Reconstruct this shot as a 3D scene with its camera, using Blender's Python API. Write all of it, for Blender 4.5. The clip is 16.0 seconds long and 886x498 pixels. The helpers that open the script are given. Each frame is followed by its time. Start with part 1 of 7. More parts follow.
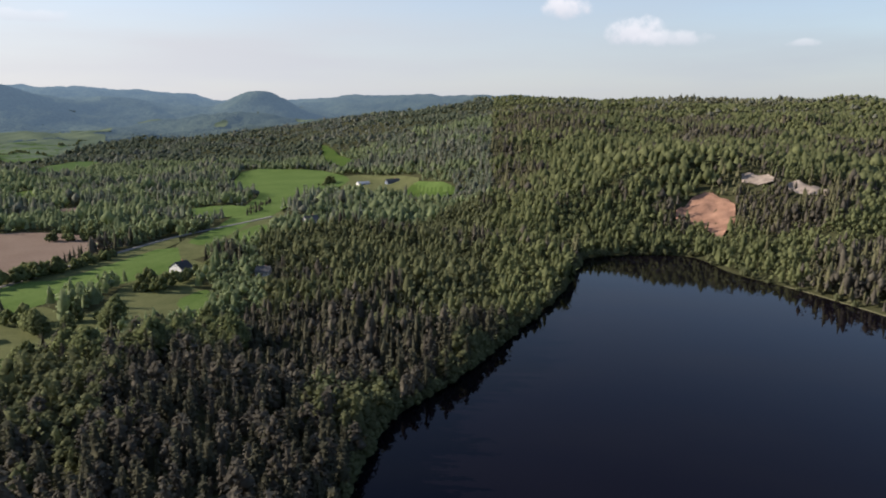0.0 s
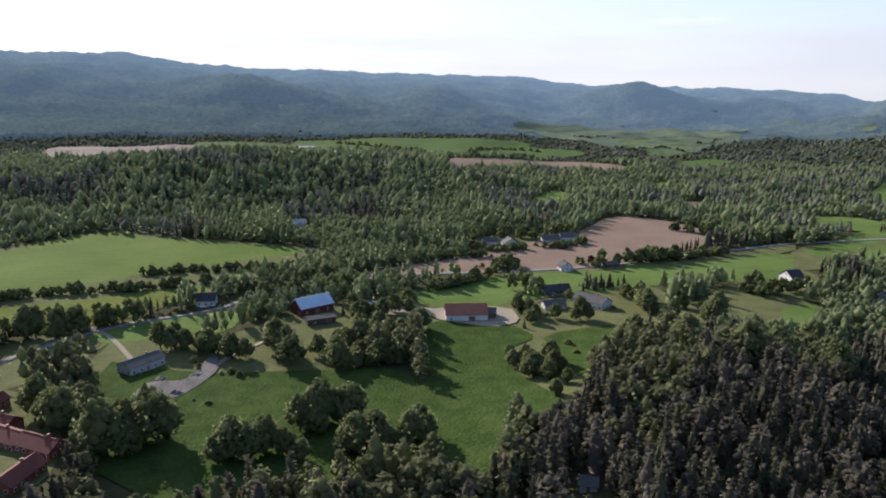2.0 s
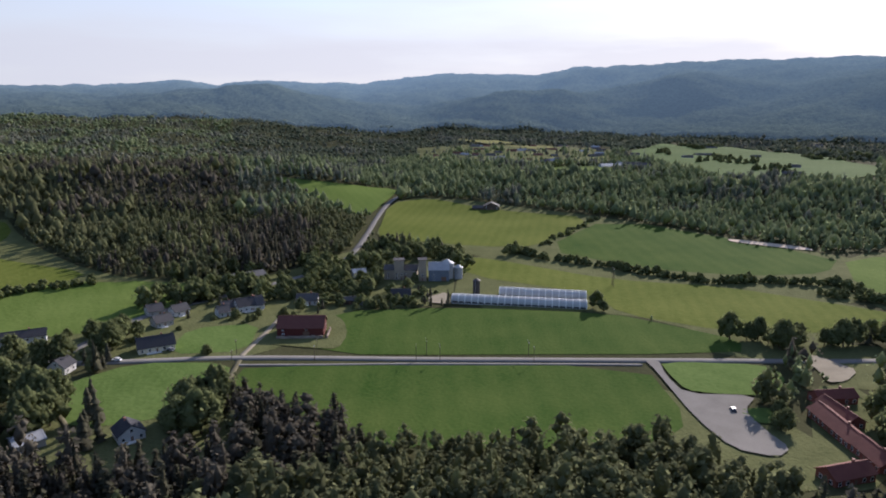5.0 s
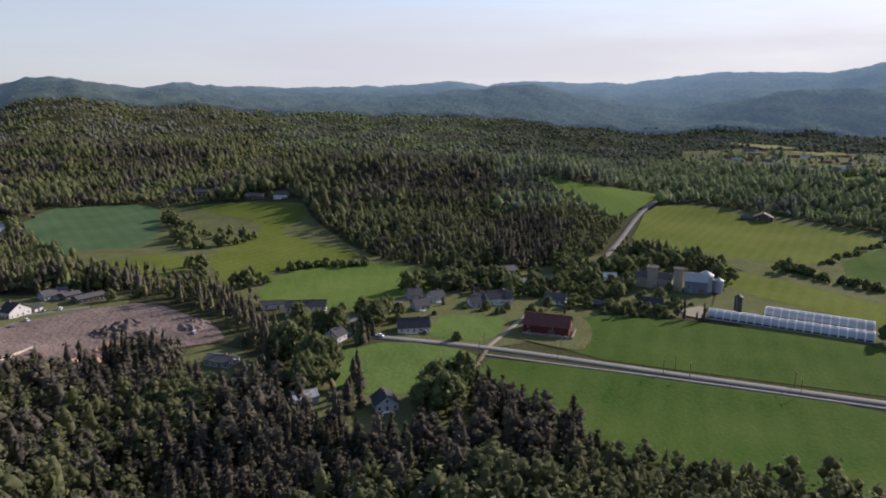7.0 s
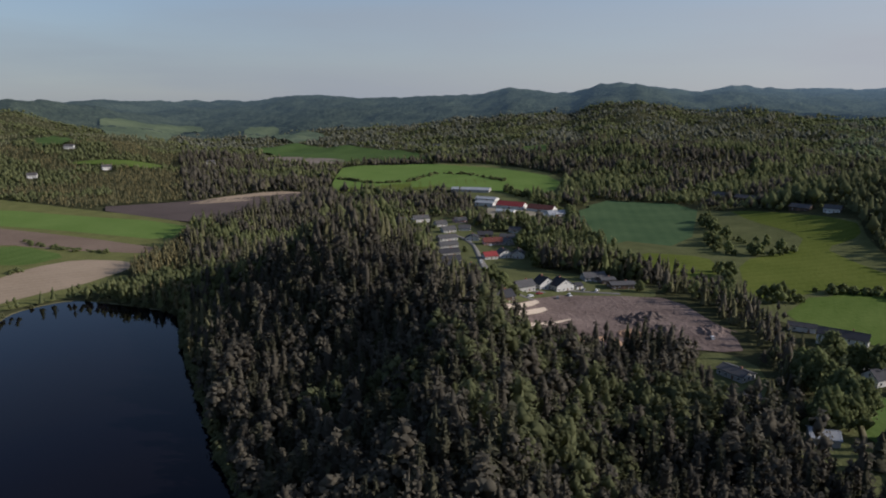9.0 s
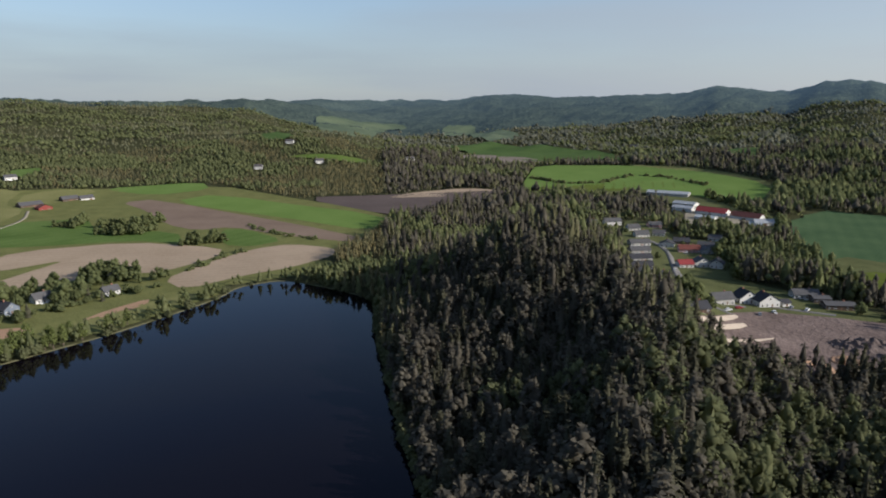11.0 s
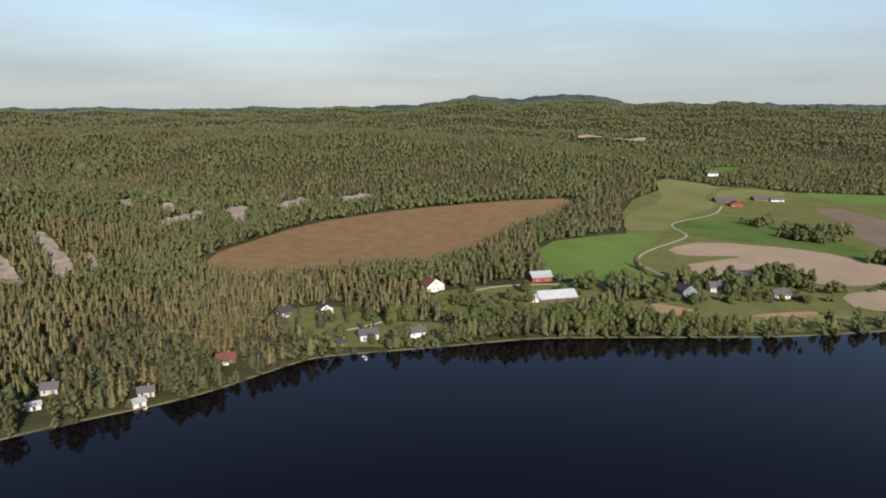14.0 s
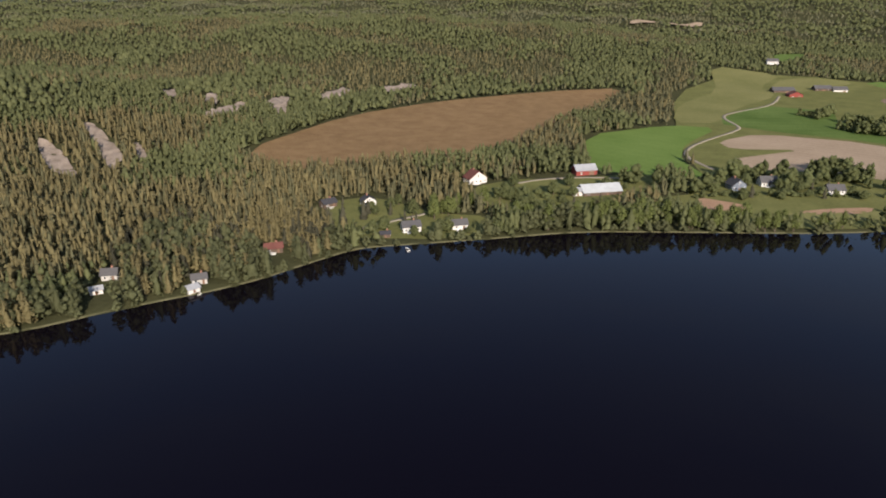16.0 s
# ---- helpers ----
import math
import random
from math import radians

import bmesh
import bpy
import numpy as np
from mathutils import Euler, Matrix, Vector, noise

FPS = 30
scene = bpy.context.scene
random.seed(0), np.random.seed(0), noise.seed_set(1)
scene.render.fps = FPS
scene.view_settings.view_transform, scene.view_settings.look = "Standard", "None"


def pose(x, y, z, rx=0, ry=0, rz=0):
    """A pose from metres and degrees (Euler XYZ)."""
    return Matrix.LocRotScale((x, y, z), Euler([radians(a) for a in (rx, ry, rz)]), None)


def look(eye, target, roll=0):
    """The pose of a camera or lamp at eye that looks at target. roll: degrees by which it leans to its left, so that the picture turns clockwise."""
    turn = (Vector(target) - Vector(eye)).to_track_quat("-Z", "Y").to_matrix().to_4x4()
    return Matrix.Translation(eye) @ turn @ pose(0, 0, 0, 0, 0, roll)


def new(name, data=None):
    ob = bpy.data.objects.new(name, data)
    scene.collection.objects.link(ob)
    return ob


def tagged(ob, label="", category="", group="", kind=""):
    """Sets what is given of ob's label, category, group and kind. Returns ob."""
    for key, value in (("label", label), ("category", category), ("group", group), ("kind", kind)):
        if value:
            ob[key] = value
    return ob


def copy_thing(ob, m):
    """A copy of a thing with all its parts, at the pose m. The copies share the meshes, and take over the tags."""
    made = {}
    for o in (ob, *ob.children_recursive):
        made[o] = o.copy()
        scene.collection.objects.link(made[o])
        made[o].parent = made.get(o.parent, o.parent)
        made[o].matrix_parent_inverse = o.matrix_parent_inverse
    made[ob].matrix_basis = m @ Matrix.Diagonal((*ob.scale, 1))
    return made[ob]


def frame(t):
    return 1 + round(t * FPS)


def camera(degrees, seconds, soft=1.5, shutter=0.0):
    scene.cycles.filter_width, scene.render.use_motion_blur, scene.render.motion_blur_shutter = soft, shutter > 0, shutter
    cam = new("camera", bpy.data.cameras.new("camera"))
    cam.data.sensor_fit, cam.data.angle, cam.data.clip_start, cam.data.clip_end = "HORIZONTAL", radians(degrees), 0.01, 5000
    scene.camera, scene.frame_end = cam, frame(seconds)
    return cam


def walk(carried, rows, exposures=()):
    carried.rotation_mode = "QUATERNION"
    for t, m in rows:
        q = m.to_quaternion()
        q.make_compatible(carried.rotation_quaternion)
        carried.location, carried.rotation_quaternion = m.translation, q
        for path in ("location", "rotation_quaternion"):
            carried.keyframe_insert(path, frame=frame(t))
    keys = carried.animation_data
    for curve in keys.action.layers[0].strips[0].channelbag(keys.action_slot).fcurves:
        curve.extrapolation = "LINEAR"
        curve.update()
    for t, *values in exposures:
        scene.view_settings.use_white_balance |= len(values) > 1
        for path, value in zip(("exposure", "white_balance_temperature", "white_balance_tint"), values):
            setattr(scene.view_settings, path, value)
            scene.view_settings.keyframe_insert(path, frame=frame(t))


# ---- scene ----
# seconds, stops, kelvin, tint
EXPOSURES = [(0.0, 1.0, 6200, 15), (2.5, 1.25, 5900, 18), (5.0, .98, 5850, 20), (8.1, .7, 6120, 20), (8.5, .4, 6050, 18), (8.7, .22, 5900, 16), (10.8, .57, 5900, 11), (11.5, .67, 5900, 11), (14.5, .82, 6350, 12), (16.0, .82, 6400, 15)]

cam = camera(65.23, 16.0, soft=1.95)
EYE = (0.0, 0.0, 120.0)
# seconds, bearing, tilt, roll in degrees
PATH = [
    (0, -0.00, -12.08, 0.06),
    (0.5, 11.69, -12.07, 0.03),
    (1, 23.77, -12.07, -0.00),
    (1.5, 35.91, -12.07, -0.05),
    (2, 48.75, -12.05, -0.12),
    (2.5, 62.33, -12.02, -0.15),
    (3, 75.94, -12.03, -0.15),
    (3.5, 88.67, -12.04, -0.17),
    (4.0, 101.97, -12.02, -0.26),
    (4.15, 104.20, -12.02, -0.28),
    (4.5, 104.98, -12.03, -0.32),
    (4.7, 106.84, -11.95, -0.14),
    (5.0, 115.37, -12.00, -0.20),
    (5.2, 121.48, -12.00, -0.27),
    (7.3, 136.58, -12.07, -0.30),
    (8.0, 136.83, -12.07, -0.23),
    (8.3, 141.56, -11.95, -0.12),
    (8.4, 148.45, -11.86, 0.05),
    (8.5, 156.09, -12.05, -0.37),
    (8.7, 172.85, -11.96, -0.04),
    (10.8, 191.73, -12.09, -0.15),
    (11, 195.07, -12.05, -0.11),
    (11.5, 203.14, -12.03, -0.12),
    (12, 213.15, -11.99, -0.05),
    (12.5, 223.31, -11.95, -0.07),
    (13, 232.63, -11.93, -0.13),
    (13.5, 240.89, -11.94, -0.19),
    (14, 248.37, -11.95, -0.20),
    (14.2, 251.26, -11.96, -0.12),
    (14.5, 253.16, -11.97, -0.26),
    (15, 252.87, -11.98, -0.20),
    (15.5, 252.60, -11.99, -0.15),
    (15.6, 252.55, -12.00, -0.12),
    (15.7, 252.50, -12.60, -0.10),
    (15.8, 252.30, -15.80, 0.05),
    (15.9, 252.05, -18.40, 0.20),
    (16, 251.84, -20.80, 0.35),
]
walk(cam, [(t, pose(*EYE, 90 + tilt, roll, turn)) for t, turn, tilt, roll in PATH], EXPOSURES)

# ---- sky and sun ----
SUN_BEARING, SUN_HEIGHT = 85.0, 23.0
world = bpy.data.worlds.new("sky")
scene.world = world
world.use_nodes = True
wn, wl = world.node_tree.nodes, world.node_tree.links
wn.clear()
sky = wn.new("ShaderNodeTexSky")
sky.sky_type, sky.sun_disc = "NISHITA", False
sky.sun_elevation, sky.sun_rotation = radians(SUN_HEIGHT), radians(-SUN_BEARING)
sky.altitude, sky.air_density, sky.dust_density, sky.ozone_density = 200, 1.0, .6, 2.0
back = wn.new("ShaderNodeBackground")
back.inputs["Strength"].default_value = 0.092
wout = wn.new("ShaderNodeOutputWorld")
# haze low over the horizon, thinning upwards, with streaks of cirrus
veil = wn.new("ShaderNodeMix")
veil.data_type = "RGBA"
coord, stretch, axes = wn.new("ShaderNodeTexCoord"), wn.new("ShaderNodeMapping"), wn.new("ShaderNodeSeparateXYZ")
stretch.inputs["Scale"].default_value = (1.2, 1.2, 9.0)
cirrus, spread, rise, both = wn.new("ShaderNodeTexNoise"), wn.new("ShaderNodeMapRange"), wn.new("ShaderNodeMapRange"), wn.new("ShaderNodeMath")
cirrus.inputs["Scale"].default_value, cirrus.inputs["Detail"].default_value = 1.6, 6
spread.inputs["From Min"].default_value, spread.inputs["From Max"].default_value = .4, .7
spread.inputs["To Min"].default_value, spread.inputs["To Max"].default_value = -.05, .16
rise.inputs["From Min"].default_value, rise.inputs["From Max"].default_value = 0.0, .3
rise.inputs["To Min"].default_value, rise.inputs["To Max"].default_value = .8, .12
rise.interpolation_type = "SMOOTHSTEP"
wl.new(coord.outputs["Generated"], stretch.inputs["Vector"])
wl.new(coord.outputs["Generated"], axes.inputs[0])
wl.new(axes.outputs["Z"], rise.inputs["Value"])
wl.new(stretch.outputs[0], cirrus.inputs["Vector"])
wl.new(cirrus.outputs["Fac"], spread.inputs["Value"])
wl.new(spread.outputs[0], both.inputs[0])
wl.new(rise.outputs[0], both.inputs[1])
wl.new(sky.outputs[0], veil.inputs["A"])
# the haze is brighter towards the sun
toward, warm = wn.new("ShaderNodeVectorMath"), wn.new("ShaderNodeMix")
toward.operation, warm.data_type = "DOT_PRODUCT", "RGBA"
wl.new(coord.outputs["Generated"], toward.inputs[0])
toward.inputs[1].default_value = (-math.sin(radians(SUN_BEARING)), math.cos(radians(SUN_BEARING)), 0)
ramp = wn.new("ShaderNodeMapRange")
ramp.inputs["From Min"].default_value, ramp.inputs["From Max"].default_value = -.5, 1.0
wl.new(toward.outputs["Value"], ramp.inputs["Value"])
wl.new(ramp.outputs[0], warm.inputs["Factor"])
warm.inputs["A"].default_value, warm.inputs["B"].default_value = (2.60, 2.88, 3.10, 1), (4.5, 4.42, 4.32, 1)
wl.new(warm.outputs["Result"], veil.inputs["B"])
thick = wn.new("ShaderNodeMath")
thick.operation, thick.use_clamp = "MULTIPLY_ADD", True
thick.inputs[1].default_value = .22
wl.new(ramp.outputs[0], thick.inputs[0])
wl.new(both.outputs[0], thick.inputs[2])
less = wn.new("ShaderNodeMath")
less.operation, less.use_clamp = "SUBTRACT", True
less.inputs[1].default_value = .04
wl.new(thick.outputs[0], less.inputs[0])
wl.new(less.outputs[0], veil.inputs["Factor"])


def sky_maths(op, *args):
    k = wn.new("ShaderNodeMath")
    k.operation = op
    for i, v in enumerate(args):
        if isinstance(v, (int, float)):
            k.inputs[i].default_value = v
        else:
            wl.new(v, k.inputs[i])
    return k.outputs[0]


def sky_dot(v):
    k = wn.new("ShaderNodeVectorMath")
    k.operation = "DOT_PRODUCT"
    wl.new(coord.outputs["Generated"], k.inputs[0])
    k.inputs[1].default_value = v
    return k.outputs["Value"]


# fair-weather clouds far off: bearing, height, width and depth in degrees
puffs = wn.new("ShaderNodeTexNoise")
puffs.inputs["Scale"].default_value, puffs.inputs["Detail"].default_value, puffs.inputs["Roughness"].default_value = 34, 6, .55
wl.new(coord.outputs["Generated"], puffs.inputs["Vector"])
last = veil.outputs["Result"]
for bearing, height, wide, deep, dense in ((350.3, 7.1, 2.3, 1.0, .95), (345.2, 5.2, 2.4, 1.2, .9), (342.6, 4.6, 3.2, .75, .6), (333.5, 4.0, 1.4, .35, .4), (30.0, 5.8, 4.0, .5, .35)):
    b, h = radians(bearing), radians(height)
    side = sky_maths("DIVIDE", sky_dot((math.cos(b), math.sin(b), 0)), radians(wide))
    up = sky_maths("DIVIDE", sky_dot((math.sin(b) * math.sin(h), -math.cos(b) * math.sin(h), math.cos(h))), radians(deep))
    ahead = sky_maths("GREATER_THAN", sky_dot((-math.sin(b), math.cos(b), 0)), 0.3)
    body = sky_maths("SUBTRACT", 1.0, sky_maths("ADD", sky_maths("MULTIPLY", side, side), sky_maths("MULTIPLY", up, up)))
    body = sky_maths("ADD", body, sky_maths("MULTIPLY", sky_maths("SUBTRACT", puffs.outputs["Fac"], .5), 2.6))
    soft = wn.new("ShaderNodeMapRange")
    soft.interpolation_type = "SMOOTHSTEP"
    soft.inputs["From Min"].default_value, soft.inputs["From Max"].default_value = .05, 1.0
    soft.inputs["To Max"].default_value = dense
    wl.new(body, soft.inputs["Value"])
    lit = wn.new("ShaderNodeMix")
    lit.data_type = "RGBA"
    lit.inputs["A"].default_value, lit.inputs["B"].default_value = (3.6, 3.75, 3.95, 1), (5.6, 5.5, 5.4, 1)
    wl.new(sky_maths("ADD", sky_maths("MULTIPLY", up, .5), .55), lit.inputs["Factor"])
    over = wn.new("ShaderNodeMix")
    over.data_type = "RGBA"
    wl.new(sky_maths("MULTIPLY", soft.outputs[0], ahead), over.inputs["Factor"])
    wl.new(last, over.inputs["A"])
    wl.new(lit.outputs["Result"], over.inputs["B"])
    last = over.outputs["Result"]
wl.new(last, back.inputs["Color"])
wl.new(back.outputs[0], wout.inputs["Surface"])

sun_data = bpy.data.lights.new("sun", "SUN")
sun_data.energy, sun_data.angle, sun_data.color = 4.4, radians(0.6), (1.0, 0.89, 0.74)
sun = new("sun", sun_data)
sun_from = Vector((-math.sin(radians(SUN_BEARING)) * math.cos(radians(SUN_HEIGHT)),
                   math.cos(radians(SUN_BEARING)) * math.cos(radians(SUN_HEIGHT)), math.sin(radians(SUN_HEIGHT))))
sun.matrix_world = look(sun_from * 1000, (0, 0, 0))


# ---- materials ----
def material(name, dark, light, size=10.0, fine=0.8, rough=0.9, bump=0.3, stripe=None, spec=0.006, leaf=0.0, tinted=False, metal=0.0):
    """Two colours mixed by noise at two sizes (metres), with fine relief; stripe: (spacing, bearing, strength) for drill rows;
    leaf: share of light let through; tinted: mixed by each plant's own tint as well."""
    m = bpy.data.materials.new(name)
    m.use_nodes = True
    n, l = m.node_tree.nodes, m.node_tree.links
    p = n["Principled BSDF"]
    p.inputs["Roughness"].default_value = rough
    p.inputs["Specular Tint"].default_value = (1, 1, 1, 1)
    p.inputs["Metallic"].default_value = metal
    p.inputs["Specular IOR Level"].default_value = .02 if tinted else spec
    at = n.new("ShaderNodeNewGeometry").outputs["Position"]

    def noise_at(metres, detail):
        t = n.new("ShaderNodeTexNoise")
        t.inputs["Scale"].default_value, t.inputs["Detail"].default_value = 1 / metres, detail
        l.new(at, t.inputs["Vector"])
        return t.outputs["Fac"]

    def maths(op, a, b):
        k = n.new("ShaderNodeMath")
        k.operation = op
        for i, v in enumerate((a, b)):
            if isinstance(v, (int, float)):
                k.inputs[i].default_value = v
            else:
                l.new(v, k.inputs[i])
        return k.outputs[0]
    big, small = noise_at(size, 4), noise_at(fine, 3)
    fac = maths("ADD", maths("MULTIPLY", big, 1.3), maths("MULTIPLY", small, 0.9))
    fac = maths("SUBTRACT", fac, 0.6)
    if stripe:
        gap, turn, strong = stripe
        wave = n.new("ShaderNodeTexWave")
        wave.inputs["Scale"].default_value, wave.inputs["Distortion"].default_value = 0.314 / gap, 0.6
        wave.inputs["Detail"].default_value = 1
        spin = n.new("ShaderNodeVectorRotate")
        spin.rotation_type = "Z_AXIS"
        spin.inputs["Angle"].default_value = radians(turn)
        l.new(at, spin.inputs["Vector"])
        l.new(spin.outputs[0], wave.inputs["Vector"])
        fac = maths("ADD", fac, maths("MULTIPLY", maths("SUBTRACT", wave.outputs["Fac"], 0.5), strong))
    if tinted:
        a = n.new("ShaderNodeAttribute")
        a.attribute_name = "tint"
        isle = n.new("ShaderNodeNewGeometry").outputs["Random Per Island"]
        fac = maths("ADD", maths("MULTIPLY", maths("ADD", a.outputs["Fac"], .22), 0.5), maths("MULTIPLY", maths("SUBTRACT", fac, 0.45), 0.75))
        fac = maths("ADD", fac, maths("MULTIPLY", maths("SUBTRACT", isle, 0.4), 0.25))
    mix = n.new("ShaderNodeMix")
    mix.data_type = "RGBA"
    l.new(fac, mix.inputs["Factor"])
    mix.inputs["A"].default_value, mix.inputs["B"].default_value = (*dark, 1), (*light, 1)
    l.new(mix.outputs["Result"], p.inputs["Base Color"])
    if bump:
        b = n.new("ShaderNodeBump")
        b.inputs["Strength"].default_value, b.inputs["Distance"].default_value = bump, fine * 0.5
        l.new(small, b.inputs["Height"])
        l.new(b.outputs[0], p.inputs["Normal"])
    if leaf:
        tr, add = n.new("ShaderNodeBsdfTranslucent"), n.new("ShaderNodeMixShader")
        add.inputs[0].default_value = leaf
        l.new(mix.outputs["Result"], tr.inputs["Color"])
        l.new(p.outputs[0], add.inputs[1])
        l.new(tr.outputs[0], add.inputs[2])
        l.new(add.outputs[0], n["Material Output"].inputs["Surface"])
    return m


M = {
    "forest_floor": material("forest_floor", (.034, .036, .018), (.068, .068, .033), 30, 2.5),
    "grass": material("grass", (.058, .096, .023), (.116, .162, .049), 45, 2.0, stripe=(14, 20, 0.12)),
    "hay": material("hay", (.064, .086, .015), (.126, .140, .034), 60, 2.5, stripe=(9, 75, 0.15)),
    "hay2": material("hay2", (.062, .098, .020), (.112, .150, .040), 55, 2.5, stripe=(11, 40, 0.12)),
    "grain": material("grain", (.026, .058, .011), (.074, .102, .026), 40, 1.6, stripe=(12, 63, 0.13)),
    "grain2": material("grain2", (.040, .072, .034), (.084, .124, .058), 45, 1.6, stripe=(12, 10, 0.15)),
    "dry": material("dry", (.128, .132, .048), (.20, .19, .080), 50, 3.0, stripe=(10, 30, 0.15)),
    "sand": material("sand", (.25, .19, .13), (.36, .28, .20), 40, 2.0, stripe=(8, 60, 0.15)),
    "soil": material("soil", (.14, .10, .075), (.22, .165, .125), 45, 2.0, stripe=(8, 35, 0.17)),
    "darksoil": material("darksoil", (.075, .06, .055), (.12, .095, .085), 45, 2.0, stripe=(8, 60, 0.15)),
    "sand2": material("pale_sand", (.42, .34, .26), (.56, .47, .37), 8, .8),
    "verge": material("verge_grass", (.066, .074, .030), (.125, .130, .058), 14, 1.5, bump=.6),
    "bank": material("shore_bank", (.080, .080, .042), (.150, .140, .080), 6, .8),
    "clay": material("clay", (.26, .16, .10), (.36, .24, .16), 10, 1.0),
    "bog": material("bog", (.145, .092, .046), (.245, .162, .084), 11, 1.6, bump=.7),
    "rubble": material("rubble", (.080, .060, .053), (.215, .165, .145), 22, 2.4, bump=.8),
    "spring_grass": material("spring_grass", (.092, .145, .034), (.140, .200, .056), 40, 2.0, stripe=(12, 63, 0.10)),
    "shore_grass": material("shore_grass", (.094, .100, .036), (.165, .165, .062), 16, 1.8, bump=.6),
    "stones": material("stones", (.070, .066, .062), (.20, .185, .172), 9, 1.2, bump=1.0),
    "meadow": material("meadow", (.018, .037, .009), (.058, .085, .023), 9, 1.4, bump=1.0),
    "gravel": material("gravel", (.20, .175, .13), (.30, .265, .20), 9, .5),
    "asphalt": material("asphalt", (.130, .125, .116), (.192, .184, .172), 12, .5, rough=.8),
    "dirt": material("dirt", (.085, .078, .045), (.16, .145, .10), 5, .6),
    "scree": material("scree", (.19, .105, .07), (.36, .21, .14), 9, 1.2, bump=.9),
    "rock": material("rock", (.15, .12, .095), (.36, .30, .245), 6, 1.0, bump=.9),
    "bark": material("bark", (.05, .04, .03), (.16, .13, .10), 1, .2),
    "spruce": material("spruce", (.054, .053, .037), (.118, .114, .074), 40, 1.2, bump=0, leaf=.4, tinted=True),
    # pine colour is raised to stand in for front light on the eastern slopes
    "pine": material("pine", (.158, .136, .068), (.234, .204, .102), 40, 1.2, bump=0, leaf=.4, tinted=True),
    "leaves": material("leaves", (.115, .122, .064), (.205, .220, .112), 40, 1.0, bump=0, leaf=.6, tinted=True),
}
M["tree_leaves"] = material("tree_leaves", (.120, .136, .062), (.215, .240, .105), 12, 1.0, bump=0, leaf=.6, tinted=True)
M["yard_asphalt"] = material("yard_asphalt", (.150, .140, .124), (.222, .208, .186), 9, .5)
M["birch_leaves"] = material("birch_leaves", (.125, .150, .052), (.22, .25, .090), 12, 1.0, bump=0, leaf=.5, tinted=True)
# field green dulled a little to stand in for distance haze
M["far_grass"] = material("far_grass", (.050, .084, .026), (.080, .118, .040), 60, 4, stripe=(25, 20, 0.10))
# distant meadow greyed and given a faint glow that stands in for haze
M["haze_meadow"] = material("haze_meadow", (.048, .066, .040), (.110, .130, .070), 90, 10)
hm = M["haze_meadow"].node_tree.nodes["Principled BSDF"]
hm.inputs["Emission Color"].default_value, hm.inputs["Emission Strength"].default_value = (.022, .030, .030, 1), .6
# ploughed soil greyed in its colour, again in place of haze
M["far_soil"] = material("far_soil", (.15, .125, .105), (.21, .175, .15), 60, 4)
M["bare_wood"] = material("bare_wood", (.078, .070, .056), (.150, .136, .104), 40, 1.2, bump=0, leaf=.45, tinted=True)
# mid_ foliage: lighter, bluer base colours that stand in for haze
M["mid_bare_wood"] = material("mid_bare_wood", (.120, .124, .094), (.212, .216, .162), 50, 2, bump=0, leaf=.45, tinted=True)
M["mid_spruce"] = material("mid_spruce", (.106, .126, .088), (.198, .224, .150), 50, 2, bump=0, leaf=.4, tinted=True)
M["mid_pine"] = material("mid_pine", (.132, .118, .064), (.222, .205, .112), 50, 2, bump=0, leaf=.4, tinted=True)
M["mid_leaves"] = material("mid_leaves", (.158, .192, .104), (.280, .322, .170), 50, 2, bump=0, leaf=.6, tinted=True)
# lighter foliage that stands in for sunlight on the lakeside slopes
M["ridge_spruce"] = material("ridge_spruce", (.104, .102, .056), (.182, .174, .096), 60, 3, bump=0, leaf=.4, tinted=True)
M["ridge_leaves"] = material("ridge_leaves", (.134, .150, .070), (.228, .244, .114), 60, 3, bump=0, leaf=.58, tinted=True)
# foliage of the farthest trees, with haze mixed into its colour
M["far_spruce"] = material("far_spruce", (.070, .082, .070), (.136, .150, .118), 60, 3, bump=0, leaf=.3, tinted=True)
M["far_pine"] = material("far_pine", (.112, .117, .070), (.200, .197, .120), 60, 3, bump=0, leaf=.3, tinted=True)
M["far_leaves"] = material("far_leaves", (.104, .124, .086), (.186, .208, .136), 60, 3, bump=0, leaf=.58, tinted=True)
# far wooded hills: dark woods and lighter clearings, with haze painted in as blue emission that grows outwards and
# towards the sun
hz = bpy.data.materials.new("backdrop")
hz.use_nodes = True
hl, hp = hz.node_tree.links, hz.node_tree.nodes["Principled BSDF"]
hg = hz.node_tree.nodes.new("ShaderNodeNewGeometry").outputs["Position"]


def hill_node(kind, links=(), **values):
    k = hz.node_tree.nodes.new("ShaderNode" + kind)
    for name, value in values.items():
        k.inputs[name.replace("_", " ")].default_value = value
    for name, source in links:
        hl.new(source, k.inputs[name])
    return k


woods = hill_node("TexNoise", [("Vector", hg)], Scale=1 / 150, Detail=5, Roughness=.6)
crowns = hill_node("TexNoise", [("Vector", hg)], Scale=1 / 14, Detail=3, Roughness=.7)
blend = hill_node("MapRange", [("Value", crowns.outputs["Fac"])], From_Min=.3, From_Max=.7, To_Min=-.35, To_Max=.35)
summed = hill_node("Math", [(0, woods.outputs["Fac"]), (1, blend.outputs[0])])
hr = hill_node("Mix", [("Factor", summed.outputs[0])])
hr.data_type = "RGBA"
hr.inputs["A"].default_value, hr.inputs["B"].default_value = (.012, .018, .014, 1), (.070, .086, .056, 1)
hl.new(summed.outputs[0], hr.inputs["Factor"])
hl.new(hr.outputs["Result"], hp.inputs["Base Color"])
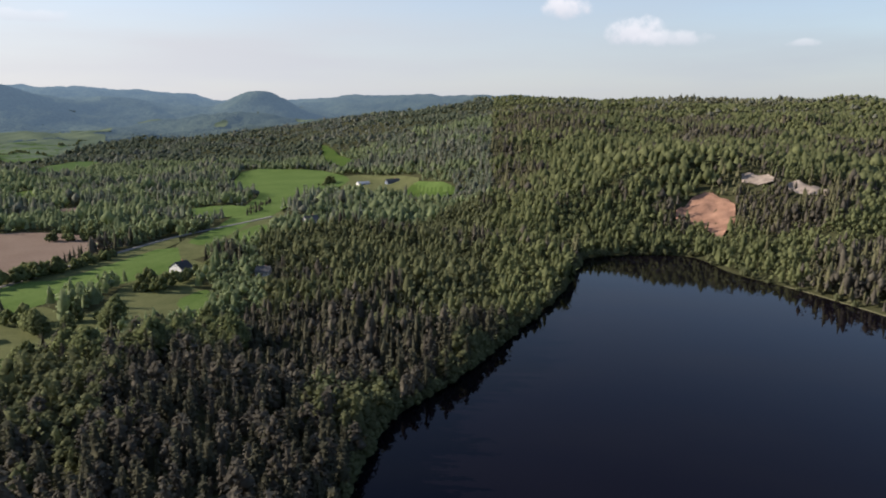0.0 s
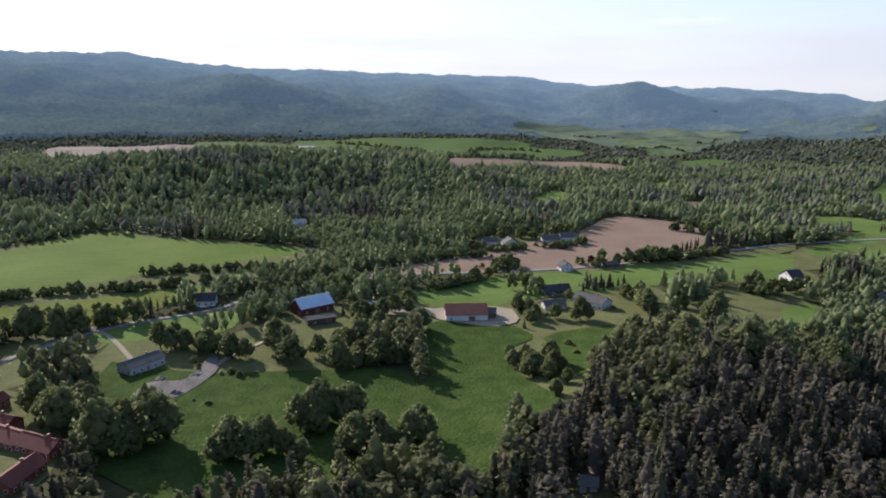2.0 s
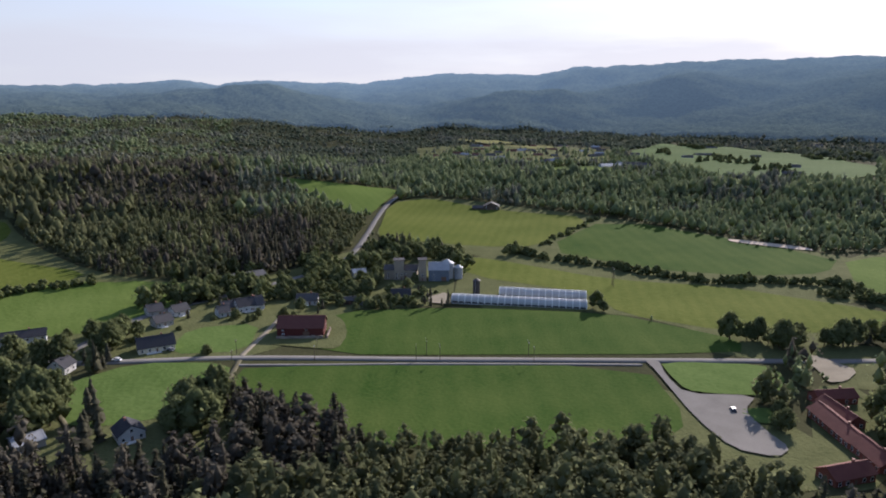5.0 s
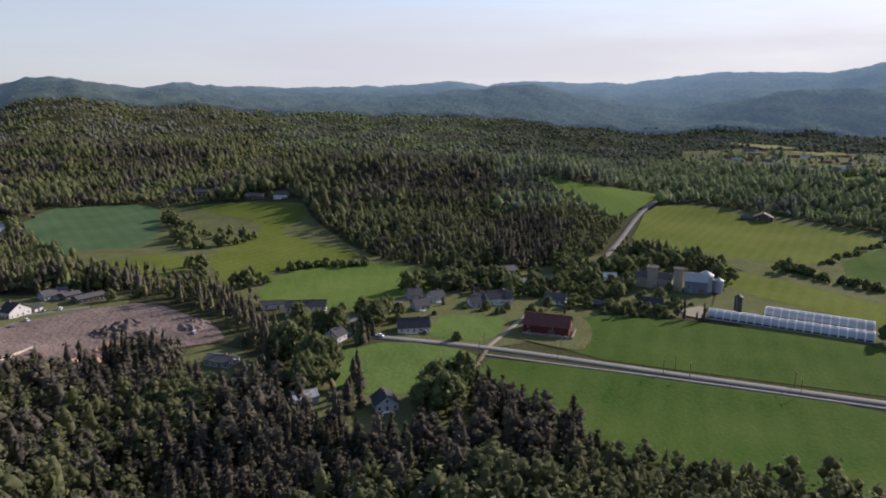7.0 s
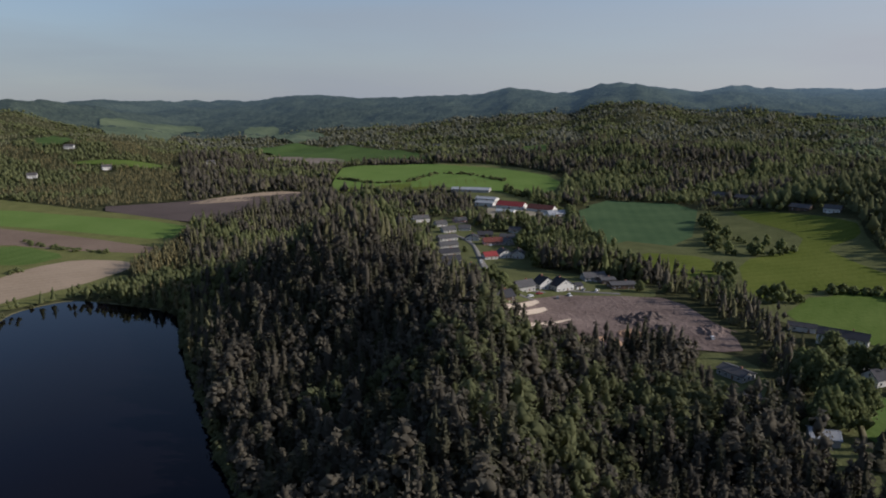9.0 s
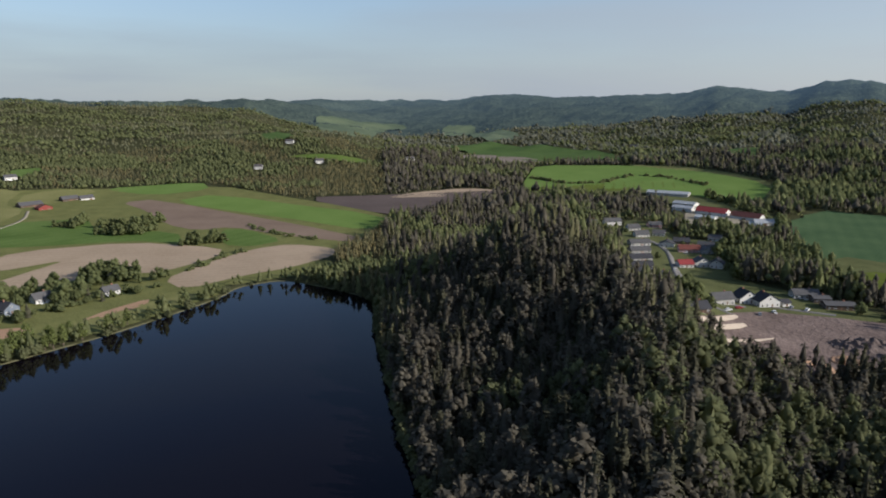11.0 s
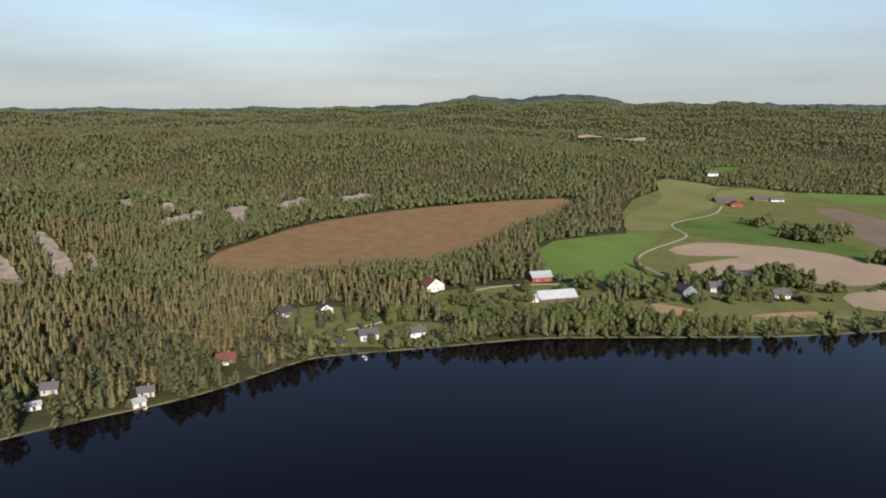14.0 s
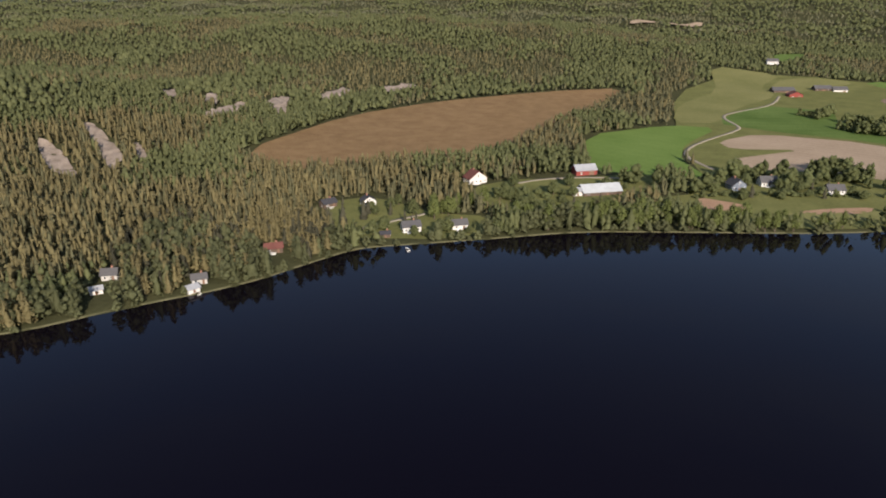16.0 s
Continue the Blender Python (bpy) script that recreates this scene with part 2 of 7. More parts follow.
relief = hill_node("Bump", [("Height", crowns.outputs["Fac"])], Strength=.9, Distance=9)
hl.new(relief.outputs[0], hp.inputs["Normal"])
hp.inputs["Roughness"].default_value, hp.inputs["Specular IOR Level"].default_value = 1, 0
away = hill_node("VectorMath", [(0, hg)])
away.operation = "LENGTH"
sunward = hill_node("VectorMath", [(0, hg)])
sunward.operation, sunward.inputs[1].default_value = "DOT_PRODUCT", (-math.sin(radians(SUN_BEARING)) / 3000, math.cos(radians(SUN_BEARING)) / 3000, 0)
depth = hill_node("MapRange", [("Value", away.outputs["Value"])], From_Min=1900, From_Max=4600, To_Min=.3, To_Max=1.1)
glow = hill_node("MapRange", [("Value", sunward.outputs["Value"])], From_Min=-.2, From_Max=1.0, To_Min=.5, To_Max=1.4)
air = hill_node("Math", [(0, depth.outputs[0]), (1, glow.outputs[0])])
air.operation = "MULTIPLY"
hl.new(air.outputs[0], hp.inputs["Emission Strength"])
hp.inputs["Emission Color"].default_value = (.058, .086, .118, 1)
M["backdrop"] = hz

wm = bpy.data.materials.new("lake_water")
wm.use_nodes = True
wp = wm.node_tree.nodes["Principled BSDF"]
wp.inputs["Base Color"].default_value = (.0034, .0026, .0042, 1)
wp.inputs["Roughness"].default_value, wp.inputs["IOR"].default_value = .03, 1.18
wt, wb = wm.node_tree.nodes.new("ShaderNodeTexNoise"), wm.node_tree.nodes.new("ShaderNodeBump")
wg = wm.node_tree.nodes.new("ShaderNodeNewGeometry")
wm.node_tree.links.new(wg.outputs["Position"], wt.inputs["Vector"])
wt.inputs["Scale"].default_value, wb.inputs["Strength"].default_value, wb.inputs["Distance"].default_value = .8, .05, .1
wm.node_tree.links.new(wt.outputs["Fac"], wb.inputs["Height"])
wm.node_tree.links.new(wb.outputs[0], wp.inputs["Normal"])
wp.inputs["Specular Tint"].default_value = (.150, .180, .80, 1)
M["water"] = wm

# ---- the lie of the land: z is metres above the lake, x east, y north, bearings run anticlockwise from north ----
LAKE = [(108, 525), (142, 538), (198, 536), (204, 475), (228, 438), (252, 377), (272, 305), (284, 225), (276, 145),
        (267, 86), (279, 42), (287, -3), (308, -43), (315, -60), (310, -95), (306, -126), (301, -172), (286, -214),
        (272, -250), (256, -293), (241, -362), (245, -390), (225, -416), (190, -405), (150, -389), (134, -352),
        (112, -301), (95, -266), (72, -217), (50, -176), (33, -110), (14, -40), (-4, 30), (-20, 105), (-31, 177),
        (-28, 219), (-19, 252), (4, 282), (27, 328), (53, 378), (80, 440), (97, 490)]
SKY_A = [0, 4, 8, 11.5, 13, 18, 20, 25, 28.5, 32, 37.5, 43, 53, 58, 62, 68, 72, 77, 84, 97, 99, 105, 108, 116, 122, 127, 130, 133, 136, 140, 148]
SKY_E = [.42, .5, .4, .05, .02, .1, .6, .9, 1.1, 1.05, 1.35, 1.85, 1.85, 2.1, 2.0, 2.4, 3.05, 3.04, 2.85, 2.75, 2.5, 2.4, 1.85, 1.95, 1.4, 1.45, 1.6,
         1.2, 1.5, 1.15, .9]
SKY_A += [152, 157, 160, 164, 167, 169, 174, 177, 185, 191, 194, 205, 216, 225, 234, 236, 239, 242, 246, 251, 258, 266, 290, 328, 338, 350, 355, 360]
SKY_E += [.95, 1.16, .8, 1.5, 1.36, .7, 1.06, .52, .31, .5, .07, .05, -.1, 0, .05, .4, .5, .3, .45, -.25, -.4, -.6, -.6, .23, .14, .11, .4, .42]
FOOT_A = [0, 13, 20, 30, 37, 43, 50, 57, 68, 80, 90, 97, 105, 120, 140, 150, 165, 180, 200, 212, 225, 245, 262, 275, 290, 330, 344, 352, 360]
FOOT_R = [3300, 3300, 3100, 2900, 2700, 2400, 2050, 1850, 1750, 1750, 1800, 1950, 2200, 2050, 1150, 1000, 950, 1300, 2200, 1300, 900, 1000, 900, 640, 480,
          430, 520, 2600, 3300]
CREST_R = [4400, 4400, 4400, 4300, 4100, 4000, 3900, 3800, 3600, 3500, 3600, 3700, 4000, 4400, 4400, 4200, 3300, 3800, 4600, 2600, 2300, 2500, 2300, 2400, 2400,
           1900, 1800, 4000, 4400]
# the wooded upland north of the lake, which sinks towards the valley: bearing past 300, foot, crest, height of the crest over the horizon in degrees
UPLAND = [(25, 430, 1900, .2), (41, 480, 1850, .05), (50, 540, 1800, .3), (54, 560, 1850, .42), (57.5, 580, 1900, .05), (60, 620, 1900, -.3), (64, 900, 1900, -.95),
          (68.5, 1150, 2000, -1.5), (73, 1300, 2100, -2.15), (77, 1400, 2100, -2.5), (82, 1400, 2100, -3.1), (90, 1400, 2100, -3.2)]
# where single trees give way to the hazy hills
WOOD_A = [0, 13, 30, 43, 57, 70, 90, 105, 125, 180, 360]
WOOD_R = [2400, 2400, 2350, 2250, 1950, 1900, 1950, 2250, 2400, 2400, 2400]
# bearing, distance, height, spread outwards, spread sideways
HILLS = [(187.5, 410, 42, 85, 62), (180, 335, 12, 70, 60), (143, 860, 42, 150, 150), (128, 900, 34, 130, 110), (160, 1250, 30, 200, 300),
         (66, 1010, 26, 170, 260), (130, 2900, 75, 260, 330), (108, 2650, 80, 260, 300), (33, 3350, 130, 260, 280), (14.7, 3600, 135, 220, 190),
         (17.5, 2950, 60, 170, 260), (24, 3500, 60, 220, 260), (64, 2550, 80, 280, 240), (81, 2600, 55, 280, 260), (97, 2750, 55, 260, 200), (49, 2900, 45, 260, 150),
         (268, 1250, 42, 330, 520), (284, 720, 34, 150, 180), (248, 1150, 26, 250, 260), (208, 1500, 55, 320, 260),
         (352, 1100, 20, 250, 250), (338, 760, 40, 200, 150), (100, 175, 6, 60, 90), (345, 620, 14, 90, 60),
         (27, 235, 15, 120, 55), (177, 235, 24, 85, 28)]


def edge_distance(px, py, ring):
    """Distance to a closed outline, below zero inside it."""
    px, py = np.asarray(px, float), np.asarray(py, float)
    best, inside = np.full(px.shape, 1e18), np.zeros(px.shape, bool)
    for (ax, ay), (bx, by) in zip(ring, ring[1:] + ring[:1]):
        dx, dy = bx - ax, by - ay
        s = np.clip(((px - ax) * dx + (py - ay) * dy) / (dx * dx + dy * dy + 1e-9), 0, 1)
        best = np.minimum(best, (px - ax - s * dx) ** 2 + (py - ay - s * dy) ** 2)
        crosses = (ay > py) != (by > py)
        inside ^= crosses & (px < dx * (py - ay) / (dy if dy else 1e-9) + ax)
    return np.where(inside, -1, 1) * np.sqrt(best)


def ease(a, b, v):
    s = np.clip((v - a) / (b - a), 0, 1)
    return s * s * (3 - 2 * s)


def land(x, y):
    """Height of the ground."""
    x, y = np.asarray(x, float), np.asarray(y, float)
    r, a = np.hypot(x, y), np.degrees(np.arctan2(-x, y)) % 360
    wob = a + 2.5 * np.sin(r / 310) + 1.5 * np.sin(r / 127 + a / 7)
    foot, crest = np.interp(wob % 360, FOOT_A, FOOT_R), np.interp(wob % 360, FOOT_A, CREST_R)
    top = 120 - 12 + crest * np.tan(np.radians(np.interp(a, SKY_A, SKY_E)))
    s = np.clip((r - foot) / (crest - foot), 0, 1)
    z = top * (0.45 * s + 0.55 * s * s * (3 - 2 * s)) * np.where(s > 0, 1, 0)
    z = z - 25 * np.clip((r - crest) / 800, 0, 1)
    up = np.array(UPLAND)
    b = (a - 300) % 360
    foot, crest, rim = (np.interp(b, up[:, 0], up[:, k]) for k in (1, 2, 3))
    s = np.clip((r - foot) / (crest - foot), 0, 1)
    ridge = (108 + crest * np.tan(np.radians(rim))) * (.55 * s + .45 * s * s * (3 - 2 * s)) * ease(1700, 0, r - crest)
    z = np.where((b > 25) & (b < 90), np.maximum(z, ridge * (1 - ease(84, 90, b))), z)
    for ha, hr, h, out, side in HILLS:
        hx, hy = -hr * math.sin(radians(ha)), hr * math.cos(radians(ha))
        ux, uy = -math.sin(radians(ha)), math.cos(radians(ha))
        u, v = (x - hx) * ux + (y - hy) * uy, (x - hx) * -uy + (y - hy) * ux
        z = z + h * np.exp(-(u / out) ** 2 - (v / side) ** 2)
    z = z + 20 * ease(690, 980, r) * ease(38, 50, a) * (1 - ease(112, 122, a))
    rough = ease(120, 500, np.abs(z) * 8 + np.where(r > 1000, (r - 1000) / 2, 0)) * (1 - .6 * ease(38, 50, a) * (1 - ease(112, 122, a)) * ease(2300, 1900, r))
    z = z + rough * (4 * np.sin(x / 61 + 1.3 * np.sin(y / 83)) * np.sin(y / 71 + 1.1 * np.sin(x / 97))
                     + 1.5 * np.sin(x / 23 + y / 31) * np.sin(y / 19 - x / 37)) * np.clip(r / 900, .35, 2.2)
    z = z + .5 * np.sin(x / 47) * np.sin(y / 53) + 0.8
    near = r < 1200
    if near.any():
        d = edge_distance(x[near], y[near], LAKE) if x.ndim else edge_distance(x, y, LAKE)
        zn = z[near] if x.ndim else z
        steep = .1 + .48 * (1 - ease(250, 400, y[near] if x.ndim else y)) * (1 - ease(120, 170, x[near] if x.ndim else x)) * ease(-440, -380, y[near] if x.ndim else y)
        shore = np.where(d > 0, np.minimum(zn, .35 + steep * d + .0012 * d * d), np.maximum(-.25 * -d - .1, -6))
        if x.ndim:
            z[near] = shore
        else:
            z = shore
    return z

# ---- plan of the fields, yards and roads ----
FIELDS = []
ROADS = []
YARDS = []
OPEN = []
FIELDS.append(("grain_field", "grain", [(-234, -210), (-313, -45), (-261, -19), (-228, -29), (-190, -108), (-195, -144), (-208, -200)]))
FIELDS.append(("pasture", "grass", [(-212, -258), (-232, -218), (-207, -200), (-178, -200), (-155, -224), (-165, -251), (-178, -266)]))
FIELDS.append(("grain_field", "grain", [(-248, -212), (-322, -223), (-358, -164), (-386, -77), (-378, -38), (-370, -6), (-348, -5)]))
FIELDS.append(("hay_field", "hay", [(-485, -218), (-488, -185), (-467, -92), (-481, -23), (-463, 56), (-433, 178), (-411, 156), (-393, 102), (-411, 50), (-382, -12), (-388, -71), (-425, -95), (-433, -187)]))
FIELDS.append(("hay_field", "hay", [(-675, -387), (-729, -367), (-704, -281), (-711, -157), (-550, -171), (-526, -215), (-521, -293), (-526, -316)]))
FIELDS.append(("grain_field", "grain", [(-541, -166), (-714, -150), (-614, 54), (-550, 43), (-520, -6), (-511, -74)]))
FIELDS.append(("hay_field", "hay2", [(-617, 57), (-677, 171), (-635, 188), (-496, 288), (-479, 262), (-500, 188), (-484, 99), (-515, 58)]))
FIELDS.append(("pasture", "hay2", [(-646, -537), (-672, -484), (-779, -425), (-646, -384), (-604, -373), (-629, -454)]))
FIELDS.append(("pasture", "hay2", [(-245, -426), (-316, -393), (-334, -328), (-265, -313), (-230, -312), (-194, -372)]))
FIELDS.append(("hay_field", "hay", [(-313, -730), (-383, -614), (-364, -574), (-318, -549), (-316, -508), (-321, -427), (-294, -419), (-262, -438), (-226, -416), (-196, -414), (-232, -514), (-293, -544), (-323, -589), (-307, -662)]))
FIELDS.append(("grain_field", "grain2", [(-188, -849), (-304, -785), (-212, -559), (-150, -604)]))
FIELDS.append(("hay_field", "hay", [(-162, -547), (-215, -528), (-208, -487), (-183, -444), (-155, -490)]))
FIELDS.append(("pasture", "grass", [(-261, -273), (-285, -245), (-247, -222), (-226, -254)]))
FIELDS.append(("pasture", "hay2", [(-274, -454), (-303, -410), (-335, -330), (-311, -317), (-268, -313), (-236, -310), (-214, -359)]))
FIELDS.append(("pasture", "spring_grass", [(515, -292), (525, -384), (499, -417), (454, -348), (413, -316), (363, -302), (387, -263), (407, -240)]))
FIELDS.append(("dry_meadow", "dry", [(822, -656), (732, -699), (681, -619), (622, -594), (576, -498), (517, -432), (534, -394), (614, -458), (668, -551)]))
FIELDS.append(("dry_meadow", "dry", [(715, -685), (667, -763), (629, -641), (673, -627)]))
FIELDS.append(("grain_field", "grass", [(521, -427), (585, -531), (532, -579), (480, -531), (399, -541), (361, -499), (413, -497), (472, -450)]))
FIELDS.append(("ploughed_field", "sand", [(404, -352), (407, -376), (410, -425), (430, -374), (456, -381), (469, -433), (409, -492), (321, -493), (306, -462), (317, -410), (349, -393), (375, -346)]))
FIELDS.append(("ploughed_field", "sand", [(302, -391), (303, -435), (295, -495), (274, -523), (232, -518), (220, -493), (235, -442), (253, -418), (273, -372)]))
FIELDS.append(("ploughed_field", "soil", [(573, -678), (548, -711), (227, -571), (221, -545), (302, -555), (364, -577), (387, -552), (433, -572), (506, -638)]))
FIELDS.append(("pasture", "spring_grass", [(520, -697), (505, -769), (239, -681), (227, -596), (351, -642)]))
FIELDS.append(("ploughed_field", "darksoil", [(394, -778), (300, -825), (158, -929), (145, -874), (205, -705), (234, -679)]))
FIELDS.append(("pasture", "spring_grass", [(682, -767), (580, -853), (534, -800), (571, -734)]))
FIELDS.append(("bare_patch", "clay", [(332, -266), (309, -284), (298, -279), (308, -256)]))
FIELDS.append(("bog", "bog", [(528, -9), (661, -122), (702, -222), (719, -365), (714, -458), (637, -376), (537, -263), (470, -194), (472, -107), (472, -47)]))
FIELDS.append(("pasture", "spring_grass", [(167, -1285), (5, -1292), (-101, -1182), (-192, -1030), (-146, -868), (-62, -948), (10, -988), (137, -892), (153, -1053)]))
FIELDS.append(("pasture", "hay2", [(513, -1879), (306, -1786), (44, -1587), (6, -1340), (165, -1352), (354, -1482)]))
FIELDS.append(("pasture", "hay2", [(571, -1071), (500, -1125), (440, -1130), (425, -1100), (455, -1085), (505, -1080)]))
FIELDS.append(("pasture", "hay2", [(1072, -2223), (1073, -2469), (883, -2441), (580, -1392)]))
FIELDS.append(("grain_field", "grain2", [(-167, -793), (-251, -791), (-198, -613), (-139, -569), (-141, -647)]))
FIELDS.append(("pasture", "grass", [(850, -792), (862, -860), (815, -805), (795, -760), (822, -765)]))
FIELDS.append(("sand_pit", "sand", [(1215, -778), (1220, -838), (1182, -808), (1193, -760)]))
FIELDS.append(("sand_pit", "sand", [(1212, -860), (1222, -948), (1182, -915), (1180, -842)]))
FIELDS.append(("building_plot", "rubble", [(-30, -345), (-69, -414), (-112, -417), (-149, -412), (-157, -342), (-150, -314), (-101, -331), (-75, -323), (-45, -323)]))
FIELDS.append(("meadow", "meadow", [(-285, 239), (-248, 267), (-222, 260), (-221, 237), (-205, 219), (-157, 200), (-145, 197), (-139, 183), (-156, 171), (-130, 136), (-151, 125), (-160, 143), (-211, 158), (-215, 182), (-243, 202)]))
FIELDS.append(("meadow", "meadow", [(-224, 264), (-205, 308), (-186, 290), (-169, 236), (-168, 222), (-199, 245)]))
FIELDS.append(("meadow", "meadow", [(-330, 82), (-266, 80), (-281, 111), (-261, 136), (-249, 149), (-245, 180), (-220, 174), (-201, 149), (-167, 153), (-159, 128), (-178, 77), (-188, 55), (-197, 43), (-214, 71), (-247, 83)]))
FIELDS.append(("pasture", "grass", [(-334, 264), (-329, 338), (-261, 445), (-229, 583), (-188, 487), (-230, 417), (-278, 299), (-275, 277), (-305, 252)]))
FIELDS.append(("ploughed_field", "soil", [(-396, 242), (-390, 370), (-392, 397), (-392, 519), (-427, 607), (-378, 631), (-288, 596), (-280, 535), (-292, 480), (-298, 401), (-330, 362), (-365, 289)]))
FIELDS.append(("hay_field", "hay2", [(-638, 90), (-687, 170), (-583, 218), (-492, 292), (-487, 220), (-495, 115), (-486, 65)]))
FIELDS.append(("hay_field", "hay2", [(-446, 59), (-452, 104), (-432, 174), (-409, 157), (-400, 106), (-395, 76), (-405, 52)]))
FIELDS.append(("pasture", "grass", [(-380, 86), (-384, 131), (-369, 165), (-346, 147), (-354, 92)]))
FIELDS.append(("pasture", "grass", [(-520, 573), (-602, 722), (-574, 717), (-483, 597)]))
FIELDS.append(("pasture", "hay2", [(-1436, 880), (-1399, 1048), (-1016, 1302), (-940, 1127), (-963, 840)]))
FIELDS.append(("pasture", "hay2", [(-1297, 1938), (-1115, 2193), (-1041, 2131), (-852, 1443)]))
FIELDS.append(("pasture", "grass", [(-295, 951), (-348, 1213), (-217, 1190), (-134, 1029), (-140, 928), (-174, 834), (-179, 714), (-192, 675), (-210, 703), (-223, 864)]))
FIELDS.append(("pasture", "grass", [(-41, 919), (11, 838), (10, 790), (-30, 839)]))
FIELDS.append(("pasture", "grass", [(-163, 402), (-150, 422), (-131, 371), (-141, 370)]))
FIELDS.append(("pasture", "hay2", [(-1324, -263), (-1806, -227), (-1351, 158), (-981, 115), (-985, -77)]))
FIELDS.append(("pasture", "hay2", [(-1034, -339), (-1081, -224), (-972, -218), (-957, -291)]))
FIELDS.append(("pasture", "hay2", [(-1744, 1813), (-1563, 2143), (-1377, 2057), (-1488, 1785)]))
FIELDS.append(("pasture", "hay2", [(-1397, 2216), (-1154, 2459), (-1118, 2299), (-1336, 2113)]))
FIELDS.append(("pasture", "hay2", [(-1282, 2024), (-1012, 1858), (-870, 1544), (-905, 1420)]))
FIELDS.append(("ploughed_field", "soil", [(-1518, 301), (-1651, 407), (-1385, 691), (-913, 437), (-1142, 243)]))
ROADS.append(("lane", 3.0, "gravel", [(-402, 91), (-368, 96), (-327, 93)]))
ROADS.append(("main_road", 6.0, "asphalt", [(-192, -295), (-213, -260), (-240, -218), (-277, -138), (-319, -46), (-336, -11), (-357, 32), (-382, 80), (-387, 102), (-375, 160), (-398, 197), (-397, 252), (-332, 347), (-290, 427), (-277, 491), (-259, 550), (-239, 615), (-203, 668), (-178, 712)]))
ROADS.append(("footway", 2.5, "asphalt", [(-231, -213), (-248, -180), (-272, -136), (-313, -46)]))
ROADS.append(("village_road", 6.0, "asphalt", [(-192, -293), (-228, -304), (-270, -314), (-318, -301), (-383, -289), (-415, -283), (-470, -300), (-622, -370), (-702, -397), (-783, -406)]))
ROADS.append(("farm_lane", 2.4, "dirt", [(-191, -284), (-175, -270), (-166, -255), (-157, -230), (-148, -219)]))
ROADS.append(("farm_lane", 2.8, "dirt", [(-236, -217), (-207, -200)]))
ROADS.append(("farm_lane", 3.0, "gravel", [(-241, -220), (-279, -234), (-302, -244)]))
ROADS.append(("gravel_road", 3.6, "gravel", [(382, -320), (417, -324), (439, -338), (460, -369), (485, -426), (499, -439), (538, -451), (556, -473), (578, -547), (620, -593)]))
ROADS.append(("gravel_road", 3.2, "gravel", [(395, -179), (399, -199), (393, -227), (382, -249)]))
ROADS.append(("gravel_road", 3.2, "gravel", [(339, -59), (347, -79), (355, -105)]))
ROADS.append(("farm_lane", 3.5, "gravel", [(-287, 112), (-299, 124), (-307, 147), (-318, 173)]))
ROADS.append(("far_road", 5.0, "gravel", [(-1223, -194), (-1123, -142), (-1001, -78)]))
ROADS.append(("street", 4.0, "asphalt", [(-70, -420), (-48, -423), (-35, -477), (-35, -529), (-33, -593), (-20, -620)]))
ROADS.append(("street", 4.0, "asphalt", [(-65, -431), (-95, -426), (-118, -422)]))
YARDS.append(("parking_yard", "yard_asphalt", [(-319, -46), (-322, -40), (-304, -34), (-287, -24), (-298, 3), (-280, -1), (-264, 7), (-252, 15), (-242, 11), (-242, -3), (-263, -17), (-308, -39)]))
YARDS.append(("farm_yard", "gravel", [(-298, 255), (-270, 290), (-246, 274), (-249, 254), (-285, 239)]))
YARDS.append(("farm_yard", "gravel", [(-331, 217), (-321, 235), (-288, 258), (-278, 250), (-310, 219)]))
YARDS.append(("stony_yard", "stones", [(-285, 80), (-295, 89), (-284, 103), (-305, 120), (-307, 126), (-287, 118), (-275, 103), (-269, 92), (-274, 81)]))
YARDS.append(("quarry_face", "scree", [(203, 613), (245, 656), (266, 626), (250, 583), (227, 560), (224, 593)]))
YARDS.append(("rock_face", "rock", [(566, 127), (557, 112), (488, 87), (500, 108)]))
YARDS.append(("rock_face", "rock", [(603, 102), (601, 89), (526, 63), (501, 72), (553, 85)]))
YARDS.append(("rock_face", "rock", [(287, 667), (310, 647), (302, 634), (282, 652)]))
YARDS.append(("rock_face", "rock", [(312, 629), (341, 611), (328, 589), (309, 615)]))
OPEN.append([(-180, -307), (-210, -262), (-240, -209), (-326, -222), (-364, -166), (-493, -221), (-479, -302), (-372, -309), (-309, -338), (-238, -304), (-207, -349)])
OPEN.append([(-358, -164), (-390, -71), (-370, -7), (-398, 58), (-477, 67), (-476, -96), (-506, -221)])
OPEN.append([(-376, -88), (-378, -12), (-395, 75), (-393, 116), (-359, 168), (-345, 159), (-368, 77), (-338, -11)])
OPEN.append([(5, -710), (-11, -730), (-36, -645), (-49, -622), (-83, -608), (-67, -504), (-92, -479), (-145, -437), (-138, -414), (-28, -331), (-33, -507), (-2, -394)])
OPEN.append([(-20, -966), (-89, -928), (-158, -772), (-124, -669), (-55, -822)])
OPEN.append([(357, -277), (379, -350), (310, -415), (252, -388), (251, -342), (264, -303), (275, -262), (320, -257)])
OPEN.append([(396, -163), (389, -284), (341, -242), (322, -194), (321, -149), (355, -140)])
OPEN.append([(396, -55), (399, -87), (340, -118), (321, -118), (320, -72), (340, -53)])
OPEN.append([(-344, 77), (-358, 108), (-312, 136), (-275, 120), (-251, 99), (-261, 78), (-310, 71)])
OPEN.append([(-348, 185), (-320, 250), (-273, 295), (-249, 386), (-209, 322), (-208, 245), (-248, 261), (-284, 208)])
OPEN.append([(-319, 23), (-333, 44), (-263, 51), (-227, 35), (-235, 22)])
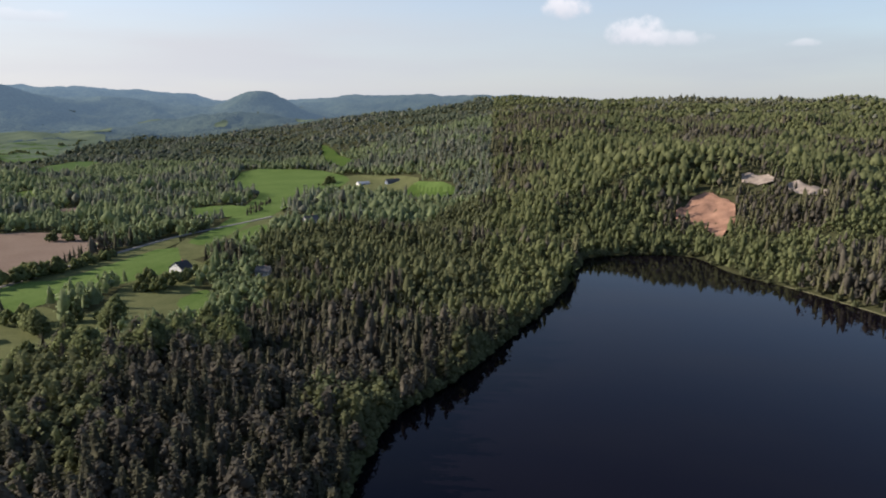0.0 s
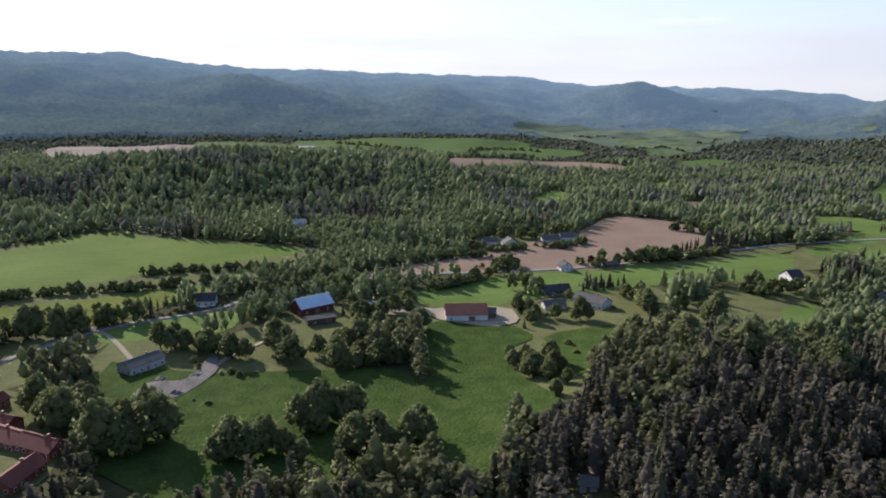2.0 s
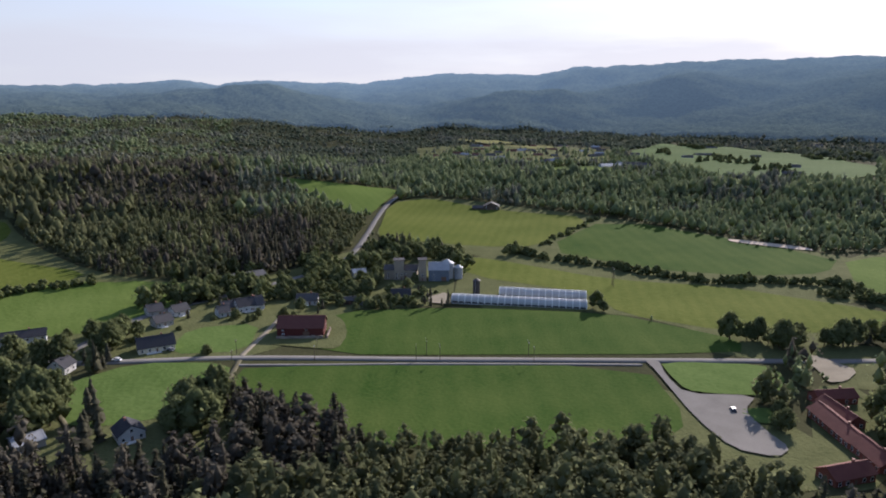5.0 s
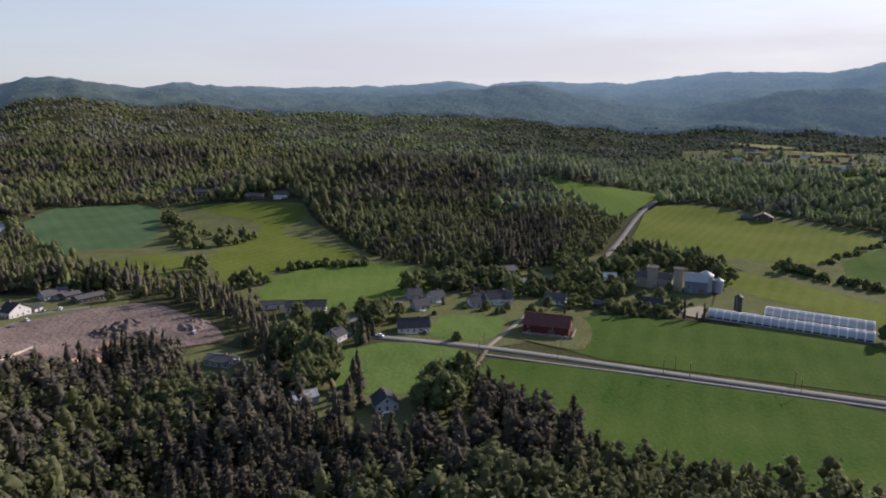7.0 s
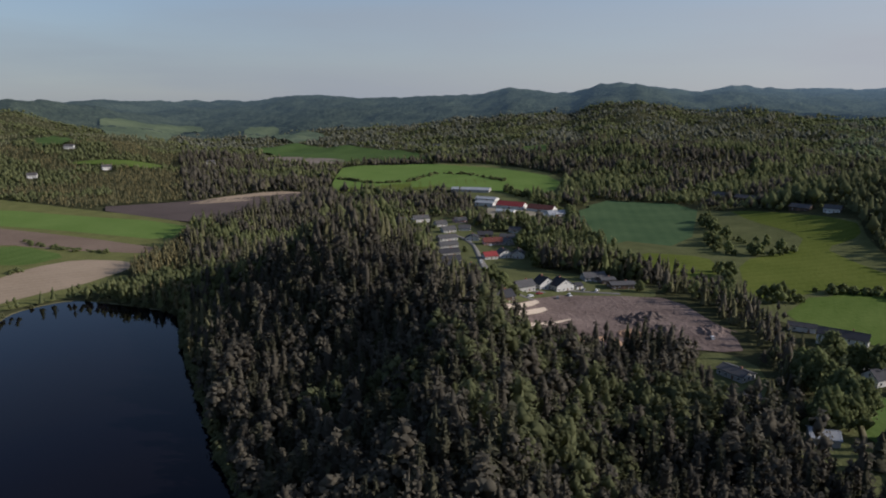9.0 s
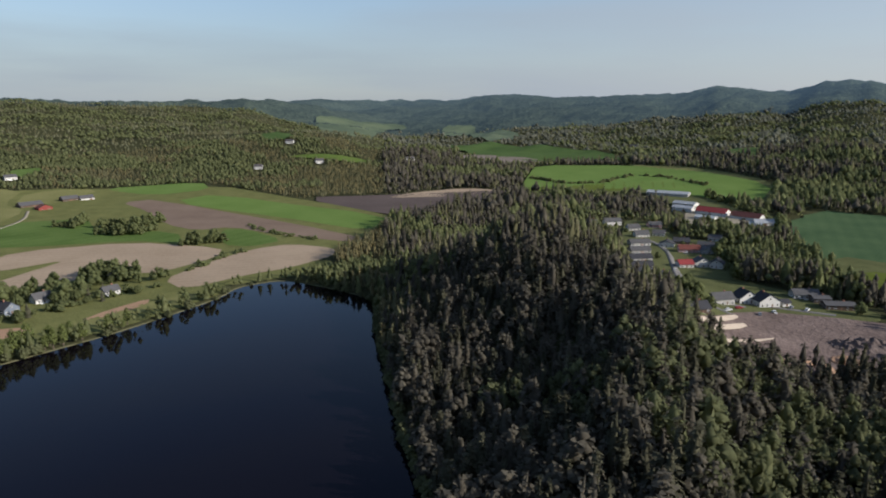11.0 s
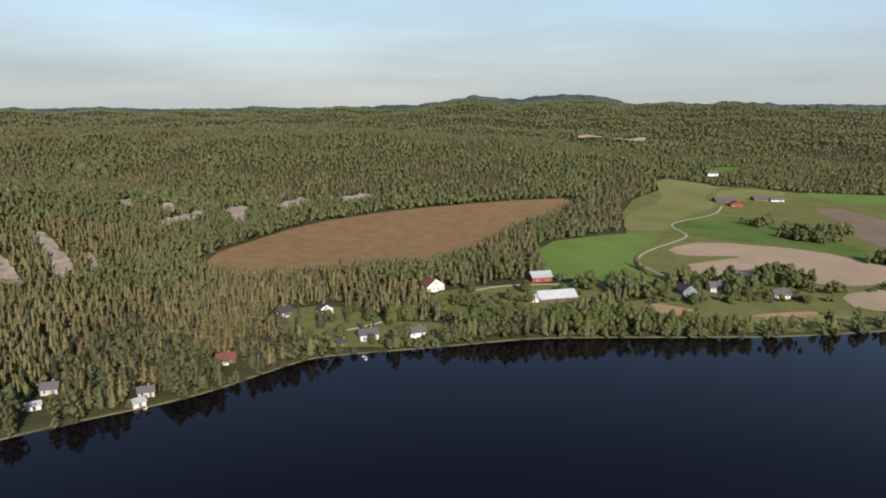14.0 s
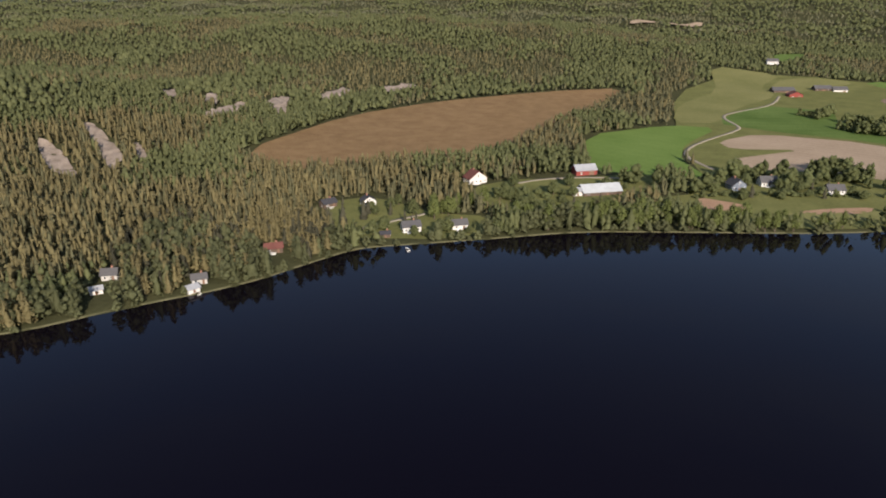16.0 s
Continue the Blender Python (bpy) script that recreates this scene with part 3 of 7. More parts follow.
OPEN.append([(-163, -213), (-186, -185), (-171, -166), (-150, -171), (-146, -188)])
OPEN.append([(-146, -239), (-160, -218), (-196, -191), (-162, -155), (-135, -181), (-137, -226)])
OPEN.append([(-216, 501), (-185, 520), (-158, 451), (-181, 408), (-205, 407)])
OPEN.append([(-156, 1099), (-34, 947), (-27, 840), (-132, 874)])
OPEN.append([(-447, 415), (-393, 520), (-356, 473), (-395, 374)])
OPEN.append([(266, -363), (256, -394), (246, -422), (220, -482), (195, -439), (226, -419), (247, -395)])
OPEN.append([(280, -257), (276, -317), (253, -389), (244, -376), (250, -340), (259, -297)])
OPEN.append([(338, -249), (335, -282), (293, -352), (262, -318), (291, -250), (324, -238)])
OPEN.append([(-226, 335), (-207, 333), (-201, 371), (-201, 407), (-170, 443), (-148, 423), (-144, 371), (-153, 335), (-172, 291), (-204, 301)])
OPEN.append([(-269, 271), (-253, 302), (-213, 332), (-190, 313), (-188, 267), (-232, 249)])
OPEN.append([(-378, 105), (-365, 165), (-338, 130), (-306, 86), (-323, 68)])
OPEN.append([(380, -334), (368, -367), (326, -430), (272, -485), (257, -448), (257, -396), (258, -337), (273, -268), (280, -242)])
YARDS.append(("sand_strip", "sand2", [(-30, -339), (-60, -395), (-62, -387), (-36, -340)]))
YARDS.append(("sand_strip", "sand2", [(-34, -332), (-62, -379), (-64, -371), (-37, -330)]))
YARDS.append(("sand_strip", "sand2", [(-40, -324), (-75, -362), (-73, -357), (-42, -321)]))
YARDS.append(("grass_island", "grass", [(-280, -3), (-286, 5), (-286, 14), (-274, 12), (-270, 6), (-272, 1)]))
YARDS.append(("lawn", "grass", [(-320, -39), (-338, 6), (-326, 14), (-306, 12), (-298, 3), (-292, -14), (-291, -24), (-306, -33)]))
YARDS.append(("farm_yard", "gravel", [(-353, 21), (-341, 28), (-327, 30), (-332, 38), (-349, 44), (-356, 36), (-363, 26)]))
YARDS.append(("farm_yard", "gravel", [(-372, -186), (-388, -180), (-369, -169), (-362, -169), (-361, -180)]))
OPEN.append([(665, -487), (774, -649), (580, -853), (241, -700), (220, -578), (219, -489), (252, -388), (342, -373), (350, -292), (458, -346)])
OPEN.append([(-680, -390), (-737, -368), (-722, -154), (-621, 56), (-601, 81), (-471, 67), (-474, -15), (-469, -94), (-497, -217), (-503, -305)])
OPEN.append([(-640, 55), (-679, 172), (-500, 290), (-464, 295), (-421, 174), (-451, 55)])
OPEN.append([(-334, 264), (-350, 366), (-285, 487), (-239, 615), (-224, 578), (-258, 440), (-320, 334)])
OPEN.append([(-190, -857), (-390, -624), (-362, -561), (-321, -419), (-334, -328), (-227, -308), (-190, -365), (-183, -444), (-146, -497), (-147, -592)])
OPEN.append([(137, -892), (167, -1285), (-103, -1212), (-202, -1051), (-150, -855), (-62, -948)])
FIELDS.append(("pasture", "hay2", [(-1669, 1818), (-1534, 2034), (-1260, 2131), (-1081, 2254), (-928, 1901), (-815, 1381), (-1143, 1567)]))
FIELDS.append(("pasture", "hay2", [(-1617, 643), (-1559, 754), (-1366, 810), (-1200, 657), (-1276, 505)]))
FIELDS.append(("pasture", "hay2", [(-1389, 2203), (-1354, 2327), (-1163, 2436), (-1078, 2291), (-1166, 2112), (-1302, 2059)]))
FIELDS.append(("pasture", "hay2", [(-1103, 1740), (-1016, 1838), (-880, 1611), (-789, 1341), (-837, 1312)]))
FIELDS.append(("pasture", "grass", [(-729, 1253), (-723, 1360), (-668, 1361), (-614, 1189), (-639, 1081)]))
FIELDS.append(("pasture", "grass", [(-287, 766), (-251, 793), (-220, 777), (-215, 714), (-254, 691)]))
FIELDS.append(("pasture", "grass", [(-195, 612), (-177, 681), (-154, 609), (-166, 562)]))
FIELDS.append(("pasture", "hay2", [(562, -2354), (323, -2196), (320, -1865), (464, -2015)]))
FIELDS.append(("pasture", "hay2", [(740, -1296), (719, -1353), (623, -1193), (663, -1180)]))
YARDS.append(("rock_face", "rock", [(698, -55), (716, -71), (659, -62), (664, -50)]))
YARDS.append(("rock_face", "rock", [(728, 9), (746, -5), (692, -4), (692, 8)]))
FIELDS.append(("pasture", "hay2", [(-1493, 829), (-1484, 894), (-1470, 1003), (-1405, 1182), (-1280, 1447), (-1147, 1276), (-1000, 1325), (-918, 1196), (-947, 990), (-953, 799), (-1209, 669)]))
FIELDS.append(("ploughed_field", "soil", [(-900, 793), (-922, 964), (-876, 1087), (-771, 1110), (-668, 1049), (-687, 972), (-806, 937), (-750, 726), (-716, 643)]))
FIELDS.append(("pasture", "hay2", [(-1608, 1700), (-1683, 1849), (-1576, 1961), (-1482, 2102), (-1418, 2232), (-1276, 2343), (-1188, 2182), (-1272, 2002), (-1312, 1860), (-1491, 1855)]))
FIELDS.append(("pasture", "hay2", [(-1234, 1749), (-1255, 1975), (-976, 1850), (-870, 1598), (-935, 1420)]))
FIELDS.append(("pasture", "hay2", [(-544, 825), (-564, 919), (-527, 943), (-499, 813)]))
FIELDS.append(("pasture", "hay2", [(-1284, 2892), (-1172, 2982), (-1136, 2859)]))
FIELDS.append(("pasture", "hay2", [(-611, 2827), (-531, 2851), (-399, 2678), (-474, 2666)]))
FIELDS.append(("pasture", "hay2", [(-1304, 2446), (-1165, 2489), (-1153, 2415), (-1246, 2359)]))
FIELDS.append(("pasture", "hay2", [(-841, 2549), (-815, 2675), (-772, 2504)]))
# two pastures, laid in the darker grain colour to tone down their sunlit look
FIELDS.append(("pasture", "grain", [(-270, 1549), (-144, 1201), (-144, 1175), (-179, 1187), (-214, 1264)]))
FIELDS.append(("pasture", "grain", [(-48, 865), (-39, 905), (-14, 844), (27, 808), (18, 786), (-11, 772), (-40, 829)]))
FIELDS.append(("dry_meadow", "dry", [(-1752, -814), (-1585, -592), (-1553, -538), (-1492, -611)]))
FIELDS.append(("dry_meadow", "dry", [(-1495, -558), (-1539, -452), (-1410, -414), (-1481, -527)]))
FIELDS.append(("pasture", "hay2", [(-964, -326), (-1017, -290), (-1095, -227), (-958, -199), (-948, -270)]))
FIELDS.append(("pasture", "grass", [(637, -2293), (591, -2503), (505, -2342), (518, -2052)]))
FIELDS.append(("pasture", "hay2", [(1034, -2451), (940, -2565), (797, -2479), (788, -2322), (853, -2067)]))
FIELDS.append(("ploughed_field", "soil", [(356, -1416), (284, -1463), (185, -1418), (154, -1341), (215, -1272), (307, -1309)]))
FIELDS.append(("ploughed_field", "sand", [(274, -857), (217, -931), (153, -915), (198, -853), (291, -799)]))
FIELDS.append(("dry_meadow", "dry", [(8, -1302), (-77, -1248), (-119, -1184), (-102, -1158), (-18, -1254)]))
FIELDS.append(("pasture", "hay2", [(-172, -1403), (-235, -1441), (-206, -1251), (-168, -1297)]))
FIELDS.append(("pasture", "hay2", [(738, -1290), (679, -1331), (616, -1183), (666, -1186)]))
YARDS.append(("rock_face", "rock", [(644, 11), (678, -4), (711, -29), (691, -33), (646, -10), (628, 4)]))
YARDS.append(("rock_face", "rock", [(719, -46), (758, -76), (726, -76), (686, -54)]))
YARDS.append(("rock_face", "rock", [(759, -103), (798, -142), (777, -151), (728, -111)]))
YARDS.append(("rock_face", "rock", [(786, -179), (803, -218), (784, -227), (757, -186)]))
YARDS.append(("rock_face", "rock", [(723, 46), (741, 36), (703, 32), (687, 39)]))
YARDS.append(("rock_face", "rock", [(561, 63), (565, 57), (520, 48), (509, 53)]))
OPEN.append([(396, -146), (406, -184), (391, -214), (359, -203), (323, -176), (338, -161), (330, -145), (349, -139)])
OPEN.append([(352, -115), (339, -137), (313, -128), (312, -101), (323, -75), (334, -73), (365, -81), (357, -104)])
FIELDS.append(("meadow", "meadow", [(-341, 79), (-290, 109), (-264, 143), (-235, 186), (-172, 152), (-158, 126), (-195, 43)]))
FIELDS.append(("grain_field", "grass", [(366, -561), (347, -571), (287, -536), (300, -503), (328, -503)]))
FIELDS.append(("dry_meadow", "dry", [(287, -273), (290, -295), (278, -336), (264, -367), (253, -357), (264, -330), (273, -298)]))
OPEN.append([(-260, 392), (-225, 390), (-184, 319), (-216, 322)])
FIELDS.append(("ploughed_field", "soil", [(-387, 252), (-385, 290), (-381, 327), (-390, 388), (-379, 417), (-342, 376), (-372, 352), (-368, 306), (-365, 266), (-371, 248)]))
FIELDS.append(("ploughed_field", "soil", [(-432, 762), (-412, 789), (-385, 749), (-398, 710)]))
FIELDS.append(("pasture", "grass", [(-381, 140), (-366, 161), (-363, 169), (-336, 145), (-348, 126)]))
FIELDS.append(("pasture", "grass", [(-439, 163), (-432, 175), (-408, 165), (-411, 152)]))
FIELDS.append(("pasture", "spring_grass", [(-523, 581), (-571, 673), (-584, 726), (-506, 635), (-492, 589)]))
FIELDS.append(("pasture", "grass", [(-296, 447), (-262, 454), (-247, 451), (-237, 422), (-250, 407), (-272, 410)]))
FIELDS.append(("pasture", "grass", [(-163, 402), (-154, 434), (-143, 416), (-137, 378), (-140, 368)]))
OPEN.append([(-291, -38), (-280, -13), (-271, 24), (-230, 28), (-214, 11), (-225, -19)])
OPEN.append([(-127, -316), (-142, -318), (-151, -294), (-128, -247), (-113, -247), (-113, -278)])
OPEN.append([(-152, -259), (-181, -281), (-174, -256), (-142, -206), (-128, -201), (-125, -223)])
FIELDS.append(("hay_field", "hay", [(138, -1043), (73, -1009), (10, -1052), (-69, -1050), (-92, -1008), (-13, -980), (51, -915), (130, -899)]))
OPEN.append([(-42, -633), (-87, -638), (-72, -513), (-36, -455)])
OPEN.append([(7, -676), (-43, -689), (-36, -487), (-5, -374)])
OPEN.append([(-319, 106), (-330, 138), (-339, 176), (-335, 215), (-303, 223), (-291, 238), (-266, 209), (-258, 182), (-245, 152), (-243, 127), (-252, 106), (-274, 94)])
# pale irrigation strip across the field, laid in the sand material
YARDS.append(("sand_strip", "sand2", [(-653, -31), (-645, 32), (-629, 39), (-639, -26)]))
YARDS.append(("headland", "verge", [(-259, -221), (-292, -230), (-317, -220), (-309, -207), (-290, -192), (-269, -184), (-264, -198)]))
OPEN.append([(-56, -690), (-48, -760), (-50, -860), (-84, -870), (-140, -790), (-152, -715), (-120, -690), (-90, -684)])
OPEN.append([(-33, -617), (-31, -541), (-34, -493), (-38, -430), (-57, -454), (-74, -486), (-77, -537), (-56, -517), (-42, -510), (-39, -547), (-39, -609)])
YARDS.append(("works_yard", "gravel", [(-56, -705), (-60, -790), (-86, -800), (-128, -770), (-140, -722), (-105, -705)]))
OPEN.append([(-355, 24), (-365, 47), (-377, 73), (-389, 103), (-373, 107), (-351, 82), (-333, 58), (-325, 41), (-331, 29)])
OPEN.append([(-251, 269), (-233, 290), (-209, 301), (-184, 279), (-170, 237), (-146, 198), (-143, 183), (-171, 198), (-199, 208), (-232, 238)])
FIELDS.append(("bare_patch", "clay", [(289, -299), (288, -322), (281, -349), (274, -339), (278, -315)]))
FIELDS.append(("pasture", "grass", [(-223, 585), (-217, 649), (-221, 742), (-232, 845), (-229, 953), (-201, 918), (-195, 780), (-191, 680), (-193, 619), (-201, 569)]))
OPEN.append([(-231, 592), (-215, 643), (-200, 692), (-184, 764), (-160, 714), (-164, 623), (-178, 560), (-192, 515), (-206, 508)])
OPEN.append([(-1466, -761), (-1507, -318), (-1135, -229), (-1024, -373), (-1122, -583)])

# ---- plan of the things ----
HOUSES = []
TREE_LINES = []
TREE_LINES.append(("broadleaf", 7, 11, 8, [(-287, -315), (-302, -315), (-318, -315), (-318, -299)]))
TREE_LINES.append(("broadleaf", 7, 11, 8, [(-299, -271), (-309, -272), (-329, -283)]))
TREE_LINES.append(("broadleaf", 6, 10, 8, [(-325, -237), (-340, -232), (-352, -226)]))
TREE_LINES.append(("hedge", 4, 7, 7, [(-286, -271), (-288, -254), (-295, -252)]))
TREE_LINES.append(("broadleaf", 7, 12, 8, [(-330, -360), (-350, -354), (-373, -339), (-374, -313)]))
TREE_LINES.append(("hedge", 4, 7, 7, [(-330, -218), (-340, -203), (-349, -182)]))
TREE_LINES.append(("broadleaf", 6, 9, 7, [(363, -323), (360, -344), (347, -349)]))
TREE_LINES.append(("broadleaf", 6, 9, 7, [(342, -359), (352, -390), (339, -392), (319, -390)]))
TREE_LINES.append(("shrub", 3, 5, 7, [(328, -265), (329, -296), (315, -319), (308, -352), (295, -371)]))
TREE_LINES.append(("shrub", 3, 5, 7, [(385, -167), (367, -178), (350, -189), (347, -154)]))
TREE_LINES.append(("broadleaf", 6, 10, 5, [(-208, 222), (-197, 221), (-184, 216), (-180, 225), (-193, 232), (-205, 230)]))
TREE_LINES.append(("shrub", 3, 4, 6, [(-207, 262), (-192, 251)]))
TREE_LINES.append(("broadleaf", 6, 10, 8, [(-428, 401), (-434, 429), (-419, 440), (-401, 454), (-398, 484), (-372, 491)]))
TREE_LINES.append(("hedge", 4, 7, 8, [(-405, 389), (-382, 396), (-378, 419)]))
TREE_LINES.append(("hedge", 4, 7, 8, [(-377, 433), (-359, 445), (-360, 478)]))
TREE_LINES.append(("broadleaf", 8, 13, 9, [(-384, -284), (-409, -273), (-430, -259), (-452, -244), (-472, -228), (-475, -211)]))
TREE_LINES.append(("broadleaf", 7, 12, 9, [(-400, -291), (-422, -282), (-447, -269), (-475, -248), (-488, -232)]))
TREE_LINES.append(("broadleaf", 7, 11, 8, [(-358, -246), (-376, -250), (-393, -239), (-362, -224)]))
TREE_LINES.append(("broadleaf", 7, 11, 9, [(-302, -312), (-318, -310), (-330, -303), (-328, -284)]))
TREE_LINES.append(("hedge", 4, 7, 8, [(-370, -238), (-357, -233)]))
TREE_LINES.append(("hedge", 3, 6, 7, [(-369, -213), (-370, -204), (-373, -193)]))
TREE_LINES.append(("broadleaf", 6, 9, 8, [(-430, -195), (-425, -186)]))
VEHICLES = []
SILOS = []
POLES = []
HOUSES.append(("house", -329, -246, 118, 12.4, 8, 3, 3.2, 0, "white", "dark"))
HOUSES.append(("barn", -282, -215, 118, 23.7, 14, 5, 4.5, 0, "darkred", "brickred"))
HOUSES.append(("house", -304, -269, 132, 14.6, 9, 3.5, 3.5, 0, "white", "dark"))
HOUSES.append(("house", -295, -278, 150, 6.9, 8, 3, 3, 0, "yellow", "dark"))
HOUSES.append(("house", -362, -200, 119, 11.8, 8, 3, 3.5, 0, "white", "black"))
HOUSES.append(("shed", -340, -223, 123, 6.7, 5, 2.8, 1.5, 0, "brown", "dark"))
HOUSES.append(("mill_tower", -405, -225, 119, 6.6, 7, 14, 0.5, 0, "sandwall", "dark"))
HOUSES.append(("mill_tower", -409, -209, 117, 5.4, 6, 15, 0.5, 0, "sandwall", "dark"))
HOUSES.append(("mill", -408, -225, 114, 22.5, 10, 7, 2.5, 0, "sandwall", "dark"))
HOUSES.append(("store_hall", -416, -200, 116, 13.8, 12, 8, 4, 0, "greyblue", "steel"))
HOUSES.append(("shed", -399, -254, 135, 8.8, 8, 3.5, 2, 0, "white", "steel"))
HOUSES.append(("barn", -708, -276, 111, 17.3, 12, 5, 4, 1, "brown", "dark"))
HOUSES.append(("shed", -701, -289, 112, 12.4, 8, 3, 2, 0, "brown", "dark"))
HOUSES.append(("house", -272, -311, 153, 8.3, 9, 3, 3, 0, "greywall", "dark"))
HOUSES.append(("barn", -1077, -226, 126, 31.2, 14, 4, 3, 0, "white", "steel"))
HOUSES.append(("barn", -1096, -189, 91, 40.5, 18, 5, 4, 0, "greywall", "dark"))
HOUSES.append(("terraced_house", -205, -328, 143, 22.4, 9, 5.5, 2.4, 0, "white", "black"))
HOUSES.append(("garage", -197, -352, 151, 13.5, 7, 3, 1.2, 0, "white", "black"))
HOUSES.append(("house", -230, -264, 146, 16.7, 10, 3, 3.8, 0, "cream", "black"))
HOUSES.append(("house", -259, -291, 163, 9.4, 8, 3, 3, 0, "greywall", "dark"))
HOUSES.append(("house", -278, -298, 164, 8.8, 8, 3, 3, 0, "white", "dark"))
HOUSES.append(("house", -303, -269, 154, 15.7, 9, 4, 3.5, 0, "white", "black"))
HOUSES.append(("house", -287, -274, 152, 6.3, 8, 3, 3, 0, "white", "dark"))
HOUSES.append(("house", -191, -279, 109, 8.3, 8, 3.5, 3.2, 1, "white", "black"))
HOUSES.append(("shed", -150, -241, 166, 6.5, 6, 2.5, 1.5, 0, "greywall", "steel"))
HOUSES.append(("shed", -140, -228, 160, 9.6, 9, 3, 1.5, 0, "greywall", "steel"))
HOUSES.append(("house", -160, -201, 154, 9.1, 9, 3.2, 3, 1, "white", "black"))
HOUSES.append(("bungalow", -134, -288, 119, 13.2, 9, 3, 1.4, 0, "greywall", "slate"))
HOUSES.append(("cabin", -129, -262, 172, 6.4, 6, 2.5, 1.5, 0, "greywall", "slate"))
HOUSES.append(("farmhouse", -350, -839, 133, 18.5, 10, 4, 3, 0, "white", "dark"))
HOUSES.append(("barn", -358, -781, 131, 26.2, 12, 4, 3, 0, "brown", "dark"))
HOUSES.append(("farmhouse", -383, -653, 134, 14.7, 10, 4, 3, 0, "white", "dark"))
HOUSES.append(("barn", -366, -679, 128, 19.4, 12, 4, 3, 0, "brown", "dark"))
HOUSES.append(("warehouse", -354, -316, 156, 25.6, 14, 4, 2, 0, "greywall", "slate"))
HOUSES.append(("house", -71, -434, 207, 12.1, 9, 4, 4, 1, "white", "black"))
HOUSES.append(("house", -82, -431, 206, 13.3, 9, 4, 4, 1, "white", "black"))
HOUSES.append(("house", -56, -422, 209, 12.9, 9, 4, 3, 0, "greywall", "slate"))
HOUSES.append(("house", -38, -376, 211, 12.4, 9, 3, 3, 0, "brown", "black"))
HOUSES.append(("house", -109, -459, 191, 15.3, 9, 3, 2.5, 0, "greywall", "slate"))
HOUSES.append(("bungalow", -123, -439, 188, 16.7, 10, 3, 1, 0, "brown", "slate"))
HOUSES.append(("bungalow", -116, -451, 190, 9.7, 9, 3, 1, 0, "brown", "slate"))
HOUSES.append(("house", -11, -599, 203, 17.0, 9, 3, 2.5, 0, "white", "slate"))
HOUSES.append(("house", -11, -568, 203, 16.1, 9, 3, 2.5, 0, "greywall", "slate"))
HOUSES.append(("house", -11, -536, 203, 16.6, 10, 3, 2.5, 0, "greywall", "black"))
HOUSES.append(("house", -10, -462, 203, 14.6, 10, 3, 2.5, 0, "greywall", "black"))
HOUSES.append(("house", -43, -526, 198, 10.5, 9, 3, 2.5, 0, "white", "brightred"))
HOUSES.append(("house", -55, -532, 198, 10.9, 9, 4, 3, 1, "white", "slate"))
HOUSES.append(("house", -50, -584, 189, 16.4, 9, 3, 3, 0, "pink", "redtile"))
HOUSES.append(("house", -64, -583, 198, 11.9, 9, 3, 3, 1, "greywall", "slate"))
HOUSES.append(("house", 33, -681, 196, 8.8, 9, 4, 3, 0, "white", "slate"))
HOUSES.append(("house", 14, -695, 205, 16.5, 9, 4, 3, 0, "white", "slate"))
HOUSES.append(("house", -6, -669, 204, 11.1, 9, 3, 3, 0, "white", "slate"))
HOUSES.append(("house", -13, -638, 203, 12.7, 9, 3, 3, 0, "white", "slate"))
HOUSES.append(("hall", -78, -742, 150, 20, 10, 4, 1.6, 0, "white", "whitemetal"))
HOUSES.append(("warehouse", -60, -800, 152, 22, 12, 5, 2, 0, "white", "steel"))
HOUSES.append(("shed", -122, -722, 160, 12, 8, 3, 1.5, 0, "white", "whitemetal"))
HOUSES.append(("long_barn", -88, -778, 150, 32, 15, 5, 4, 0, "white", "brightred"))
HOUSES.append(("long_barn", -119, -757, 147, 30.0, 14, 4.5, 4, 0, "white", "brickred"))
HOUSES.append(("barn", -129, -726, 194, 19.4, 10, 4, 3, 0, "white", "steel"))
HOUSES.append(("hall", -50, -931, 166, 51.2, 20, 5, 2, 0, "greywall", "steel"))
HOUSES.append(("hall", -65, -844, 152, 26.0, 14, 4, 2, 0, "white", "steel"))
HOUSES.append(("house", 408, -155, 278, 12.4, 9, 3.5, 4.5, 1, "white", "brickred"))
HOUSES.append(("machine_hall", 358, -217, 263, 24.4, 12, 2.4, 3.4, 0, "brown", "whitemetal"))
HOUSES.append(("shed", 359, -202, 261, 5.7, 6, 3, 1.5, 0, "white", "steel"))
HOUSES.append(("barn", 402, -231, 264, 14.5, 9, 3.5, 3, 0, "redwall", "steel"))
HOUSES.append(("cabin", 384, -79, 273, 8.1, 5.95, 2.8, 2.6, 1, "white", "black"))
HOUSES.append(("cabin", 387, -56, 290, 8.5, 5.95, 2.8, 2, 0, "brown", "black"))
HOUSES.append(("house", 331, -90, 267, 9.5, 8, 3.2, 2, 0, "white", "slate"))
HOUSES.append(("cabin", 326, -115, 265, 8.2, 5.95, 2.8, 2, 0, "white", "slate"))
HOUSES.append(("cabin", 322, -19, 267, 8.4, 5.1, 2.6, 1.8, 0, "brown", "brickred"))
HOUSES.append(("cabin", 294, 15, 273, 6.2, 4.6, 2.6, 1.6, 0, "greywall", "slate"))
HOUSES.append(("boathouse", 286, 18, 298, 5.0, 4, 2, 1.2, 0, "white", "steel"))
HOUSES.append(("cabin", 311, 52, 262, 6.5, 5.1, 2.8, 2, 0, "greywall", "slate"))
HOUSES.append(("shed", 296, 56, 281, 5.0, 3, 2.2, 1, 0, "white", "steel"))
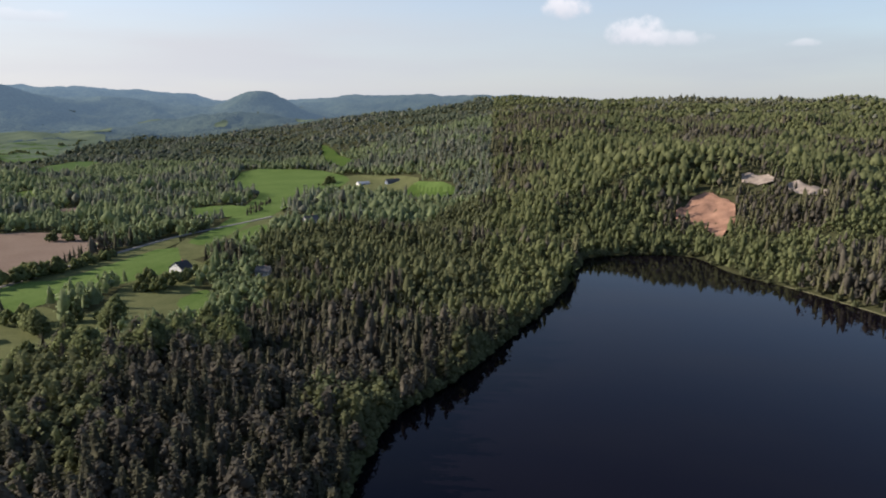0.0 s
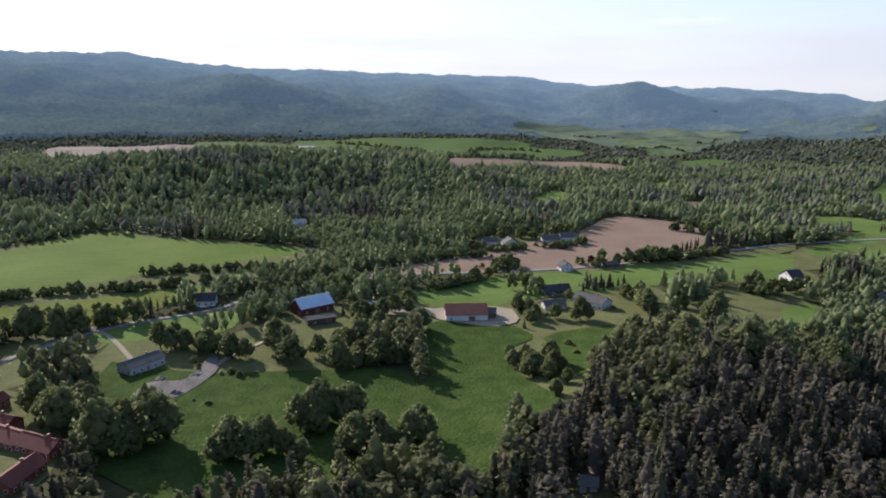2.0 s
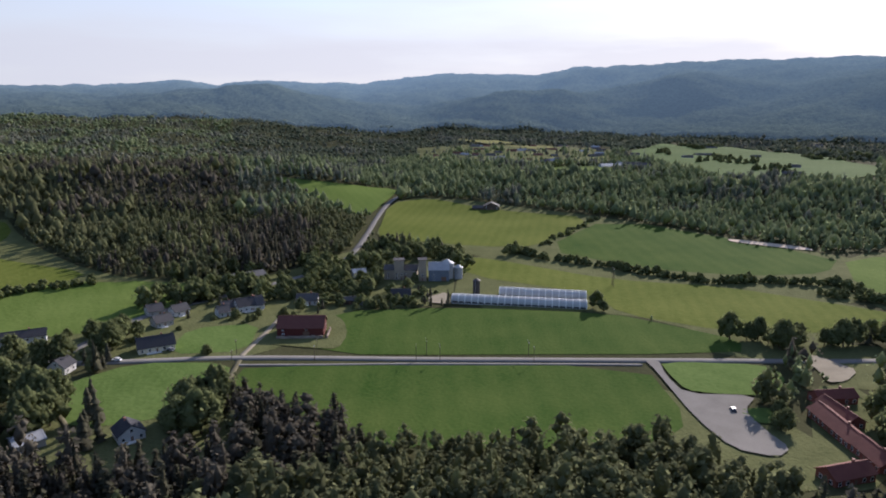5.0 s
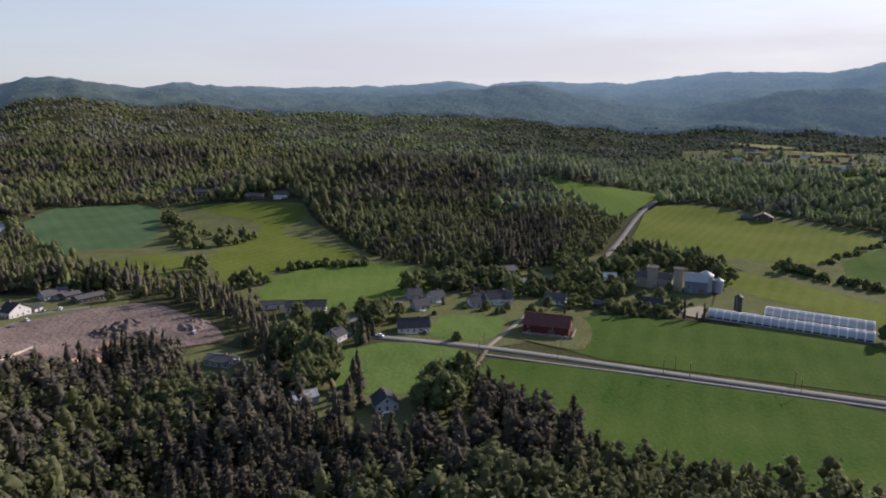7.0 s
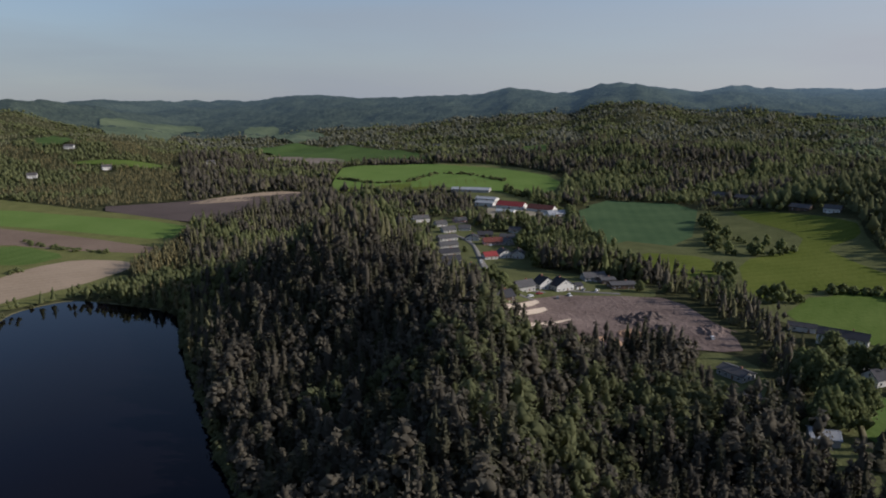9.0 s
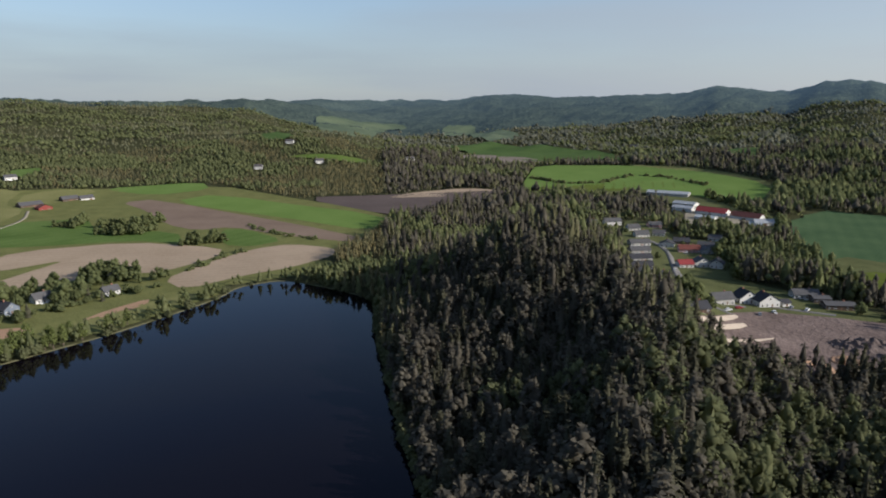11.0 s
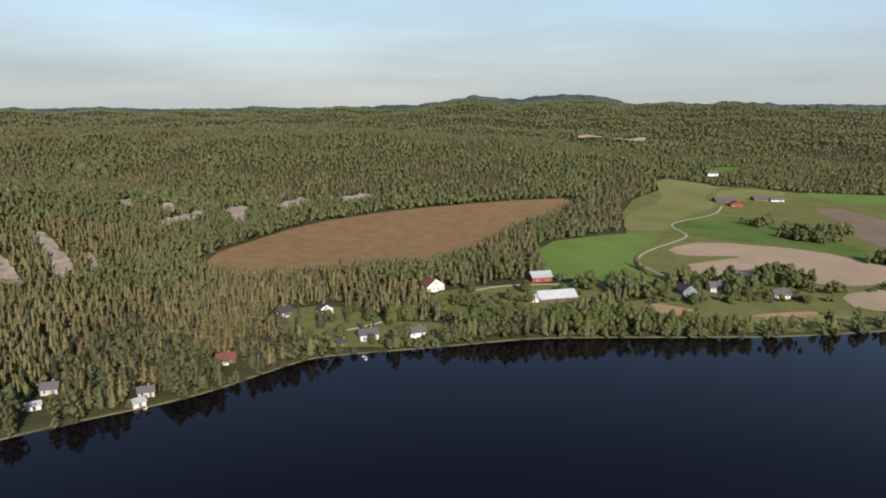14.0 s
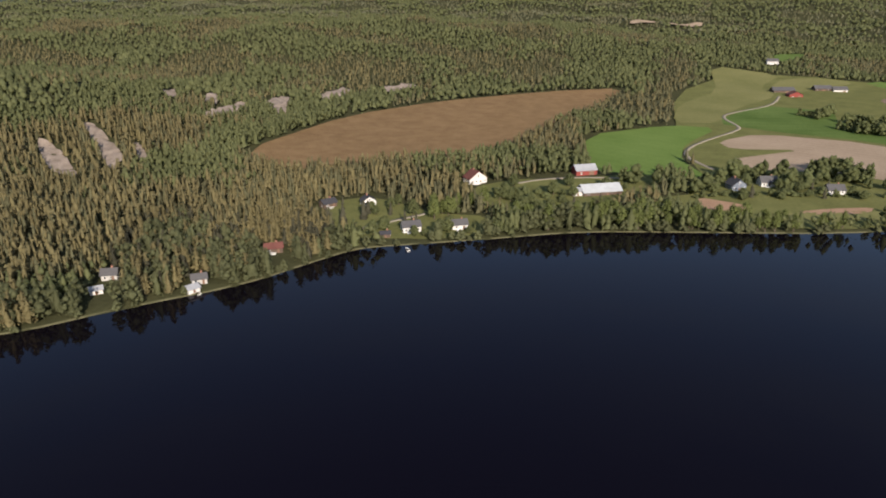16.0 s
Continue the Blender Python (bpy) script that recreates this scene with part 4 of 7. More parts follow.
HOUSES.append(("house", 338, -301, 263, 9.5, 8, 3.6, 3.4, 1, "greyblue", "black"))
HOUSES.append(("house", 339, -326, 250, 10.2, 8, 3, 3, 0, "white", "slate"))
HOUSES.append(("house", 312, -352, 246, 9.6, 8, 2.8, 2.6, 0, "white", "slate"))
HOUSES.append(("barn", 644, -619, 250, 24.0, 12, 4, 3, 0, "brown", "slate"))
HOUSES.append(("barn", 615, -609, 249, 14.4, 10, 4, 3, 1, "redwall", "brickred"))
HOUSES.append(("barn", 637, -669, 248, 18.8, 10, 4, 3, 0, "brown", "slate"))
HOUSES.append(("barn", 627, -684, 247, 15.8, 10, 4, 3, 0, "white", "slate"))
HOUSES.append(("house", 805, -748, 243, 14.9, 9, 4, 3, 0, "white", "slate"))
HOUSES.append(("cabin", 325, -75, 257, 5.0, 3.4, 2.2, 1, 0, "brown", "black"))
HOUSES.append(("house", -314, 93, 107, 17.8, 10, 4, 2, 0, "greywall", "slate"))
HOUSES.append(("barn", -339, 197, 90, 21, 12, 4.5, 4.5, 0, "darkred", "bluemetal"))
HOUSES.append(("shed", -317, 189, 74, 15.6, 6, 3.5, 0.8, 0, "brown", "slate"))
HOUSES.append(("barn", -272, 256, 52, 23.1, 13, 4, 4.5, 0, "whiteplank", "terracotta"))
HOUSES.append(("shed", -264, 268, 45, 5.0, 8, 3.5, 2, 0, "brown", "dark"))
HOUSES.append(("farmhouse", -239, 328, 1, 20.6, 10, 4, 3, 0, "white", "slate"))
HOUSES.append(("house", -271, 333, 67, 17.1, 8, 3, 3, 0, "brown", "black"))
HOUSES.append(("shed", -252, 308, 58, 12.7, 8, 3, 2, 0, "greywall", "slate"))
HOUSES.append(("house", -186, 478, 331, 12.8, 10, 4, 4, 1, "white", "black"))
HOUSES.append(("house", -308, 388, 62, 9.1, 8, 3, 3.5, 1, "white", "black"))
HOUSES.append(("shed", -292, 421, 59, 9.8, 6, 2.5, 1.5, 0, "brown", "dark"))
HOUSES.append(("house", -410, 413, 63, 12.5, 9, 3, 3, 0, "white", "slate"))
HOUSES.append(("house", -391, 418, 61, 12.8, 9, 4, 4, 1, "white", "slate"))
HOUSES.append(("house", -383, 460, 55, 15.3, 10, 3, 3, 0, "greywall", "slate"))
HOUSES.append(("farmhouse", -376, 476, 62, 16.5, 10, 4, 3, 0, "white", "slate"))
HOUSES.append(("barn", -110, 950, 31, 16.8, 9, 4, 2, 0, "white", "steel"))
HOUSES.append(("house", -69, 944, 28, 18.7, 10, 4, 4, 0, "greyblue", "slate"))
HOUSES.append(("house", -132, 681, 35, 13.7, 10, 4, 3, 0, "greywall", "slate"))
HOUSES.append(("house", -393, 157, 57, 10.5, 9, 3.5, 3.5, 0, "white", "black"))
HOUSES.append(("hall", -1286, 738, 48, 56.2, 18, 5, 2, 0, "greywall", "steel"))
HOUSES.append(("barn", -978, 1053, 67, 51.5, 14, 5, 4, 0, "brown", "dark"))
HOUSES.append(("house", -588, 330, 69, 14.5, 10, 4, 3, 0, "greywall", "steel"))
HOUSES.append(("house", -126, 472, 359, 9.6, 9, 3, 3, 0, "white", "slate"))
HOUSES.append(("cabin", -109, 152, 36, 5.0, 5, 2.5, 1.5, 0, "greywall", "slate"))
TREE_LINES.append(("hedge", 3, 7, 6, [(-529, -191), (-508, -157), (-504, -102), (-495, -72), (-485, -33)]))
TREE_LINES.append(("hedge", 4, 8, 7, [(-485, -33), (-502, -6), (-516, 46), (-479, 67)]))
TREE_LINES.append(("hedge", 4, 8, 7, [(-487, 34), (-479, 58), (-474, 98), (-453, 132), (-438, 181)]))
TREE_LINES.append(("shrub", 2, 4, 7, [(-551, -169), (-627, -165), (-711, -157)]))
TREE_LINES.append(("broadleaf", 8, 13, 8, [(-503, -191), (-512, -177), (-519, -162)]))
TREE_LINES.append(("broadleaf", 10, 15, 9, [(-372, -13), (-378, -4), (-372, 11), (-362, 13), (-383, 24), (-383, 47)]))
TREE_LINES.append(("broadleaf", 9, 14, 8, [(-399, 49), (-391, 75), (-390, 111)]))
TREE_LINES.append(("broadleaf", 8, 13, 8, [(-469, -295), (-490, -276), (-494, -241), (-458, -205)]))
TREE_LINES.append(("broadleaf", 8, 12, 8, [(-378, -262), (-387, -281), (-409, -308), (-444, -301)]))
TREE_LINES.append(("broadleaf", 7, 11, 8, [(-324, -306), (-310, -307), (-294, -309), (-293, -326), (-280, -326)]))
TREE_LINES.append(("broadleaf", 6, 10, 8, [(-336, -284), (-328, -269), (-355, -246), (-370, -230)]))
TREE_LINES.append(("hedge", 2, 3, 5, [(-336, -228), (-345, -210), (-355, -185)]))
TREE_LINES.append(("broadleaf", 9, 14, 9, [(-370, -13), (-376, -4), (-378, 2), (-360, 12), (-384, 13)]))
TREE_LINES.append(("broadleaf", 9, 14, 9, [(-383, 25), (-384, 35), (-389, 45), (-394, 54)]))
TREE_LINES.append(("broadleaf", 7, 10, 7, [(-394, -90), (-392, -81)]))
TREE_LINES.append(("spruce", 9, 13, 6, [(-199, -268), (-202, -266), (-205, -266), (-211, -269)]))
TREE_LINES.append(("broadleaf", 12, 16, 8, [(-223, -292), (-226, -288), (-227, -285)]))
TREE_LINES.append(("broadleaf", 13, 17, 9, [(-178, -198), (-180, -190), (-185, -183)]))
TREE_LINES.append(("broadleaf", 10, 15, 7, [(-183, -303), (-185, -290), (-195, -293), (-202, -286)]))
TREE_LINES.append(("spruce", 12, 16, 7, [(-146, -215), (-146, -205), (-152, -208)]))
TREE_LINES.append(("spruce", 9, 12, 6, [(-191, -284), (-196, -280), (-197, -275)]))
TREE_LINES.append(("broadleaf", 12, 17, 9, [(-168, -190), (-174, -182), (-184, -181)]))
TREE_LINES.append(("broadleaf", 8, 13, 9, [(-222, -291), (-225, -281), (-233, -295)]))
TREE_LINES.append(("broadleaf", 6, 11, 9, [(-279, -319), (-299, -309), (-308, -292), (-349, -284), (-338, -266), (-361, -265), (-371, -237)]))
TREE_LINES.append(("broadleaf", 7, 11, 8, [(-379, -278), (-386, -261), (-428, -265), (-457, -260), (-488, -231), (-453, -197)]))
TREE_LINES.append(("hedge", 3, 6, 7, [(-250, -426), (-272, -424), (-303, -396)]))
TREE_LINES.append(("broadleaf", 7, 12, 8, [(-198, -402), (-216, -406), (-228, -404)]))
TREE_LINES.append(("broadleaf", 7, 12, 9, [(-238, -594), (-230, -541), (-244, -531), (-262, -526), (-284, -538)]))
TREE_LINES.append(("broadleaf", 7, 12, 9, [(-267, -677), (-255, -611), (-260, -574), (-274, -561)]))
TREE_LINES.append(("broadleaf", 7, 12, 9, [(-206, -488), (-194, -435), (-179, -410)]))
TREE_LINES.append(("broadleaf", 8, 13, 7, [(-213, 81), (-207, 90), (-200, 100), (-191, 108)]))
TREE_LINES.append(("broadleaf", 12, 17, 7, [(-217, 116), (-212, 120), (-207, 125), (-209, 133)]))
TREE_LINES.append(("broadleaf", 8, 12, 7, [(-187, 120), (-180, 129), (-175, 140), (-172, 147)]))
TREE_LINES.append(("broadleaf", 8, 12, 7, [(-264, 158), (-255, 169), (-251, 185), (-256, 202)]))
TREE_LINES.append(("broadleaf", 9, 13, 8, [(-283, 173), (-272, 186), (-269, 211), (-274, 227)]))
TREE_LINES.append(("broadleaf", 10, 14, 8, [(-298, 127), (-294, 140), (-294, 150), (-271, 147)]))
TREE_LINES.append(("broadleaf", 12, 16, 8, [(-289, 40), (-290, 49), (-281, 55), (-263, 53)]))
TREE_LINES.append(("broadleaf", 13, 18, 8, [(-248, 54), (-235, 57), (-227, 63), (-251, 75)]))
TREE_LINES.append(("broadleaf", 8, 12, 8, [(-292, 9), (-266, 13), (-267, 20)]))
TREE_LINES.append(("broadleaf", 9, 13, 8, [(-339, 102), (-322, 115), (-328, 123), (-307, 127)]))
TREE_LINES.append(("broadleaf", 6, 10, 7, [(-197, 210), (-190, 208), (-184, 211), (-182, 218), (-183, 227)]))
TREE_LINES.append(("broadleaf", 5, 8, 7, [(-274, 294), (-263, 291), (-256, 294), (-241, 273)]))
TREE_LINES.append(("spruce", 5, 8, 4, [(-264, 347), (-260, 360), (-256, 375)]))
TREE_LINES.append(("broadleaf", 8, 12, 8, [(-236, 301), (-224, 299), (-220, 307)]))
TREE_LINES.append(("broadleaf", 5, 8, 7, [(-330, 349), (-324, 298), (-326, 277)]))
TREE_LINES.append(("broadleaf", 8, 12, 8, [(-315, 414), (-299, 408), (-285, 451), (-280, 462)]))
TREE_LINES.append(("hedge", 4, 9, 6, [(-406, 169), (-404, 202), (-406, 266), (-396, 309), (-392, 359), (-374, 376)]))
TREE_LINES.append(("hedge", 4, 8, 6, [(-488, 149), (-481, 182), (-458, 210), (-438, 228)]))
TREE_LINES.append(("broadleaf", 7, 12, 7, [(-350, 273), (-353, 253), (-365, 231), (-379, 189), (-380, 174)]))
TREE_LINES.append(("broadleaf", 8, 12, 8, [(-336, 217), (-318, 209), (-300, 239), (-322, 248)]))
TREE_LINES.append(("broadleaf", 8, 12, 8, [(-417, 67), (-405, 78), (-395, 110), (-385, 117)]))
TREE_LINES.append(("broadleaf", 13, 18, 4, [(462, -512), (440, -513), (428, -524), (426, -548)]))
TREE_LINES.append(("broadleaf", 14, 19, 4, [(483, -544), (458, -551), (445, -578)]))
TREE_LINES.append(("broadleaf", 9, 13, 4, [(361, -489), (346, -503), (331, -517)]))
TREE_LINES.append(("broadleaf", 13, 17, 5, [(528, -536), (510, -533), (512, -553)]))
TREE_LINES.append(("broadleaf", 8, 12, 9, [(335, -269), (364, -325), (324, -330), (333, -357), (333, -381), (310, -380), (304, -397)]))
TREE_LINES.append(("broadleaf", 6, 10, 8, [(350, -340), (347, -354), (349, -380), (324, -391)]))
TREE_LINES.append(("birch", 7, 12, 4, [(285, -220), (281, -250), (271, -267), (262, -286), (255, -313), (251, -342), (247, -374)]))
TREE_LINES.append(("shrub", 2, 5, 6, [(302, -411), (303, -449), (295, -486)]))
TREE_LINES.append(("shrub", 2, 4, 6, [(358, -588), (305, -560), (266, -547)]))
TREE_LINES.append(("broadleaf", 7, 10, 9, [(373, -154), (347, -165), (318, -161), (322, -143), (308, -128)]))
TREE_LINES.append(("birch", 9, 15, 5, [(310, -154), (306, -174), (299, -194), (293, -217), (283, -244), (273, -270)]))
TREE_LINES.append(("birch", 8, 12, 7, [(329, -170), (329, -191), (319, -206), (317, -227)]))
TREE_LINES.append(("broadleaf", 6, 9, 9, [(367, -240), (369, -254), (365, -267)]))
TREE_LINES.append(("broadleaf", 6, 10, 9, [(371, -84), (358, -94), (347, -110), (347, -127)]))
TREE_LINES.append(("broadleaf", 6, 9, 10, [(339, -59), (326, -71), (317, -98), (315, -122)]))
TREE_LINES.append(("spruce", 8, 13, 8, [(312, -32), (358, -56), (367, -80), (359, -88)]))
TREE_LINES.append(("broadleaf", 7, 11, 8, [(-73, -523), (-89, -529), (-102, -514), (-116, -554)]))
TREE_LINES.append(("broadleaf", 7, 11, 8, [(-113, -516), (-128, -504), (-142, -494), (-148, -467)]))
TREE_LINES.append(("broadleaf", 7, 11, 9, [(-22, -700), (-47, -676), (-69, -697), (-93, -688), (-105, -637)]))
TREE_LINES.append(("broadleaf", 7, 11, 9, [(-139, -672), (-145, -734), (-110, -883), (-95, -929)]))
TREE_LINES.append(("broadleaf", 7, 11, 9, [(-299, 323), (-285, 317), (-275, 323), (-303, 338)]))
TREE_LINES.append(("broadleaf", 7, 11, 9, [(-194, 432), (-182, 423), (-169, 473), (-157, 462)]))
TREE_LINES.append(("spruce", 6, 9, 6, [(-205, 719), (-203, 743), (-201, 758), (-195, 761)]))
TREE_LINES.append(("broadleaf", 7, 10, 8, [(-173, 960), (-161, 965), (-160, 995)]))
TREE_LINES.append(("broadleaf", 7, 10, 9, [(-337, 364), (-350, 366), (-348, 345)]))
TREE_LINES.append(("broadleaf", 7, 10, 9, [(-287, 446), (-279, 458), (-274, 468), (-263, 504)]))
TREE_LINES.append(("plum", 9, 11, 1, [(-306, 416)]))
VEHICLES.append(("car", -278, -5, 20, "black"))
VEHICLES.append(("car", -329, 231, 70, "white"))
VEHICLES.append(("car", -325, 233, 60, "white"))
VEHICLES.append(("car", -143, -337, 80, "white"))
VEHICLES.append(("car", -210, -267, 110, "white"))
VEHICLES.append(("car", -199, -314, 110, "grey"))
VEHICLES.append(("car", -65, -413, 20, "red"))
VEHICLES.append(("car", -84, -414, 100, "white"))
VEHICLES.append(("car", 379, -172, 40, "grey"))
VEHICLES.append(("car", -326, 231, 60, "white"))
VEHICLES.append(("car", -340, -215, 60, "grey"))
VEHICLES.append(("boat", 305, -81, 0, "white"))
VEHICLES.append(("boat", 284, 16, 20, "white"))
VEHICLES.append(("boat", 331, 70, 30, "white"))
SILOS.append((-392, -162, 2.2, 9, "darksteel"))
SILOS.append((-421, -196, 4.5, 11, "steel"))
SILOS.append((-424, -189, 3.0, 8, "steel"))
POLES.append(("pylon", -446, -87, 13))
POLES.append(("pylon", -451, -89, 13))
POLES.append(("pole", -273, -143, 8))
POLES.append(("pole", -251, -185, 8))
POLES.append(("pole", -229, -215, 8))
POLES.append(("pole", -294, -92, 8))
POLES.append(("pole", -278, -133, 8))
POLES.append(("pole", -260, -190, 8))
POLES.append(("pole", -282, -142, 8))
POLES.append(("pole", -301, -97, 8))
POLES.append(("pole", -324, 341, 8))
POLES.append(("pole", -241, -223, 8))
HOUSES.append(("red_wing", -276.2, 31.1, 25, 28.3, 8.6, 3.2, 2.6, 0, "redbrick", "redtile"))
HOUSES.append(("red_wing", -255.7, 40.9, 26, 17.1, 8.6, 3.2, 2.6, 0, "redbrick", "redtile"))
HOUSES.append(("red_wing", -237.0, 30.3, 132, 16.0, 8, 3.2, 2.4, 0, "redbrick", "redtile"))
HOUSES.append(("red_wing", -306.4, 31.0, 123, 17.0, 7.6, 3.2, 2.2, 0, "redbrick", "redtile"))
HOUSES.append(("red_wing", -290.1, 32.4, 30, 19.9, 7, 3.2, 2.2, 0, "redbrick", "redtile"))
TREE_LINES.append(("broadleaf", 12, 17, 4.5, [(-214, 116), (-208, 120), (-205, 126), (-207, 132), (-214, 129)]))
TREE_LINES.append(("broadleaf", 9, 13, 4, [(-209, 80), (-204, 88), (-199, 99), (-189, 109)]))
TREE_LINES.append(("broadleaf", 9, 13, 4, [(-187, 115), (-181, 125), (-172, 137), (-170, 146)]))
TREE_LINES.append(("broadleaf", 13, 18, 5, [(-242, 54), (-229, 57), (-227, 64), (-244, 64)]))
TREE_LINES.append(("broadleaf", 8, 12, 4.5, [(-258, 158), (-247, 166), (-245, 183)]))
TREE_LINES.append(("broadleaf", 5, 9, 5, [(-43, -434), (-34, -389)]))
TREE_LINES.append(("broadleaf", 6, 10, 6, [(-70, -606), (-74, -563), (-80, -544), (-76, -488)]))
TREE_LINES.append(("spruce", 7, 11, 6, [(-23, -441), (-27, -399), (-30, -367)]))
TREE_LINES.append(("broadleaf", 5, 9, 6, [(-103, -481), (-119, -479), (-134, -463), (-143, -448)]))
VEHICLES.append(("car", -48, -576, 30, "white"))
VEHICLES.append(("car", -96, -429, 60, "grey"))
VEHICLES.append(("car", -35, -507, 90, "white"))
VEHICLES.append(("car", -231, -255, 80, "grey"))
VEHICLES.append(("car", -300, -259, 60, "white"))
HOUSES.append(("house", -1196, -521, 98, 15.3, 10, 4, 3, 0, "yellow", "steel"))
HOUSES.append(("house", -1503, -489, 132, 15.1, 10, 4, 3, 0, "brown", "brickred"))
HOUSES.append(("house", -1322, -454, 133, 22.0, 10, 4, 3, 0, "yellow", "steel"))
HOUSES.append(("house", -1095, -426, 111, 12.3, 10, 4, 3, 0, "white", "steel"))
HOUSES.append(("house", -1234, -361, 130, 13.3, 10, 4, 3, 0, "yellow", "slate"))
HOUSES.append(("house", -1412, -586, 113, 23.4, 10, 4, 3, 0, "brown", "steel"))
HOUSES.append(("house", -1122, -334, 124, 13.6, 10, 4, 3, 0, "yellow", "steel"))
HOUSES.append(("house", -1442, -333, 110, 16.1, 10, 4, 3, 0, "white", "dark"))
HOUSES.append(("house", -1293, -463, 104, 18.8, 10, 4, 3, 0, "pink", "brickred"))
HOUSES.append(("house", -1106, -420, 111, 15.2, 10, 4, 3, 0, "yellow", "steel"))
HOUSES.append(("house", -1116, -371, 116, 16.1, 10, 4, 3, 0, "white", "brickred"))
HOUSES.append(("house", -1304, -293, 119, 14.0, 10, 4, 3, 0, "greywall", "slate"))
HOUSES.append(("house", -1398, -416, 131, 23.9, 10, 4, 3, 0, "yellow", "brickred"))
HOUSES.append(("house", -1402, -589, 113, 23.3, 10, 4, 3, 0, "brown", "slate"))
HOUSES.append(("house", -1425, -575, 136, 25.7, 10, 4, 3, 0, "white", "brickred"))
HOUSES.append(("house", -1247, -475, 120, 13.0, 10, 4, 3, 0, "yellow", "slate"))
HOUSES.append(("house", -1189, -467, 111, 16.4, 10, 4, 3, 0, "greywall", "dark"))
HOUSES.append(("house", -1406, -311, 78, 13.3, 10, 4, 3, 0, "yellow", "slate"))
HOUSES.append(("house", -1144, -268, 103, 11.8, 10, 4, 3, 0, "greywall", "dark"))
HOUSES.append(("house", -1107, -338, 131, 14.1, 10, 4, 3, 0, "greywall", "dark"))
HOUSES.append(("house", -1377, -343, 128, 18.1, 10, 4, 3, 0, "yellow", "steel"))
HOUSES.append(("house", -1228, -390, 132, 17.9, 10, 4, 3, 0, "yellow", "brickred"))
HOUSES.append(("house", -1146, -432, 93, 13.4, 10, 4, 3, 0, "greywall", "steel"))
HOUSES.append(("house", -1332, -300, 96, 16.9, 10, 4, 3, 0, "white", "steel"))
HOUSES.append(("house", -1406, -314, 78, 17.0, 10, 4, 3, 0, "yellow", "dark"))
HOUSES.append(("house", -1206, -592, 92, 17.9, 10, 4, 3, 0, "pink", "brickred"))
HOUSES.append(("house", -1323, -434, 132, 18.2, 10, 4, 3, 0, "yellow", "slate"))
HOUSES.append(("house", -1485, -344, 79, 18.0, 10, 4, 3, 0, "pink", "steel"))
HOUSES.append(("house", -1188, -495, 88, 13.7, 10, 4, 3, 0, "white", "brickred"))
HOUSES.append(("house", -1154, -330, 115, 12.4, 10, 4, 3, 0, "brown", "slate"))
HOUSES.append(("house", -1511, -423, 81, 21.6, 10, 4, 3, 0, "pink", "dark"))
HOUSES.append(("house", -1325, -545, 88, 22.8, 10, 4, 3, 0, "white", "brickred"))
HOUSES.append(("house", -1215, -545, 90, 20.1, 10, 4, 3, 0, "white", "brickred"))
HOUSES.append(("house", -1282, -302, 127, 14.5, 10, 4, 3, 0, "white", "slate"))
HOUSES.append(("farmhouse", -1320, -139, 120, 18.8, 10, 4, 3, 0, "white", "dark"))
HOUSES.append(("farmhouse", -1552, -117, 72, 21.3, 10, 4, 3, 0, "white", "dark"))
HOUSES.append(("farmhouse", -1185, 32, 97, 13.9, 10, 4, 3, 0, "white", "dark"))
HOUSES.append(("farmhouse", -1415, -29, 104, 17.6, 10, 4, 3, 0, "white", "dark"))
HOUSES.append(("farmhouse", -1806, 89, 111, 22.3, 10, 4, 3, 0, "white", "dark"))
HOUSES.append(("farmhouse", 610, -1176, 192, 14.8, 10, 4, 3, 0, "white", "dark"))
HOUSES.append(("farmhouse", 389, -1211, 220, 15.6, 10, 4, 3, 0, "white", "dark"))
HOUSES.append(("farmhouse", -8, -1733, 156, 19.9, 10, 4, 3, 0, "white", "dark"))
HOUSES.append(("farmhouse", 498, -1061, 214, 13.0, 10, 4, 3, 0, "white", "dark"))
HOUSES.append(("farmhouse", 566, -982, 201, 12.2, 10, 4, 3, 0, "white", "dark"))
TREE_LINES.append(("birch", 10, 16, 4, [(309, -173), (305, -188), (302, -207), (293, -223)]))
TREE_LINES.append(("birch", 9, 14, 5, [(320, -143), (328, -159), (312, -163), (313, -173)]))
TREE_LINES.append(("birch", 9, 14, 5, [(343, -102), (352, -115), (357, -130), (359, -143)]))
TREE_LINES.append(("broadleaf", 14, 19, 5, [(-163, -280), (-160, -261), (-159, -243), (-144, -231), (-146, -246)]))
TREE_LINES.append(("spruce", 13, 17, 6, [(-159, -226), (-165, -228), (-156, -213)]))
TREE_LINES.append(("broadleaf", 12, 16, 6, [(-182, -205), (-181, -189), (-194, -190)]))
TREE_LINES.append(("broadleaf", 8, 12, 6, [(-291, -335), (-312, -327), (-307, -301), (-324, -307)]))
TREE_LINES.append(("broadleaf", 8, 12, 7, [(-224, -304), (-246, -306), (-232, -283), (-213, -285)]))
TREE_LINES.append(("broadleaf", 9, 13, 6, [(-337, -304), (-338, -294), (-353, -292)]))
HOUSES.append(("house", -29, -648, 172, 10.6, 9, 3, 2.5, 0, "white", "slate"))
HOUSES.append(("house", -34, -601, 171, 11.7, 9, 3, 2.5, 1, "white", "black"))
HOUSES.append(("house", -26, -691, 202, 12.5, 9, 3, 2.5, 0, "pink", "slate"))
HOUSES.append(("house", -66, -530, 167, 9.1, 9, 4, 3, 1, "white", "black"))
HOUSES.append(("house", -24, -469, 201, 10.8, 9, 3, 2.5, 0, "brown", "black"))
